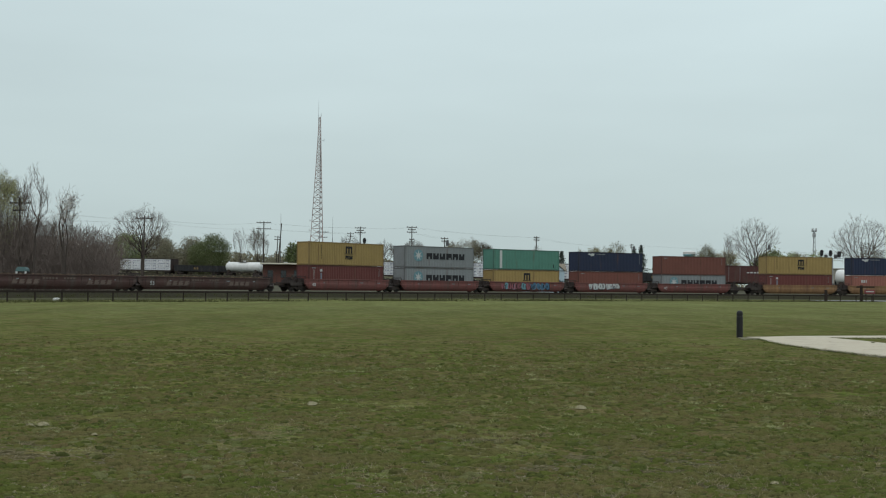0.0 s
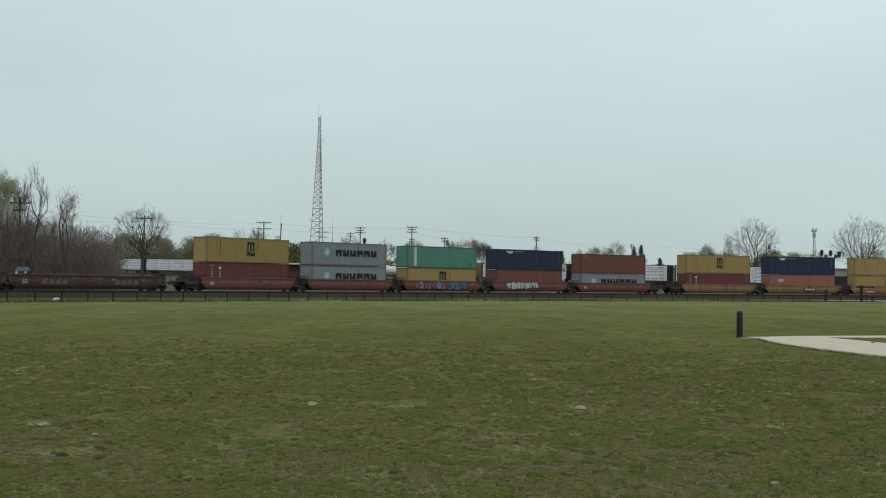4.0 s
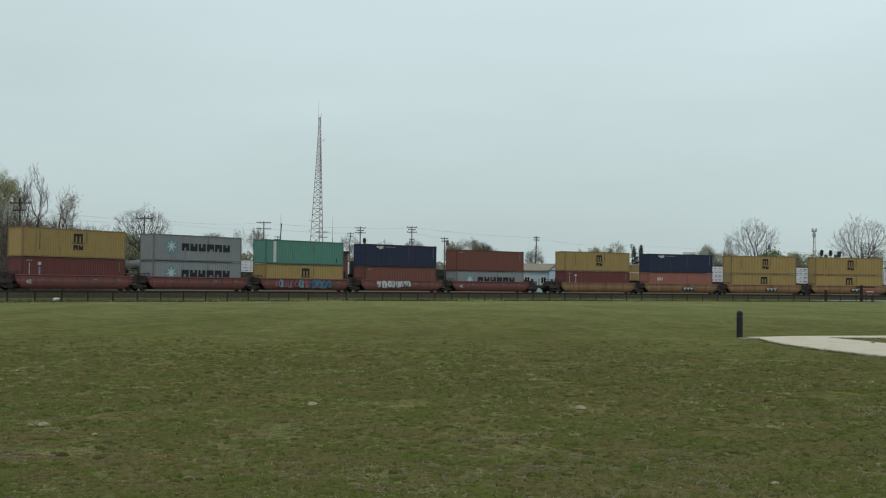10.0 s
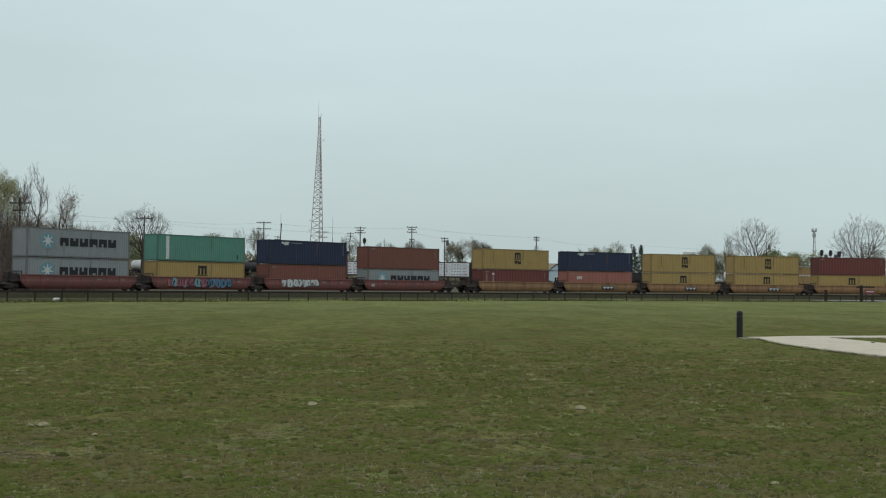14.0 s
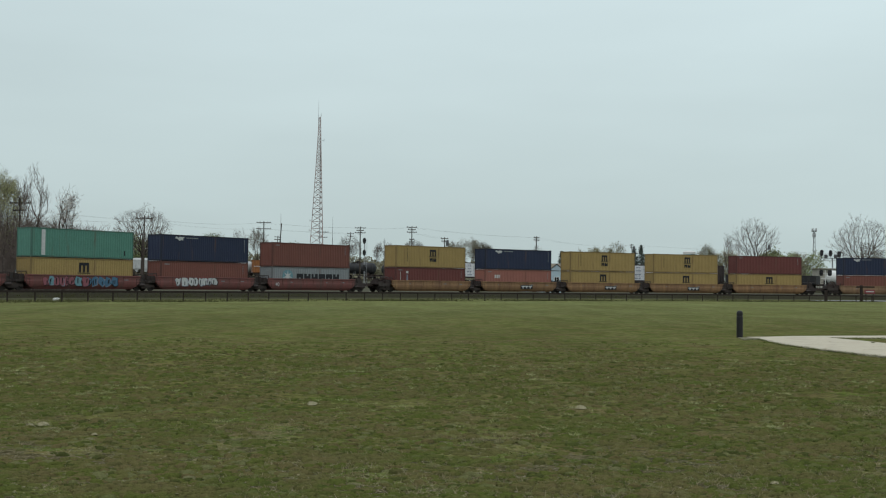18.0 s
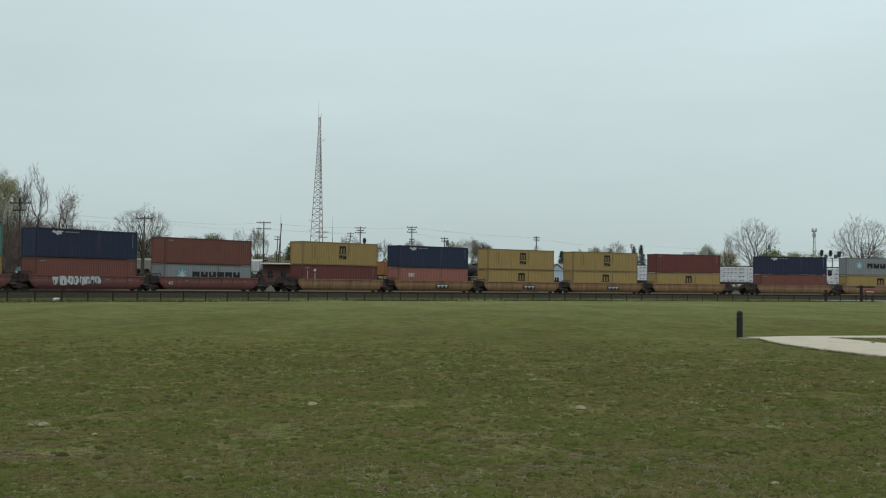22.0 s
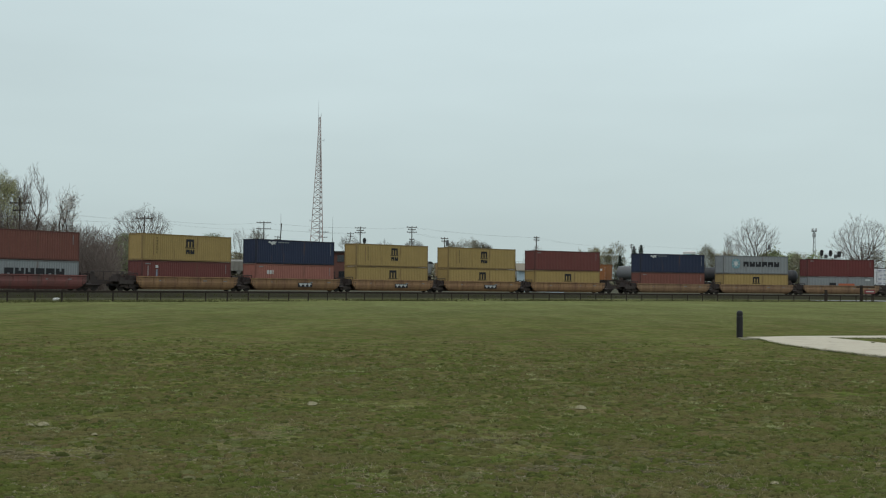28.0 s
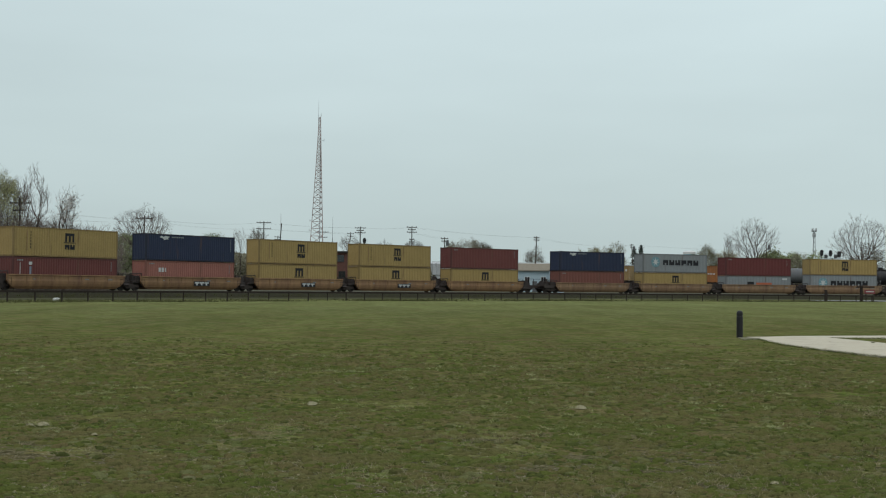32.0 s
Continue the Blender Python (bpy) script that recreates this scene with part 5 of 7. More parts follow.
    for k in range(len(nodes) - 1, 0, -1):
        if kids[k] == 0:
            load[k] = 1
        load[par[k]] += load[k]
        kids[par[k]] += 1
    power = math.log((0.0125 if width > 0.36 * height else 0.0085) * height / 0.010) / math.log(max(load[0] / max(stems, 1), 8))
    return nodes, par, [0.010 * max(v, 1) ** power for v in load], kids


def tree(x, y, top, width, seed, label, leaf=None, per=0, leaf_size=0.14, reach=0.45, base=0.3, points=420, stems=1, bark=None, twigs=3):
    rng = random.Random(seed)
    z = ground_z(x, y)
    h = top - z
    t = thing("tree", label, "tree", "trees round the railway", at=pose(x, y, z, 0, 0, rng.uniform(0, 360)))
    fan = leaf is None or per <= 6
    fan = fan and not label.startswith("broad bare")
    if fan:
        nodes, par, rad, kids = fan_skeleton(rng, h, width, base * h, 4, stems, 520 if width < 0.36 * h else 2000)
    else:
        nodes, par, rad, kids = skeleton_of(rng, h, width, base * h, points, stems)
    thick, thin = [], []
    for k in range(1, len(nodes)):
        r = rad[k]
        seg = (nodes[par[k]], nodes[k], min(rad[par[k]], r * 1.25), r)
        (thick if r > 0.042 else thin).append(seg)
    for k in range(1, len(nodes)):
        if rad[k] < (0.030 if leaf is None else 0.022) and not (fan and rng.random() < (0.84 if width < 0.36 * h else 0.5)):
            d = (nodes[k] - nodes[par[k]]).normalized()
            for _ in range(twigs + 1 if kids[k] == 0 else 2):
                e = (d + Vector((rng.uniform(-1, 1), rng.uniform(-1, 1), rng.uniform(-0.4, 0.8))) * 0.6).normalized()
                m = nodes[k] + e * rng.uniform(0.4, 1.0)
                thin.append((nodes[k], m, 0.010, 0.006))
                for _ in range(2):
                    e2 = (e + Vector((rng.uniform(-1, 1), rng.uniform(-1, 1), rng.uniform(-0.4, 0.8))) * 0.6).normalized()
                    b = nodes[k].lerp(m, rng.uniform(0.4, 1.0))
                    thin.append((b, b + e2 * rng.uniform(0.25, 0.7), 0.008, 0.005))

    def sticks(name, segs, n, mat):
        verts, faces = [], []
        for a, b, r0, r1 in segs:
            q = (b - a).to_track_quat("Z", "Y").to_matrix()
            u, v = q.col[0], q.col[1]
            o = len(verts)
            for c, r in ((a, r0), (b, r1)):
                for i in range(n):
                    w = 6.28318 * i / n
                    verts.append(c + u * (r * math.cos(w)) + v * (r * math.sin(w)))
            for i in range(n):
                j = (i + 1) % n
                faces.append((o + i, o + j, o + n + j, o + n + i))
        return raw_mesh(name, verts, faces, mat)

    part("trunk", sticks("trunk", thick, 6, bark or BARK), None, t)
    part("twig_crown", sticks("twig_crown", thin, 3, TWIG), None, t, kind="stuff")
    if leaf and per:
        ends = [nodes[k] for k in range(1, len(nodes)) if rad[k] < 0.024]
        if fan:
            ends = rng.choices(ends, k=points * 2)
        part("foliage", leaf_mesh("foliage", rng, ends, per, reach, leaf_size, leaf), None, t, kind="stuff")
    return t


def leaf_mesh(name, rng, centres, count, reach, size, mat):
    verts, faces = [], []
    for c in centres:
        for _ in range(count):
            p = c + Vector((rng.gauss(0, 1), rng.gauss(0, 1), rng.gauss(0, 0.8))) * reach
            a = Vector((rng.uniform(-1, 1), rng.uniform(-1, 1), rng.uniform(-1, 1))).normalized()
            b = a.orthogonal().normalized()
            s = size * rng.uniform(0.6, 1.4)
            o = len(verts)
            verts += [tuple(p - a * s), tuple(p + b * s * 0.6), tuple(p + a * s), tuple(p - b * s * 0.6)]
            faces.append((o, o + 1, o + 2, o + 3))
    return raw_mesh(name, verts, faces, mat)


def conifer(x, y, top, width, seed):
    rng = random.Random(seed)
    z = ground_z(x, y)
    h = top - z
    t = thing("conifer", "dark green spiry conifer", "tree", "trees round the railway", at=Matrix.Translation((x, y, z)))
    bm = bmesh.new()
    tube(bm, (0, 0, -0.3), (0, 0, h), 0.22, 0.03, 7)
    part("trunk", bm, BARK, t)
    cs, verts, faces = [], [], []
    zz = 0.8
    while zz < h:
        r = width / 2 * (1 - zz / h) ** 0.95 + 0.08
        for k in range(8):
            a = rng.uniform(0, 6.28)
            rr = r * rng.uniform(0.45, 1.25)
            d = Vector((math.cos(a), math.sin(a), -0.25))
            for f in (0.3, 0.6, 0.95):
                cs.append(Vector((0, 0, zz)) + d * rr * f)
        zz += 0.5
    part("crown", leaf_mesh("crown", rng, cs, 6, 0.16, 0.17, NEEDLES), None, t)


def build_trees():
    bare = "tall bare deciduous tree with fine grey twigs"
    bud = "tall tree with sparse yellow-green spring buds"
    green = "broad tree in fresh green leaf"
    round_bare = "broad bare tree with a rounded crown of fine twigs"
    olive = "rounded tree with olive spring leaves"
    # the clump beyond the line at the edge of the lawn
    tree(-58.5, 152, 16.7, 3.7, 11, bud, LEAF_SPRING, 5, 0.07, 0.36, 0.30, 520, 1, twigs=1)
    tree(-59.6, 157, 16.2, 3.2, 58, bud, LEAF_SPRING, 5, 0.07, 0.34, 0.32, 300, 2, twigs=1)
    tree(-57.0, 154, 16.2, 2.9, 12, bare, None, 0, base=0.34, points=300, twigs=1)
    tree(-48.7, 136, 15.5, 3.0, 13, bare, None, 0, base=0.50, points=300, twigs=1)
    tree(-47.4, 143, 13.3, 3.6, 15, "slender tree with pale spring blossom", BLOSSOM, 2, 0.055, 0.3, 0.42, 300, 2, twigs=1)
    tree(-48.6, 146, 11.6, 3.0, 16, bare, None, 0, base=0.4, points=300, twigs=1)
    for k in range(5):
        yy = 152 + 6.0 * k
        tree((-0.390 + 0.0115 * ((k * 3) % 5)) * yy, yy, 12.2 - 0.62 * ((k * 3) % 5) + 0.8 * (k % 2), 3.2 + 0.5 * (k % 3), 70 + k, bare, None, 0, base=0.3, points=300, stems=1 + k % 2, twigs=1)
    tree(-55.3, 210, 16.0, 9.4, 21, round_bare, None, 0, base=0.40, points=520, twigs=3)
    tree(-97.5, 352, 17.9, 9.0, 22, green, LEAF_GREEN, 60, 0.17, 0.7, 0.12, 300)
    tree(-89.5, 358, 17.6, 10.0, 63, olive, LEAF_DULL, 40, 0.17, 0.8, 0.12, 260)
    tree(-84.8, 350, 15.6, 7.0, 23, olive, LEAF_DULL, 36, 0.16, 0.7, 0.12, 200)
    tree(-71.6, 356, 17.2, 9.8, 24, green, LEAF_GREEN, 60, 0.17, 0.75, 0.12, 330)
    tree(-80.6, 366, 17.0, 6.5, 25, olive, LEAF_DULL, 40, 0.17, 0.7, 0.12, 220)
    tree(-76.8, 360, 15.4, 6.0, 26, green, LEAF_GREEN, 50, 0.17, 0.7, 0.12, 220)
    tree(-64.3, 362, 20.6, 4.6, 27, bare, None, 0, base=0.35, points=220)
    tree(-59.0, 364, 20.0, 6.5, 28, bud, LEAF_DULL, 3, 0.11, 0.4, 0.35, 260)
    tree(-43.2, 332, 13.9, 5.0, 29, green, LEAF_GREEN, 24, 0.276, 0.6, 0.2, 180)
    tree(-10.2, 400, 18.0, 8.0, 30, bud, LEAF_DULL, 4, 0.10, 0.6, 0.3, 240)
    tree(-33.0, 405, 19.5, 8.0, 50, bare, None, 0, base=0.35, points=220)
    tree(-20.5, 402, 17.5, 8.0, 51, bare, None, 0, base=0.35, points=220)
    tree(3.6, 402, 17.4, 7.0, 31, "rounded tree with dull brown buds", LEAF_DULL, 5, 0.12, 0.5, 0.3, 700, twigs=4)
    tree(9.0, 398, 18.7, 8.5, 32, "rounded tree with dull brown buds", LEAF_DULL, 5, 0.12, 0.5, 0.3, 700, twigs=4)
    tree(14.0, 401, 17.6, 8.0, 33, "rounded tree with dull brown buds", LEAF_DULL, 5, 0.12, 0.5, 0.3, 700, twigs=4)
    tree(19.6, 420, 15.4, 7.0, 34, bud, LEAF_DULL, 4, 0.10, 0.6, 0.25, 240)
    tree(26.7, 332, 13.3, 5.5, 35, bud, LEAF_DULL, 4, 0.10, 0.6, 0.2, 300)
    tree(46.3, 345, 14.3, 8.0, 36, olive, LEAF_OLIVE, 34, 0.13, 0.45, 0.15, 260)
    tree(51.5, 342, 15.0, 7.0, 37, olive, LEAF_OLIVE, 34, 0.13, 0.45, 0.15, 240)
    tree(42.0, 348, 12.8, 6.0, 56, olive, LEAF_DULL, 16, 0.207, 0.6, 0.2, 200)
    conifer(53.6, 320, 13.2, 9.0, 38)
    conifer(55.9, 322, 13.9, 9.5, 39)
    conifer(31.4, 302, 11.6, 7.0, 40)
    conifer(50.2, 324, 11.0, 8.0, 55)
    conifer(60.8, 320, 10.6, 9.0, 61)
    conifer(68.4, 324, 10.4, 9.5, 62)
    tree(70.6, 282, 15.0, 3.0, 41, bare, None, 0, base=0.3, points=150)
    tree(65.8, 285, 12.0, 6.6, 42, "low tree with dull olive buds", LEAF_OLIVE, 60, 0.13, 0.6, 0.1, 240)
    tree(71.8, 288, 11.4, 5.6, 57, "low tree with dull olive buds", LEAF_OLIVE, 60, 0.13, 0.6, 0.1, 200)
    tree(79.2, 291, 19.5, 11.2, 43, round_bare, None, 0, base=0.36, points=560, twigs=3)
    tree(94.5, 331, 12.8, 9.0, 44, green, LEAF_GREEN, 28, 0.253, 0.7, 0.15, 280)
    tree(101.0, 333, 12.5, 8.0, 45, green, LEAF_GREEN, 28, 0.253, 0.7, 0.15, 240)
    tree(93.4, 300, 11.4, 4.6, 46, "low tree with dull olive buds", LEAF_DULL, 12, 0.172, 0.5, 0.2, 160)
    tree(103.0, 281, 19.5, 14.4, 47, round_bare, None, 0, base=0.36, points=640, twigs=3)
    tree(112.0, 300, 13.2, 9.0, 48, "low tree with dull olive buds", LEAF_DULL, 16, 0.207, 0.6, 0.2, 240)
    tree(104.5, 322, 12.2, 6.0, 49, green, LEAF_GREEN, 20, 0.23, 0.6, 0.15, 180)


def build_brush():
    """The dense leafless thicket beyond the line."""
    rng = random.Random(77)
    verts, faces = [], []

    def stick(a, b, r0, r1):
        q = (b - a).to_track_quat("Z", "Y").to_matrix()
        o = len(verts)
        for c, r in ((a, r0), (b, r1)):
            for i in range(3):
                verts.append(tuple(c + q @ Vector((r * math.cos(2.0944 * i), r * math.sin(2.0944 * i), 0))))
        for i in range(3):
            j = (i + 1) % 3
            faces.append((o + i, o + j, o + 3 + j, o + 3 + i))

    for k in range(1500):
        f = rng.random()
        y = rng.uniform(148, 196)
        az = -0.41 + 0.120 * f + rng.uniform(-0.008, 0.004)
        x = az * y
        z = ground_z(x, y)
        h = rng.uniform(4.5, 10.0) * (1.0 - 0.22 * f)
        p, d, r = Vector((x, y, z - 0.1)), Vector((rng.uniform(-.25, .25), rng.uniform(-.25, .25), 1)), rng.uniform(0.03, 0.07)
        for i in range(4):
            d = (d + Vector((rng.uniform(-.3, .3), rng.uniform(-.3, .3), 0.1))).normalized()
            q = p + d * h / 4
            stick(p, q, r, r * 0.7)
            for _ in range(4):
                e = (d + Vector((rng.uniform(-1, 1), rng.uniform(-1, 1), rng.uniform(-.2, .7)))).normalized()
                m = q + e * rng.uniform(0.5, 1.5)
                stick(q, m, r * 0.5, 0.012)
                for _ in range(2):
                    e2 = (e + Vector((rng.uniform(-1, 1), rng.uniform(-1, 1), rng.uniform(-.2, .7)))).normalized()
                    stick(m, m + e2 * rng.uniform(0.3, 0.9), 0.016, 0.008)
            p, r = q, r * 0.72
    # low shoots coming into leaf at its edge
    tips = []
    for k in range(420):
        y = rng.uniform(165, 200)
        x = rng.uniform(-0.335, -0.275) * y
        tips.append(Vector((x, y, ground_z(x, y) + rng.uniform(0.5, 7.0))))
    tagged(new("budding_brush", leaf_mesh("budding_brush", rng, tips, 9, 0.7, 0.085, LEAF_DULL)), "olive shoots of brush coming into leaf", "brush", kind="stuff")
    tagged(new("thicket", raw_mesh("thicket", verts, faces, BRUSHTWIG)), "dense leafless brown brush beyond the railway", "brush", kind="stuff")


def build_far_woods():
    """Low broken tree line near the horizon."""
    rng = random.Random(8)
    for name, mats, y0, y1, hi, n in (("far_woods", LEAF_DULL, 430, 520, 10.5, 240), ("far_hedge", LEAF_DULL, 380, 425, 5.5, 170), ("far_thicket", LEAF_DULL, 368, 392, 9.5, 90), ("far_copse", LEAF_DULL, 388, 412, 9.0, 60)):
        verts, faces = [], []
        fine = name in ("far_thicket", "far_copse")
        a0, a1 = {"far_thicket": (-0.27, -0.105), "far_copse": (-0.085, 0.052)}.get(name, (-0.46, 0.46))
        for k in range(n):
            y = rng.uniform(y0, y1)
            x = rng.uniform(a0, a1) * y
            z0 = ground_z(x, y)
            h = hi * rng.uniform(0.7 if fine else 0.55, 1.0)
            if not fine and -0.02 < x / y < 0.30 and rng.random() < 0.5:
                h *= 0.6
            w = rng.uniform(2.5, 5.0)
            for _ in range(300 if fine else 90):
                u, v = rng.uniform(0, 6.28), rng.random()
                rr = w * math.sqrt(max(0.0, 1 - (v * 1.6 - 0.6) ** 2)) * rng.uniform(0.5, 1.05)
                p = Vector((x + rr * math.cos(u), y + rr * math.sin(u), z0 + h * v))
                a = Vector((rng.uniform(-1, 1), rng.uniform(-1, 1), rng.uniform(-1, 1))).normalized()
                b = a.orthogonal().normalized()
                s = rng.uniform(0.16, 0.42) if fine else rng.uniform(0.35, 0.8)
                o = len(verts)
                verts += [tuple(p - a * s), tuple(p + b * s * 0.7), tuple(p + a * s), tuple(p - b * s * 0.7)]
                faces.append((o, o + 1, o + 2, o + 3))
        tagged(new(name, raw_mesh(name, verts, faces, mats)), "distant hazy tree line in spring leaf", "woods", kind="stuff")


# ---- poles, tower, signals, buildings ----
def utility_pole(x, y, top, arms, r=0.16, lean=0.0, transformer=False, label="weathered wooden utility pole with crossarms", turn=0.0):
    z = ground_z(x, y)
    h = top - z
    p = thing("utility_pole", label, "utility pole", "utility poles along the railway", at=pose(x, y, z, 0, lean, turn))
    bm = bmesh.new()
    tube(bm, (0, 0, -0.5), (0, 0, h), r, r * 0.62, 9)
    part("pole", bm, POLEWOOD, p)
    for drop, half in arms:
        bm = bmesh.new()
        box(bm, -half, half, -0.2, -0.09, h - drop - 0.07, h - drop + 0.07)
        a = part("crossarm", bm, POLEWOOD, p)
        bm = bmesh.new()
        n = max(2, int(half * 2 / 0.55))
        for i in range(n):
            xx = -half + 0.12 + i * (2 * half - 0.24) / (n - 1)
            tube(bm, (xx, -0.15, h - drop + 0.07), (xx, -0.15, h - drop + 0.25), 0.05, 0.035, 6)
        part("insulators", bm, P_TANKGREY, a)
        bm = bmesh.new()
        for sx in (-1, 1):
            tube(bm, (0, -0.1, h - drop - 0.6), (sx * half * 0.6, -0.14, h - drop - 0.05), 0.02, n=4)
        part("brace", bm, GALV, a)
    if transformer:
        bm = bmesh.new()
        tube(bm, (0.55, -0.1, h - 1.7), (0.55, -0.1, h - 0.7), 0.3, n=12)
        tube(bm, (0.55, -0.1, h - 0.7), (0.55, -0.1, h - 0.55), 0.26, 0.1, n=12)
        part("transformer", bm, P_TANKGREY, p, "grey can transformer")
    return p


def lattice_tower(x, y, top, tip, base):
    z = ground_z(x, y)
    h = top - z
    t = thing("radio_tower", "tall weathered steel lattice radio mast with whip antennas", "radio tower", at=pose(x, y, z, 0, 0, 5))

    def reach(f):
        return base * (1 - f) ** 1.12 + 0.24

    def corner(k, f):
        a = math.pi + k * 2.0944
        return Vector((reach(f) * math.cos(a), reach(f) * math.sin(a), f * h))

    for k in range(3):
        bm = bmesh.new()
        for i in range(16):
            tube(bm, corner(k, i / 16), corner(k, (i + 1) / 16), 0.075, n=5)
        part("leg", bm, TOWERPAINT, t)
    zs, f = [0.0], 0.0
    while f < 1:
        f += max(reach(f) * 0.95, 0.8) / h
        zs.append(min(f, 1.0))
    for k in range(3):
        bm = bmesh.new()
        for f0, f1 in zip(zs[:-1], zs[1:]):
            for p, q in ((corner(k, f0), corner(k + 1, f1)), (corner(k + 1, f0), corner(k, f1)), (corner(k, f1), corner(k + 1, f1))):
                tube(bm, p, q, 0.034, n=4, caps=False)
        part("bracing", bm, TOWERPAINT, t)
    bm = bmesh.new()
    tube(bm, (0.2, 0.0, h * 0.15), (0.2, 0.0, h * 0.9), 0.06, n=5)
    part("cable_run", bm, P_TANKGREY, t)
    bm = bmesh.new()
    tube(bm, (-0.35, 0, h - 1.2), (-0.35, 0, tip - z), 0.045, 0.02, 6)
    tube(bm, (0.2, 0, h), (0.2, 0, h + 0.9), 0.05, n=6)
    part("whip_antenna", bm, GALV, t)
    for f, s in ((0.86, 1), (0.37, -1), (0.31, -1)):
        bm = bmesh.new()
        r = reach(f)
        tube(bm, (s * r, 0, f * h), (s * (r + 0.45), 0, f * h), 0.03, n=4)
        tube(bm, (s * (r + 0.45), 0, f * h - 0.35), (s * (r + 0.45), 0, f * h + 0.35), 0.04, n=5)
        part("side_antenna", bm, GALV, t)


def signal_head(parent, at):
    bm = bmesh.new()
    lathe(bm, [(0.33, -0.02), (0.33, 0.02)], 20)
    bmesh.ops.rotate(bm, verts=bm.verts, matrix=Euler((radians(90), 0, 0)).to_matrix(), cent=(0, 0, 0))
    for v in bm.verts:
        v.co.z *= 1.85
    s = part("target", bm, P_BLACK, parent, at=at)
    for z in (-0.3, 0.3):
        bm = bmesh.new()
        tube(bm, (0, -0.02, z), (0, -0.3, z + 0.02), 0.13, 0.15, 10)
        part("hood", bm, P_BLACK, s)


def build_signals():
    x, y = -15.3, 222.0
    z = ground_z(x, y)
    s = thing("railway_signal", "tall railway signal mast with black oval heads", "signal", at=Matrix.Translation((x, y, z)))
    bm = bmesh.new()
    tube(bm, (0, 0.1, -0.3), (0, 0.1, 11.2 - z), 0.075, n=8)
    part("mast", bm, GALV, s)
    bm = bmesh.new()
    box(bm, -0.4, 0.4, -0.2, 0.4, 0, 0.5)
    part("base_block", bm, CONCRETE, s)
    for zz in (10.6, 8.3, 5.3):
        signal_head(s, pose(0, -0.05, zz - z))
    bm = bmesh.new()
    for k in range(22):
        tube(bm, (0.15, 0.1, 0.7 + k * 0.4), (0.5, 0.1, 0.7 + k * 0.4), 0.018, n=4)
    for xx in (0.15, 0.5):
        tube(bm, (xx, 0.1, 0.4), (xx, 0.1, 9.3), 0.02, n=4)
    part("ladder", bm, GALV, s)
    # the signal bridge by the junction
    x, y = 84.9, 250.0
    z = ground_z(x, y)
    b = thing("signal_bridge", "steel signal bracket carrying three black signal heads", "signal", at=Matrix.Translation((x, y, z)))
    bm = bmesh.new()
    tube(bm, (0.4, 0, -0.3), (0.4, 0, 8.9 - z), 0.16, n=10)
    part("mast", bm, GALV, b)
    bm = bmesh.new()
    for dz in (0.0, 0.5):
        tube(bm, (-2.4, 0, 8.3 - z + dz), (2.6, 0, 8.3 - z + dz), 0.05, n=5)
    for k in range(9):
        xx = -2.4 + k * 0.62
        tube(bm, (xx, 0, 8.3 - z), (xx + 0.31, 0, 8.8 - z), 0.03, n=4)
    part("bracket", bm, GALV, b)
    for xx, top, tilt in ((-2.0, 10.55, 28), (-0.05, 10.5, 20), (1.85, 10.25, -30)):
        bm = bmesh.new()
        tube(bm, (xx, 0.1, 8.8 - z), (xx, 0.1, top - z), 0.06, n=6)
        part("post", bm, P_BLACK, b)
        bm = bmesh.new()
        prism(bm, [(-0.26, -0.62), (0.26, -0.62), (0.40, -0.30), (0.40, 0.50), (0.22, 0.68), (-0.22, 0.68), (-0.40, 0.50), (-0.40, -0.30)], -0.06, 0.06)
        hd = part("head", bm, P_BLACK, b, "black signal backboard", at=pose(xx, -0.05, top - 0.6 - z, 0, 5, tilt))
        for zz in (-0.34, 0.0, 0.34):
            bm = bmesh.new()
            tube(bm, (0, -0.06, zz), (0, -0.42, zz + 0.04), 0.14, 0.16, 10)
            part("hood", bm, P_BLACK, hd)
    bm = bmesh.new()
    for k in range(9):
        xx = -2.4 + k * 0.62
        tube(bm, (xx, -0.5, 8.8 - z), (xx, -0.5, 9.75 - z), 0.035, n=4)
    for dz in (9.3, 9.75):
        tube(bm, (-2.4, -0.5, dz - z), (2.6, -0.5, dz - z), 0.035, n=4)
    box(bm, -2.4, 2.6, -0.6, 0.3, 8.76 - z, 8.82 - z)
    part("walkway", bm, P_TANKGREY, b, "grey railed signal walkway")
    bm = bmesh.new()
    for xx in (-1.1, 1.0):
        box(bm, xx - 0.3, xx + 0.3, -0.4, 0.0, 8.82 - z, 9.6 - z)
    part("relay_box", bm, P_TANKGREY, b)
    x, y = 72.0, 215.0
    z = ground_z(x, y)
    c = thing("crossing_signal", "white crossing post with two black flashing-light heads", "signal", at=Matrix.Translation((x, y, z)))
    bm = bmesh.new()
    tube(bm, (0, 0, -0.3), (0, 0, 5.55 - z), 0.08, n=8)
    part("post", bm, P_WHITE, c)
    bm = bmesh.new()
    box(bm, -0.85, 0.85, -0.06, 0.06, 4.86 - z, 4.96 - z)
    box(bm, -0.85, 0.85, -0.10, -0.06, 3.95 - z, 4.08 - z)
    part("crossarm", bm, P_WHITE, c)
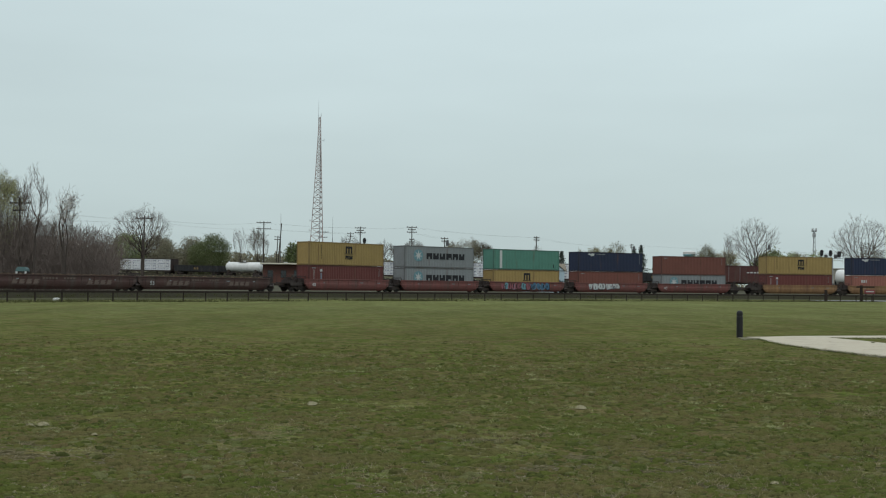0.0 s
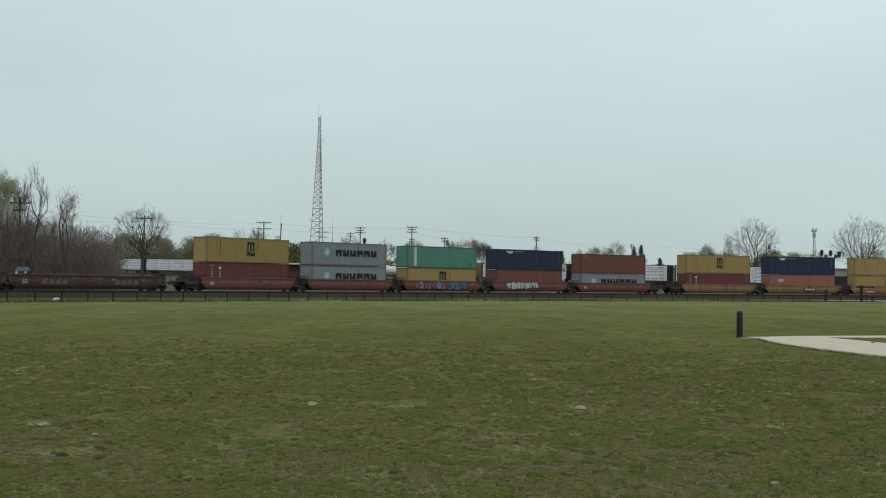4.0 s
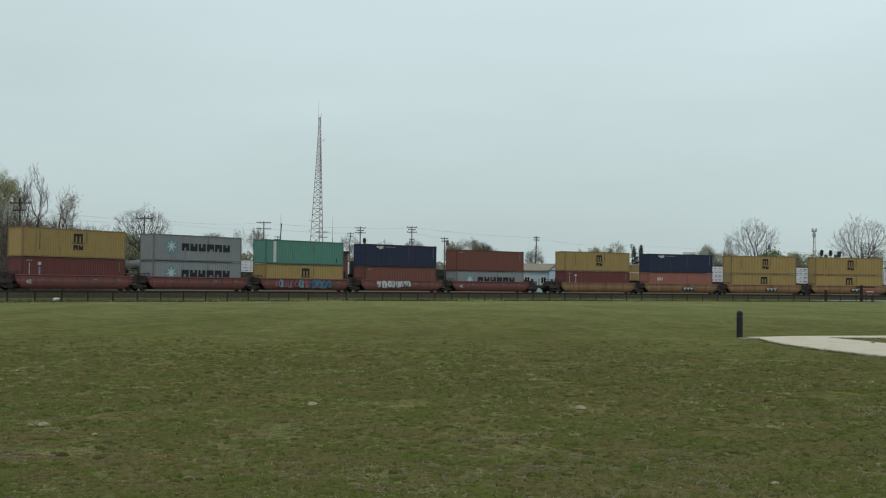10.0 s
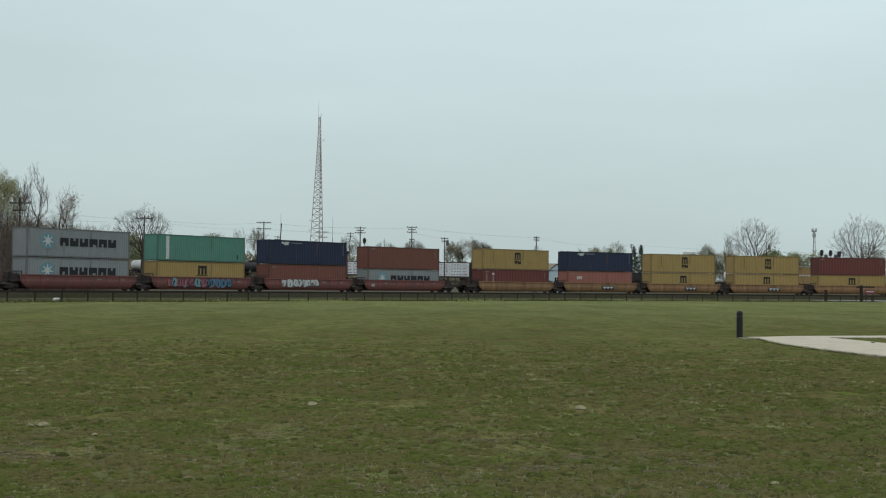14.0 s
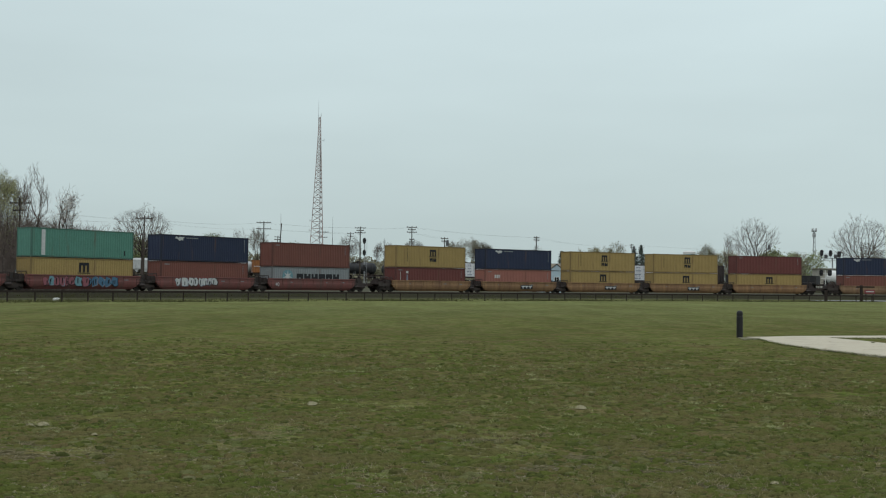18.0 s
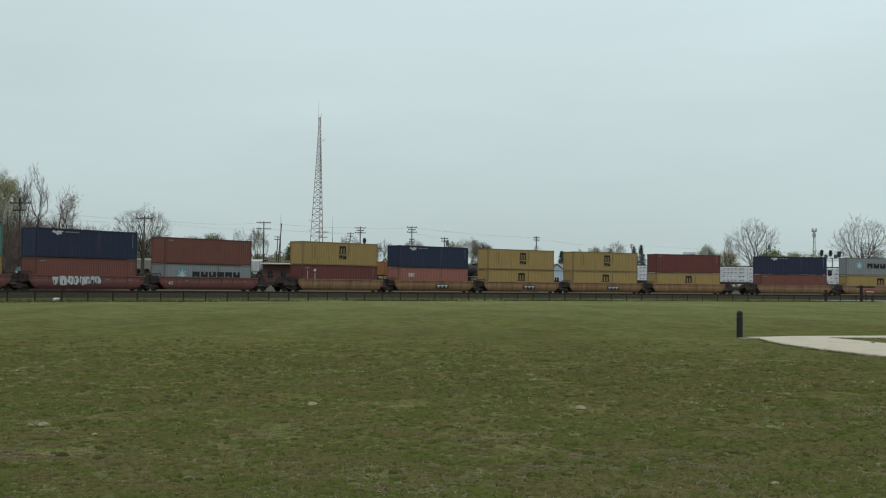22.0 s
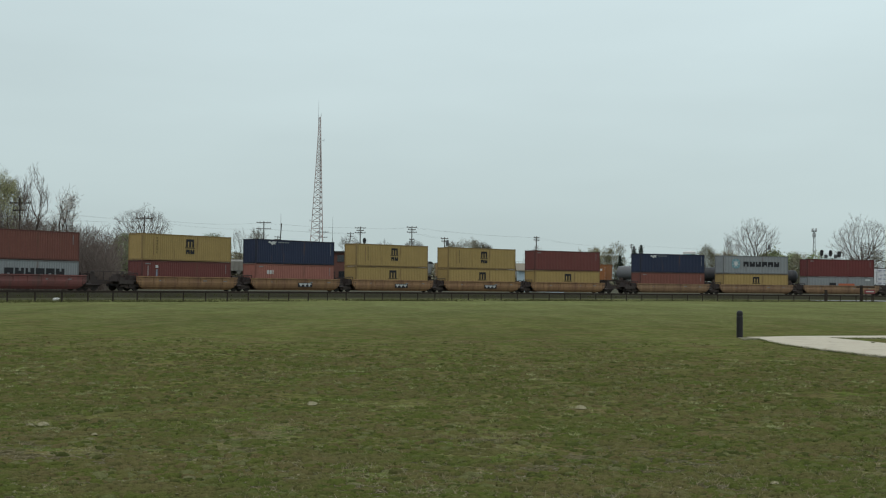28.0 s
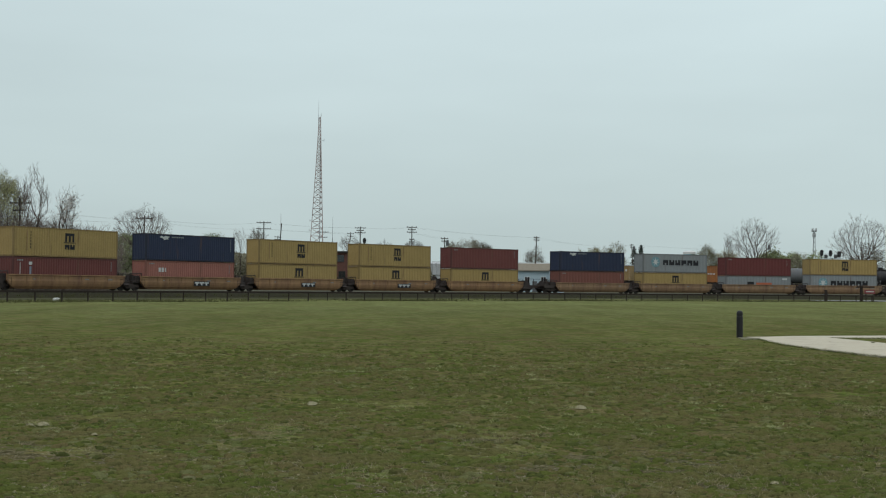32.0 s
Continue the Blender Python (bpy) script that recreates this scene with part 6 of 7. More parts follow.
    for xx, tilt in ((-0.8, 20), (0.8, -20)):
        bm = bmesh.new()
        prism(bm, [(-0.24, -0.5), (0.24, -0.5), (0.40, -0.2), (0.40, 0.4), (0.2, 0.6), (-0.2, 0.6), (-0.40, 0.4), (-0.40, -0.2)], -0.05, 0.05)
        hd = part("head", bm, P_BLACK, c, "black light backboard", at=pose(xx, -0.12, 4.98 - z, 0, 0, tilt))
        bm = bmesh.new()
        tube(bm, (0, -0.05, 0.05), (0, -0.40, 0.10), 0.17, 0.19, 10)
        part("hood", bm, P_BLACK, hd)
    bm = bmesh.new()
    box(bm, -0.45, 0.45, -0.4, 0.3, -0.2, 2.6 - z)
    part("gate_machine", bm, P_TANKGREY, c, "grey gate machine case")


def window_in(parent, x, z, w, h, y, frame_mat):
    bm = bmesh.new()
    for x0, x1, z0, z1 in ((-w / 2 - 0.08, w / 2 + 0.08, h / 2, h / 2 + 0.09), (-w / 2 - 0.08, w / 2 + 0.08, -h / 2 - 0.09, -h / 2), (-w / 2 - 0.08, -w / 2, -h / 2, h / 2), (w / 2, w / 2 + 0.08, -h / 2, h / 2)):
        box(bm, x0, x1, -0.05, 0.06, z0, z1)
    box(bm, -0.025, 0.025, -0.03, 0.03, -h / 2, h / 2)
    wdw = part("window", bm, frame_mat, parent, at=pose(x, y, z))
    bm = bmesh.new()
    box(bm, -w / 2, w / 2, -0.012, 0.012, -h / 2, h / 2)
    part("pane", bm, DARKGLASS, wdw)


def build_depot():
    x, y = -37.0, 235.0
    z = ground_z(-30, 235)
    d = thing("depot_building", "long brown brick railway building with a taller end and chimney", "building", at=pose(x, y, z, 0, 0, 4))
    lo, hi = 6.4 - z, 9.0 - z
    bm = bmesh.new()
    box(bm, 0, 9.8, 0, 7, -0.5, lo - 0.25)
    part("low_wing", bm, BRICK, d)
    bm = bmesh.new()
    box(bm, 9.8, 17.3, -0.4, 7.5, -0.5, hi - 0.3)
    part("tall_wing", bm, BRICK, d)
    bm = bmesh.new()
    box(bm, -0.5, 9.79, -1.3, 7.4, lo - 0.24, lo)
    part("flat_roof", bm, ROOFTAR, d)
    bm = bmesh.new()
    box(bm, -0.52, 9.78, -1.36, -1.3, lo - 0.26, lo + 0.04)
    part("fascia", bm, TRIMTAN, d)
    bm = bmesh.new()
    box(bm, 9.5, 17.65, -0.9, 8.0, hi - 0.29, hi)
    part("upper_roof", bm, ROOFTAR, d)
    bm = bmesh.new()
    box(bm, 12.9, 13.7, 1.5, 2.3, hi, hi + 0.95)
    box(bm, 12.8, 13.8, 1.4, 2.4, hi + 0.95, hi + 1.1)
    part("chimney", bm, BRICK, d)
    for xx in (1.5, 4.2, 6.9):
        window_in(d, xx, 1.9, 1.0, 1.4, -0.06, STEEL)
    for xx, zz in ((11.2, 1.9), (14.0, 1.9), (16.2, 1.9), (11.6, hi - 1.6), (15.9, hi - 1.5)):
        window_in(d, xx, zz, 1.3, 1.3, -0.46, STEEL)
    bm = bmesh.new()
    box(bm, 9.0, 12.4, -2.4, -0.4, lo - 0.7, lo - 0.5)
    tube(bm, (9.2, -2.2, -0.3), (9.2, -2.2, lo - 0.7), 0.07, n=6)
    tube(bm, (12.2, -2.2, -0.3), (12.2, -2.2, lo - 0.7), 0.07, n=6)
    part("canopy", bm, STEEL, d)


def build_beige_hall():
    x, y = 100.6, 304.0
    z = ground_z(104, 304)
    h = 7.7 - z
    b = thing("beige_hall", "low pale beige flat-roofed hall beyond the railway", "building", at=pose(x, y, z))
    W, D = 8.6, 7.0
    bm = bmesh.new()
    box(bm, 0, W, 0, D, -0.5, h - 0.25)
    part("wall", bm, BEIGEWALL, b)
    for k in range(5):
        bm = bmesh.new()
        xx = 0.4 + k * (W - 0.8) / 4
        box(bm, xx - 0.12, xx + 0.12, -0.10, -0.003, -0.3, h - 0.26)
        part("pilaster", bm, BEIGEWALL, b)
    bm = bmesh.new()
    box(bm, -0.25, W + 0.25, -0.3, D + 0.3, h - 0.25, h)
    part("roof", bm, ROOFTAN, b)
    for k in range(3):
        window_in(b, 1.4 + k * 2.9, h * 0.45, 1.2, 1.3, -0.06, STEEL)


def build_blue_house():
    x, y = 14.0, 211.0
    z = ground_z(17, 211)
    h = 5.0 - z
    b = thing("blue_shed", "pale blue clapboard railway shed with tan roof and dark windows", "building", at=pose(x, y, z))
    W = 8.4
    bm = bmesh.new()
    box(bm, 0, W, 0, 5.0, -0.5, h)
    n = int(h / 0.22)
    for k in range(n):
        box(bm, -0.02, W + 0.02, -0.025, 0.0, k * 0.22, k * 0.22 + 0.19)
    part("wall", bm, SIDING, b)
    bm = bmesh.new()
    a = [(-0.45, -0.5, h - 0.02), (W + 0.45, -0.5, h - 0.02), (W + 0.45, 2.5, h + 1.3), (-0.45, 2.5, h + 1.3), (-0.45, 5.5, h - 0.02), (W + 0.45, 5.5, h - 0.02)]
    top = [bm.verts.new(c) for c in a]
    low = [bm.verts.new((c[0], c[1], c[2] - 0.14)) for c in a]
    for q in ((0, 1, 2, 3), (3, 2, 5, 4)):
        bm.faces.new([top[i] for i in q])
        bm.faces.new([low[i] for i in q[::-1]])
    for i, j in ((0, 1), (1, 2), (2, 5), (5, 4), (4, 3), (3, 0)):
        bm.faces.new((top[i], low[i], low[j], top[j]))
    part("roof", bm, ROOFTAN, b)
    bm = bmesh.new()
    for sx in (0.0, W):
        v = [bm.verts.new(c) for c in ((sx, 0, h - 0.05), (sx, 5, h - 0.05), (sx, 2.5, h + 1.15))]
        bm.faces.new(v)
    part("gable", bm, SIDING, b)
    bm = bmesh.new()
    v = [bm.verts.new(c) for c in ((5.4, -0.7, h - 0.1), (W + 0.2, -0.7, h - 0.1), ((5.4 + W + 0.2) / 2, -0.7, h + 1.25), (5.4, 2.2, h + 0.2), (W + 0.2, 2.2, h + 0.2), ((5.4 + W + 0.2) / 2, 2.2, h + 1.25))]
    for q in ((0, 2, 5, 3), (1, 4, 5, 2)):
        bm.faces.new([v[i] for i in q])
    part("porch_roof", bm, ROOFTAN, b)
    bm = bmesh.new()
    prism(bm, [(5.6, 0.0), (W, 0.0), (W, h - 0.08), ((5.6 + W) / 2, h + 1.05), (5.6, h - 0.08)], -0.5, -0.03)
    part("porch", bm, SIDING, b)
    for xx in (1.6, 4.6):
        window_in(b, xx, h * 0.55, 0.85, 1.1, -0.07, P_WHITE)
    window_in(b, 7.0, h * 0.55, 0.8, 1.1, -0.55, P_WHITE)
    bm = bmesh.new()
    box(bm, 2.55, 3.4, -0.06, 0.0, 0.0, 2.05)
    d = part("door", bm, P_TANKGREY, b)
    bm = bmesh.new()
    tube(bm, (3.25, -0.12, 1.0), (3.25, -0.06, 1.0), 0.04, n=8)
    part("door_knob", bm, GALV, d)


def build_water_tower():
    x, y = 107.9, 500.0
    z = ground_z(x, y)
    w = thing("water_tower", "pale blue and white municipal water tower in the distance", "water tower", at=Matrix.Translation((x, y, z)))
    bm = bmesh.new()
    lathe(bm, [(1.0, 15.6 - z), (2.2, 16.3 - z), (2.75, 16.9 - z), (2.75, 17.3 - z)], 20)
    part("bowl", bm, TANKBLUE, w)
    bm = bmesh.new()
    lathe(bm, [(2.76, 17.3 - z), (2.76, 18.2 - z), (2.2, 18.7 - z), (0.6, 18.9 - z)], 20)
    part("lid", bm, P_WHITE, w)
    bm = bmesh.new()
    lathe(bm, [(1.2, -0.3), (0.8, 3.0), (0.8, 15.7 - z)], 14)
    part("stem", bm, TANKBLUE, w)


def build_far_mast():
    x, y = 136.6, 420.0
    z = ground_z(x, y)
    m = thing("cell_tower", "slim distant cell tower with antenna platforms", "mast", at=Matrix.Translation((x, y, z)))
    h = 24.0 - z
    bm = bmesh.new()
    for k in range(3):
        a = k * 2.094
        tube(bm, (1.15 * math.cos(a), 1.15 * math.sin(a), -0.3), (0.25 * math.cos(a), 0.25 * math.sin(a), h), 0.09, n=5)
        b = a + 2.094
        for i in range(14):
            f0, f1 = i / 14, (i + 1) / 14
            r0, r1 = 1.15 - 0.9 * f0, 1.15 - 0.9 * f1
            tube(bm, (r0 * math.cos(a), r0 * math.sin(a), f0 * h), (r1 * math.cos(b), r1 * math.sin(b), f1 * h), 0.045, n=4)
    part("shaft", bm, GALV, m)
    for zz, w in ((h - 0.2, 0.85), (h - 2.0, 0.5)):
        bm = bmesh.new()
        box(bm, -w, w, -w, w, zz - 0.08, zz + 0.08)
        part("platform", bm, GALV, m)
        for k in range(4):
            a = 0.785 + k * 1.571
            bm = bmesh.new()
            box(bm, -0.15, 0.15, -0.1, 0.1, -0.4, 0.9)
            part("panel_antenna", bm, P_SILVER, m, at=pose(w * math.cos(a), w * math.sin(a), zz))


def build_poles():
    utility_pole(-55.7, 150, 13.0, ((0.75, 1.3), (1.7, 0.9)), 0.15)
    utility_pole(-52.4, 200, 13.9, ((0.6, 1.5),), 0.16)
    utility_pole(-39.3, 250, 15.8, ((0.25, 1.6), (1.6, 1.6)), 0.17)
    utility_pole(-35.6, 245, 15.2, (), 0.17, 4, label="leaning bare wooden pole with a whip aerial")
    utility_pole(-39.6, 270, 13.6, ((0.3, 0.8), (0.9, 0.8)), 0.15, 3)
    utility_pole(-30.6, 290, 15.8, ((0.3, 1.5), (1.6, 1.2)), 0.16)
    utility_pole(-25.0, 300, 16.0, ((0.35, 0.9), (1.0, 0.9)), 0.16, 3)
    utility_pole(-17.8, 245, 14.6, ((0.3, 1.15), (0.85, 0.8), (1.35, 1.15)), 0.17)
    utility_pole(-6.3, 230, 13.9, ((0.15, 1.05), (0.65, 0.8), (1.15, 1.0), (2.6, 0.5), (3.1, 0.5)), 0.15)
    utility_pole(0.3, 225, 11.6, ((0.3, 0.75), (0.8, 0.65)), 0.13, transformer=True)
    utility_pole(18.9, 235, 12.4, ((0.3, 0.6), (0.8, 0.6)), 0.15, 2)
    utility_pole(50.2, 300, 13.6, ((0.3, 0.5), (0.9, 0.5)), 0.15, -3, transformer=True)
    utility_pole(-11.1, 215, 10.8, (), 0.07, label="thin bare service pole")
    utility_pole(68.0, 240, 11.9, (), 0.1, transformer=True, label="service pole with a small can at the top")
    for x, y, base, tip in ((-25.2, 260.0, 12.9, 17.5), (-34.8, 244.5, 14.8, 17.2)):
        z = ground_z(x, y)
        m = thing("whip_mast", "thin grey whip aerial mast", "mast", at=Matrix.Translation((x, y, z)))
        bm = bmesh.new()
        tube(bm, (0, 0, -0.3), (0, 0, base - z), 0.075, 0.06, 6)
        part("shaft", bm, P_TANKGREY, m)
        bm = bmesh.new()
        tube(bm, (0, 0, base - z), (0, 0, tip - z), 0.04, 0.02, 5)
        part("whip", bm, P_TANKGREY, m)
    # slack wires from pole to pole
    runs = [((-55.7, 150, 11.9), (-52.4, 200, 13.3)), ((-52.4, 200, 13.3), (-39.3, 250, 15.5)), ((-52.4, 200, 13.0), (-39.3, 250, 14.2)),
            ((-39.3, 250, 15.5), (-17.8, 245, 14.3)), ((-39.3, 250, 14.2), (-17.8, 245, 13.2)), ((-17.8, 245, 14.3), (-6.3, 230, 13.7)),
            ((-6.3, 230, 13.7), (18.9, 235, 12.1)), ((18.9, 235, 12.1), (50.2, 300, 13.3)), ((50.2, 300, 13.3), (140, 330, 13.5)),
            ((-30.6, 290, 15.4), (-25.0, 300, 15.6)), ((-90, 60, 13.0), (-55.7, 150, 11.9)), ((-55.7, 150, 10.9), (-52.4, 200, 12.9)), ((-6.3, 230, 12.7), (0.3, 225, 11.3))]
    for (ax, ay, az), (bx, by, bz) in runs:
        for off in (-0.6, 0.6):
            bm = bmesh.new()
            pts = []
            L = math.hypot(bx - ax, by - ay)
            for i in range(13):
                f = i / 12
                pts.append(Vector((ax + (bx - ax) * f + off, ay + (by - ay) * f - 0.15, az + (bz - az) * f - 4 * f * (1 - f) * L * 0.012)))
            rings = [[bm.verts.new(p + Vector(v) * 0.008) for v in ((1, 0, -0.6), (-1, 0, -0.6), (0, 0, 1))] for p in pts]
            for a, b in zip(rings[:-1], rings[1:]):
                for i in range(3):
                    bm.faces.new((a[i], a[(i + 1) % 3], b[(i + 1) % 3], b[i]))
            tagged(part("overhead_wire", bm, P_TANKGREY), "thin slack overhead wire between poles", "wire", "overhead wires")


def build_small_things():
    # bollard on the lawn at the path's end
    x, y = 9.76, 37.55
    z = ground_z(x, y)
    b = thing("bollard", "short black steel bollard with a domed ribbed cap", "bollard", at=Matrix.Translation((x, y, z)))
    bm = bmesh.new()
    lathe(bm, [(0.104, -0.2), (0.104, 0.70), (0.097, 0.715)], 24)
    part("shaft", bm, BOLLARD, b, smooth=False)
    bm = bmesh.new()
    lathe(bm, [(0.086, 0.71), (0.086, 0.735), (0.104, 0.745), (0.104, 0.80), (0.096, 0.85), (0.07, 0.885), (0.03, 0.90)], 24)
    part("cap", bm, BOLLARD, b)
    # gate by the forecourt
    for x, y, top in ((53.0, 158.0, 1.75), (58.1, 158.6, 2.45)):
        z = ground_z(x, y)
        g = thing("gate_post", "stout dark timber gate post in the fence line", "post", at=Matrix.Translation((x, y, z)))
        bm = bmesh.new()
        box(bm, -0.16, 0.16, -0.16, 0.16, -0.3, top - z)
        bmesh.ops.bevel(bm, geom=[e for e in bm.edges if all(v.co.z > 1 for v in e.verts)], offset=0.04, segments=1, affect="EDGES")
        part("post", bm, FENCEWOOD, g)
        if top > 2:
            bm = bmesh.new()
            box(bm, -0.75, 1.75, -0.26, -0.17, top - z - 0.34, top - z - 0.14)
            part("crossbar", bm, FENCEWOOD, g)
    x, y = 59.5, 159.2
    z = ground_z(x, y)
    s = thing("warning_sign", "small red and white sign board on posts", "sign", at=Matrix.Translation((x, y, z)))
    bm = bmesh.new()
    box(bm, -0.72, 0.72, -0.03, 0.03, 1.28 - z, 1.84 - z)
    board = part("board", bm, SIGNRED, s)
    bm = bmesh.new()
    box(bm, -0.55, 0.55, -0.036, -0.028, 1.50 - z, 1.64 - z)
    part("bars", bm, P_PALE, board)
    bm = bmesh.new()
    for xx in (-0.5, 0.5):
        box(bm, xx - 0.05, xx + 0.05, 0.032, 0.12, -0.3, 1.84 - z)
    part("frame", bm, FENCEWOOD, s)
    # teal cabin roof beyond the line
    x, y = -53.7, 146.0
    z = ground_z(x, y)
    c = thing("portable_cabin", "small teal and white cabin beyond the railway", "cabin", at=Matrix.Translation((x, y, z)))
    bm = bmesh.new()
    box(bm, -0.62, 0.62, -0.5, 0.5, -0.2, 3.24 - z)
    part("body", bm, P_GRIMED, c)
    for sx in (-1, 1):
        bm = bmesh.new()
        box(bm, sx * 0.58 - 0.12, sx * 0.58 + 0.12, -0.56, -0.5, 2.88 - z, 3.22 - z)
        part("vent_panel", bm, P_WHITE, c, "white vent panel")
    bm = bmesh.new()
    prism(bm, [(-0.72, 3.24 - z), (0.72, 3.24 - z), (0.66, 3.5 - z), (0.42, 3.78 - z), (-0.42, 3.78 - z), (-0.66, 3.5 - z)], -0.6, 0.6)
    part("roof", bm, TEALROOF, c)
    bm = bmesh.new()
    box(bm, -0.4, 0.4, -0.54, -0.5, 0.1, 2.5 - z)
    part("door", bm, P_GRIMED, c)
    # scrap of white by the fence
    x, y = -34.5, 102.0
    bm = bmesh.new()
    prism(bm, [(-0.25, 0), (0.28, 0), (0.3, 0.16), (0.12, 0.24), (0.02, 0.14), (-0.1, 0.22), (-0.24, 0.12)], -0.15, 0.15)
    tagged(part("litter", bm, P_WHITE, at=pose(x, y, ground_z(x, y))), "crumpled white scrap lying by the fence", "litter")


def build_grass():
    """Blades and tufts on the near lawn, thinning out with distance."""
    rng = random.Random(3)
    for name, mat, n, hmax, spread, each, label in (("grass", BLADE_GREEN, 4200, 0.034, 0.060, 12, "short green spring grass on the lawn"),
                                                    ("dry_grass", BLADE_STRAW, 4600, 0.044, 0.055, 9, "dead straw-coloured grass on the lawn"),
                                                    ("pale_tussocks", BLADE_PALE, 320, 0.042, 0.046, 46, "pale low tussocks of grass on the lawn")):
        verts, faces = [], []
        k = 0
        while k < n:
            cy = 7.6 * (4.6 ** (rng.random() ** 1.2))
            cx = rng.uniform(-0.42, 0.42) * cy
            seed_z = {"grass": 4.0, "dry_grass": 9.0, "pale_tussocks": 15.0}[name]
            patch = noise.noise(Vector((cx * 0.5, cy * 0.5, seed_z))) + 0.6 * noise.noise(Vector((cx * 1.9, cy * 1.9, 2.0)))
            if patch < rng.uniform(-0.1, 0.35) or (name == "pale_tussocks" and not 12.0 < cy < 26.0):
                continue
            if name == "pale_tussocks" and k < 5:
                cx, cy = ((-1.74, 15.10), (-4.51, 12.70), (1.74, 14.84), (0.95, 13.6), (-2.5, 13.1))[k]
            k += 1
            big = rng.uniform(0.5, 1.6) if name != "pale_tussocks" else (1.9 if k <= 5 else 0.4 + 1.8 * rng.random() ** 2.5)
            gz = 0.05 * noise.noise(Vector((cx * 0.07, cy * 0.07, 0))) * smooth01((math.hypot(cx, cy) - 5) / 12) - 0.006
            for _ in range(int(each * big)):
                ox, oy = rng.gauss(0, 1) * spread * big * 1.3, rng.gauss(0, 1) * spread * big * 0.8
                x, y = cx + ox, cy + oy
                h = hmax * rng.uniform(0.4, 1.2) * math.exp(-(ox * ox + oy * oy) / (2 * (spread * big * 1.2) ** 2)) + 0.006
                a = rng.uniform(0, 6.28)
                w = 0.0024 + 0.00016 * y
                flop = 2.0 if name == "pale_tussocks" else (1.3 if name == "dry_grass" else 0.7)
                lx, ly = ox * 0.5 + rng.uniform(-flop, flop) * h, oy * 0.5 + rng.uniform(-flop, flop) * h
                ca, sa = w * math.cos(a), w * math.sin(a)
                o = len(verts)
                verts += [(x - ca, y - sa, gz), (x + ca, y + sa, gz), (x + lx, y + ly, gz + h)]
                faces.append((o, o + 1, o + 2))
        tagged(new(name, raw_mesh(name, verts, faces, mat)), label, "grass", kind="stuff")
    # ragged turf along the footpath's edges
    verts, faces = [], []
    edge = ((9.36, 35.5), (9.95, 35.8), (9.80, 34.3), (9.72, 32.73), (9.82, 30.73), (10.04, 28.98), (10.42, 26.88), (10.94, 24.16), (12.0, 19.0))
    back = ((9.75, 37.5), (10.66, 37.9), (11.78, 38.65), (13.28, 39.2), (15.43, 39.79), (18.3, 40.4))
    fork = ((17.38, 38.38), (14.67, 37.83), (12.71, 37.5), (12.98, 35.66), (13.13, 33.86), (13.49, 29.8))
    for line in (edge, back, fork):
        for (xa, ya), (xb, yb) in zip(line[:-1], line[1:]):
            for _ in range(int(260 * math.hypot(xb - xa, yb - ya))):
                f = rng.random()
                x, y = xa + (xb - xa) * f, ya + (yb - ya) * f
                d = 0.06 * noise.noise(Vector((x * 2.2, y * 2.2, 3.0))) + rng.gauss(0, 0.03)
                x, y = x + d, y + 0.3 * d
                h, a, w = rng.uniform(0.035, 0.075), rng.uniform(0, 6.28), 0.006
                gz = ground_z(x, y) - 0.01
                lx, ly = rng.uniform(-1, 1) * h, rng.uniform(-1, 1) * h
                o = len(verts)
                verts += [(x - w * math.cos(a), y - w * math.sin(a), gz), (x + w * math.cos(a), y + w * math.sin(a), gz), (x + lx, y + ly, gz + h + 0.012)]
                faces.append((o, o + 1, o + 2))
    tagged(new("verge_grass", raw_mesh("verge_grass", verts, faces, BLADE_GREEN)), "ragged grass along the edges of the footpath", "grass", kind="stuff")
    # bleached clumps of dead grass
    for cx, cy, r in ((-1.69, 15.00, 0.062), (-4.37, 12.60, 0.055), (-4.50, 12.55, 0.036), (1.79, 14.74, 0.062), (2.66, 9.16, 0.028), (-3.58, 11.84, 0.026)):
        gz = 0.05 * noise.noise(Vector((cx * 0.07, cy * 0.07, 0))) * smooth01((math.hypot(cx, cy) - 5) / 12)
        bm = bmesh.new()
        rings = [[bm.verts.new((f * r * 1.15 * math.cos(i * 0.5712) * rng.uniform(0.8, 1.2), f * r * math.sin(i * 0.5712) * rng.uniform(0.8, 1.2), up * r * 0.6 * rng.uniform(0.8, 1.2) + 0.016)) for i in range(11)] for f, up in ((1.0, -0.1), (0.8, 0.42), (0.45, 0.8))]
        peak = bm.verts.new((0, 0, r * 0.56 + 0.016))
        for i in range(11):
            j = (i + 1) % 11
            for a, b in zip(rings[:-1], rings[1:]):
                bm.faces.new((a[i], a[j], b[j], b[i]))
            bm.faces.new((rings[2][i], rings[2][j], peak))
        for _ in range(60):
            a, q = rng.uniform(0, 6.28), r * rng.uniform(0.2, 1.1)
            p = Vector((q * math.cos(a), q * math.sin(a), 0.016 + r * 0.6 * (1 - q / r * 0.7)))
            e = p + Vector((rng.uniform(-1, 1), rng.uniform(-1, 1), rng.uniform(0.2, 0.8))) * r * 0.4
            bm.faces.new([bm.verts.new(c) for c in (p + Vector((0.003, 0, 0)), p - Vector((0.003, 0, 0)), e)])
        tagged(new("dead_grass_clump", mesh_of(bm, "dead_grass_clump", CLUMP)), "small bleached clump of dead grass on the lawn", "grass clump", "clumps on the lawn").matrix_world = Matrix.Translation((cx, cy, gz))
    # uneven turf: low tufts of moss, grass and thatch
    verts, faces = [], []
    k = 0
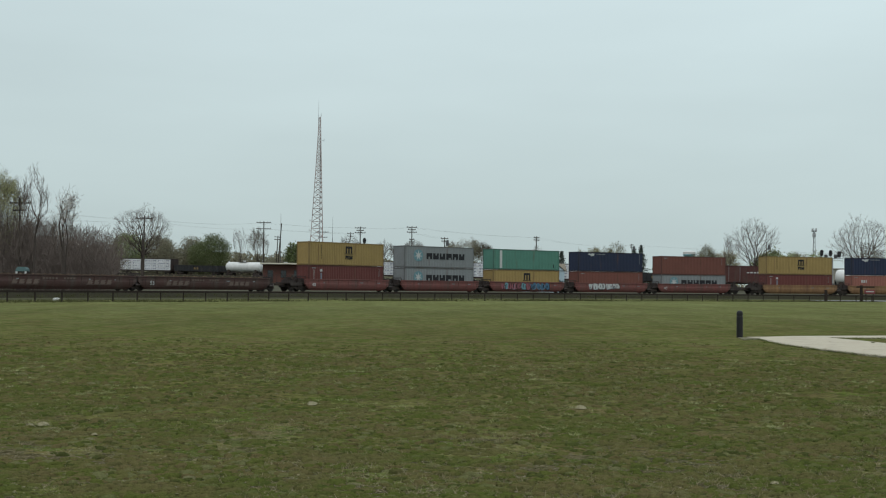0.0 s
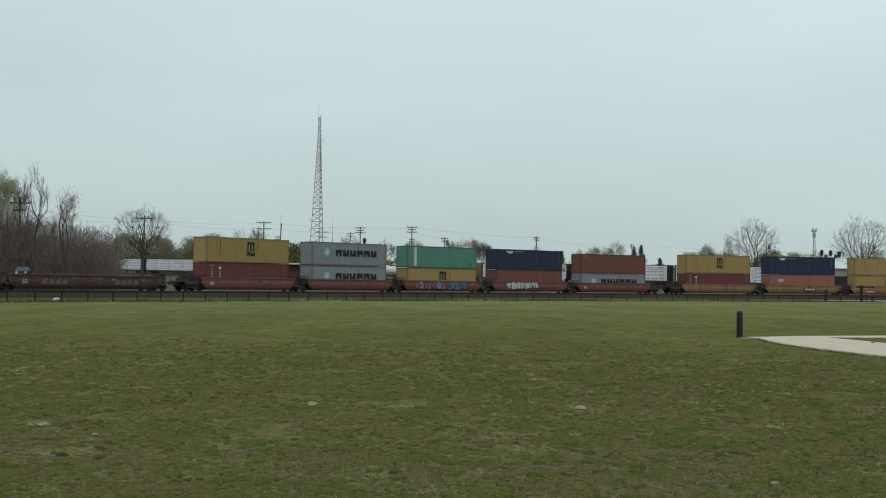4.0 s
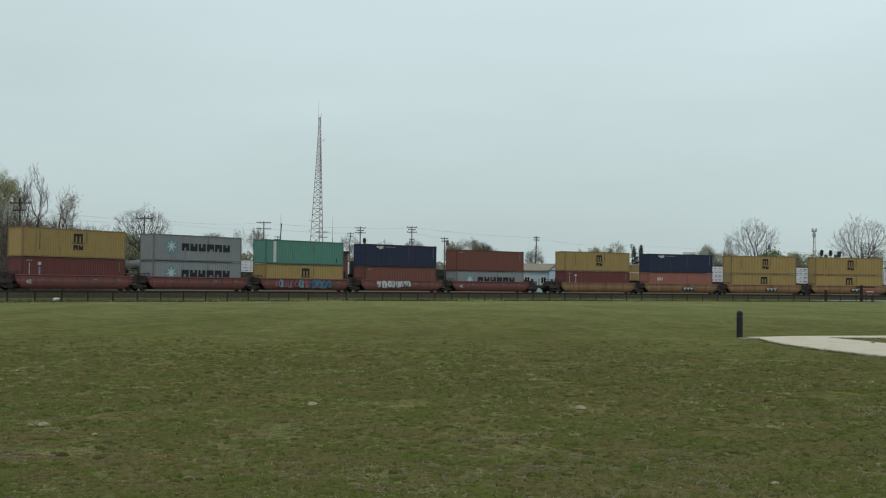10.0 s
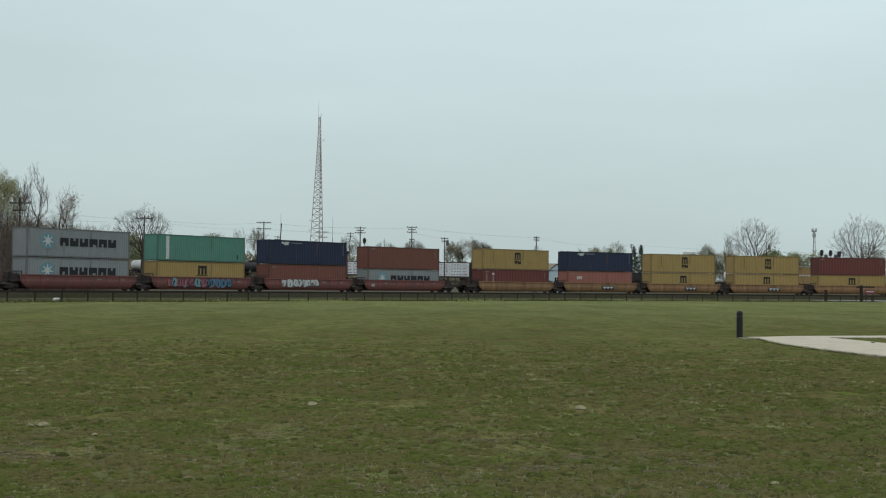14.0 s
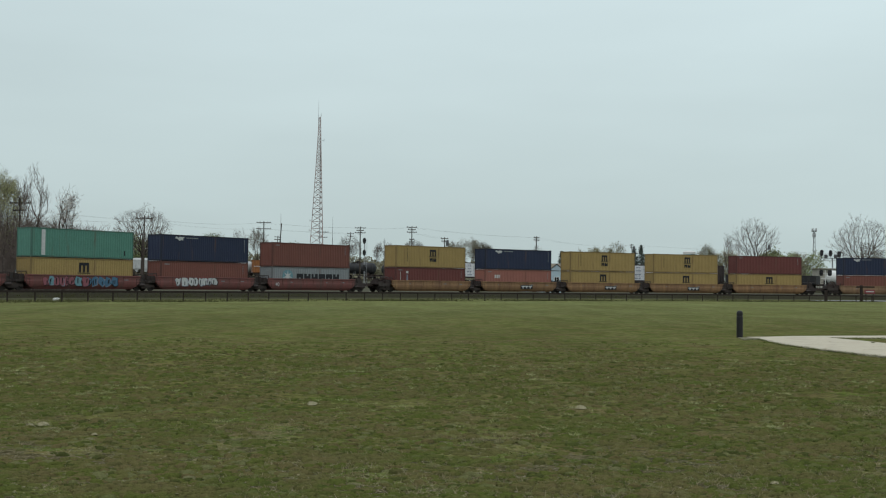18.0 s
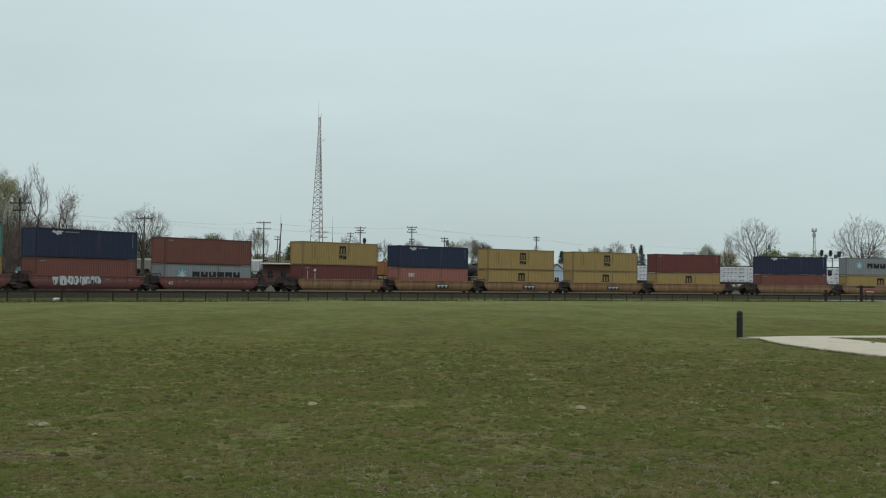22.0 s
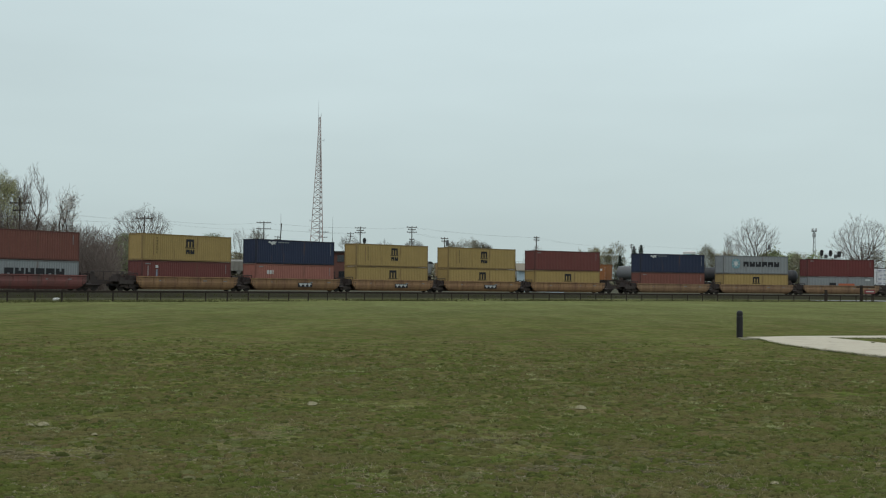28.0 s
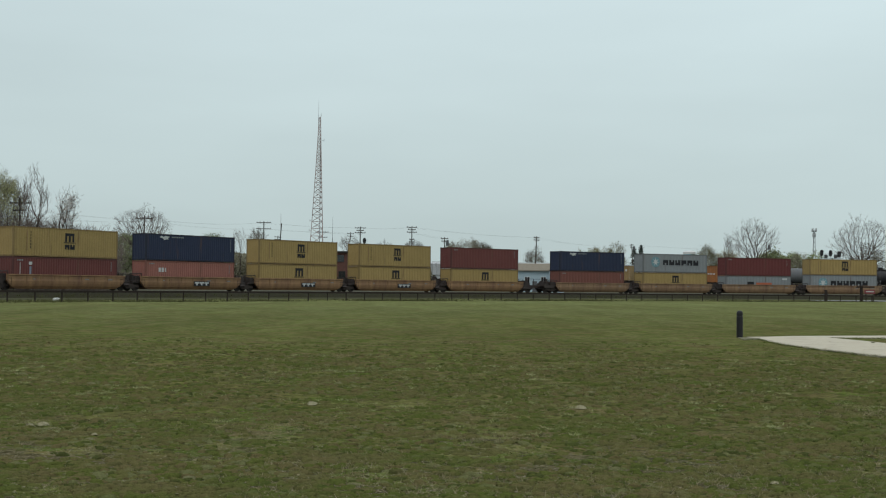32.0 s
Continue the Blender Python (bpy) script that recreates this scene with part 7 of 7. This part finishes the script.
    while k < 27000:
        cy = 7.5 * (4.9 ** rng.random())
        cx = rng.uniform(-0.42, 0.42) * cy
        lump = noise.noise(Vector((cx * 0.8, cy * 0.8, 21.0))) + 0.5 * noise.noise(Vector((cx * 2.6, cy * 2.6, 5.0)))
        if lump < rng.uniform(-0.5, 0.3) or rng.random() < smooth01((cy - 16) / 20):
            continue
        k += 1
        gz = 0.05 * noise.noise(Vector((cx * 0.07, cy * 0.07, 0))) * smooth01((math.hypot(cx, cy) - 5) / 12) - 0.008
        r = 0.013 + 0.040 * rng.random() ** 2.0 + 0.0008 * cy
        hh = (0.012 + 0.42 * r) * rng.uniform(0.6, 1.35)
        o = len(verts)
        for f, up in ((1.0, 0.0), (0.72, 0.7)):
            for i in range(7):
                a = 6.28318 * i / 7 + rng.uniform(-0.3, 0.3)
                q = r * f * rng.uniform(0.7, 1.3)
                verts.append((cx + 1.25 * q * math.cos(a), cy + q * math.sin(a), gz + hh * up * rng.uniform(0.7, 1.3)))
        verts.append((cx, cy, gz + hh))
        for i in range(7):
            j = (i + 1) % 7
            faces.append((o + i, o + j, o + 7 + j, o + 7 + i))
            faces.append((o + 7 + i, o + 7 + j, o + 14))
    me = raw_mesh("turf_tufts", verts, faces, TUFTS)
    me.polygons.foreach_set("use_smooth", [True] * len(me.polygons))
    tagged(new("turf_tufts", me), "low uneven tufts of moss and thatch in the lawn", "grass", kind="stuff")
    # rough grass left standing round the fence and on the strip behind it
    verts, faces = [], []
    for k in range(16000):
        q = rng.uniform(-92, 58)
        a, b = near_at(q - 0.5), near_at(q + 0.5)
        d = Vector((b[0] - a[0], b[1] - a[1], 0)).normalized()
        line = 24 + 0.09 * q
        off = line + rng.gauss(0.4, 1.1) if rng.random() < 0.55 else rng.uniform(9.0, line + 3.0)
        x, y = a[0] + d.y * off, a[1] - d.x * off
        if k % 5 == 0:
            off = rng.uniform(2.4, 4.2)
            x, y = a[0] + d.y * off, a[1] - d.x * off
        thick = noise.noise(Vector((x * 0.11, y * 0.11, 7.0)))
        if thick < rng.uniform(-0.5, 0.25):
            continue
        gz = ground_z(x, y) - 0.03 + (0.65 * min(max((3.6 - off) / 1.7, 0.0), 1.0) if off < 3.6 else 0.0)
        for _ in range(4):
            px, py, h, w = x + rng.gauss(0, 0.12), y + rng.gauss(0, 0.12), rng.uniform(0.07, 0.24) * (1 + 0.5 * thick), rng.uniform(0.012, 0.03)
            t = rng.uniform(0, 6.28)
            o = len(verts)
            verts += [(px - w * math.cos(t), py - w * math.sin(t), gz), (px + w * math.cos(t), py + w * math.sin(t), gz), (px + rng.uniform(-0.5, 0.5) * h, py + rng.uniform(-0.5, 0.5) * h, gz + h)]
            faces.append((o, o + 1, o + 2))
    tagged(new("fence_grass", raw_mesh("fence_grass", verts, faces, BLADE_ROUGH)), "rough dull grass standing along the fence line", "grass", kind="stuff")
    # pale leaves and crumbs scattered on the turf
    verts, faces = [], []
    for k in range(170):
        y = 8.0 * (3.6 ** rng.random())
        x = rng.uniform(-0.42, 0.42) * y
        z = ground_z(x, y) + 0.05 * noise.noise(Vector((x * 0.07, y * 0.07, 0))) * smooth01((math.hypot(x, y) - 5) / 12) + 0.012
        s, a = rng.uniform(0.008, 0.022), rng.uniform(0, 6.28)
        o = len(verts)
        for i in range(4):
            verts.append((x + s * math.cos(a + 1.57 * i) * (1 if i % 2 else 0.6), y + s * math.sin(a + 1.57 * i), z + rng.uniform(0, 0.015)))
        faces.append((o, o + 1, o + 2, o + 3))
    tagged(new("leaf_litter", raw_mesh("leaf_litter", verts, faces, BLADE_STRAW)), "small pale dead leaves scattered on the turf", "leaves", kind="stuff")


build_ground()
build_tracks()
build_yard()
build_paths()
build_near_train()
build_far_train()
build_depot()
build_blue_house()
build_beige_hall()
lattice_tower(-27.8, 255.0, 39.6, 43.4, 2.2)
build_signals()
build_poles()
build_water_tower()
build_far_mast()
build_trees()
build_brush()
build_far_woods()
build_small_things()
build_grass()
build_fence()


# ---- what moves ----
def motions():
    for ob, s6, half, lift in NEAR_RUN:
        walk(ob, [(float(t), on_track(near_at, s6 - NEAR_V * (t - 6.0), half, lift)) for t in range(33)])
    for ob, u, half, lift in FAR_RUN:
        walk(ob, [(float(t), on_track(far_at, u + FAR_V * t, half, lift)) for t in range(0, 33, 2)])
    step = 0.16
    for ob, dx in ROLLING:
        walk(ob, [(k * step, pose(dx, 0, WHEEL_R, 0, math.degrees(-NEAR_V * k * step / WHEEL_R), 0)) for k in range(201)])


motions()
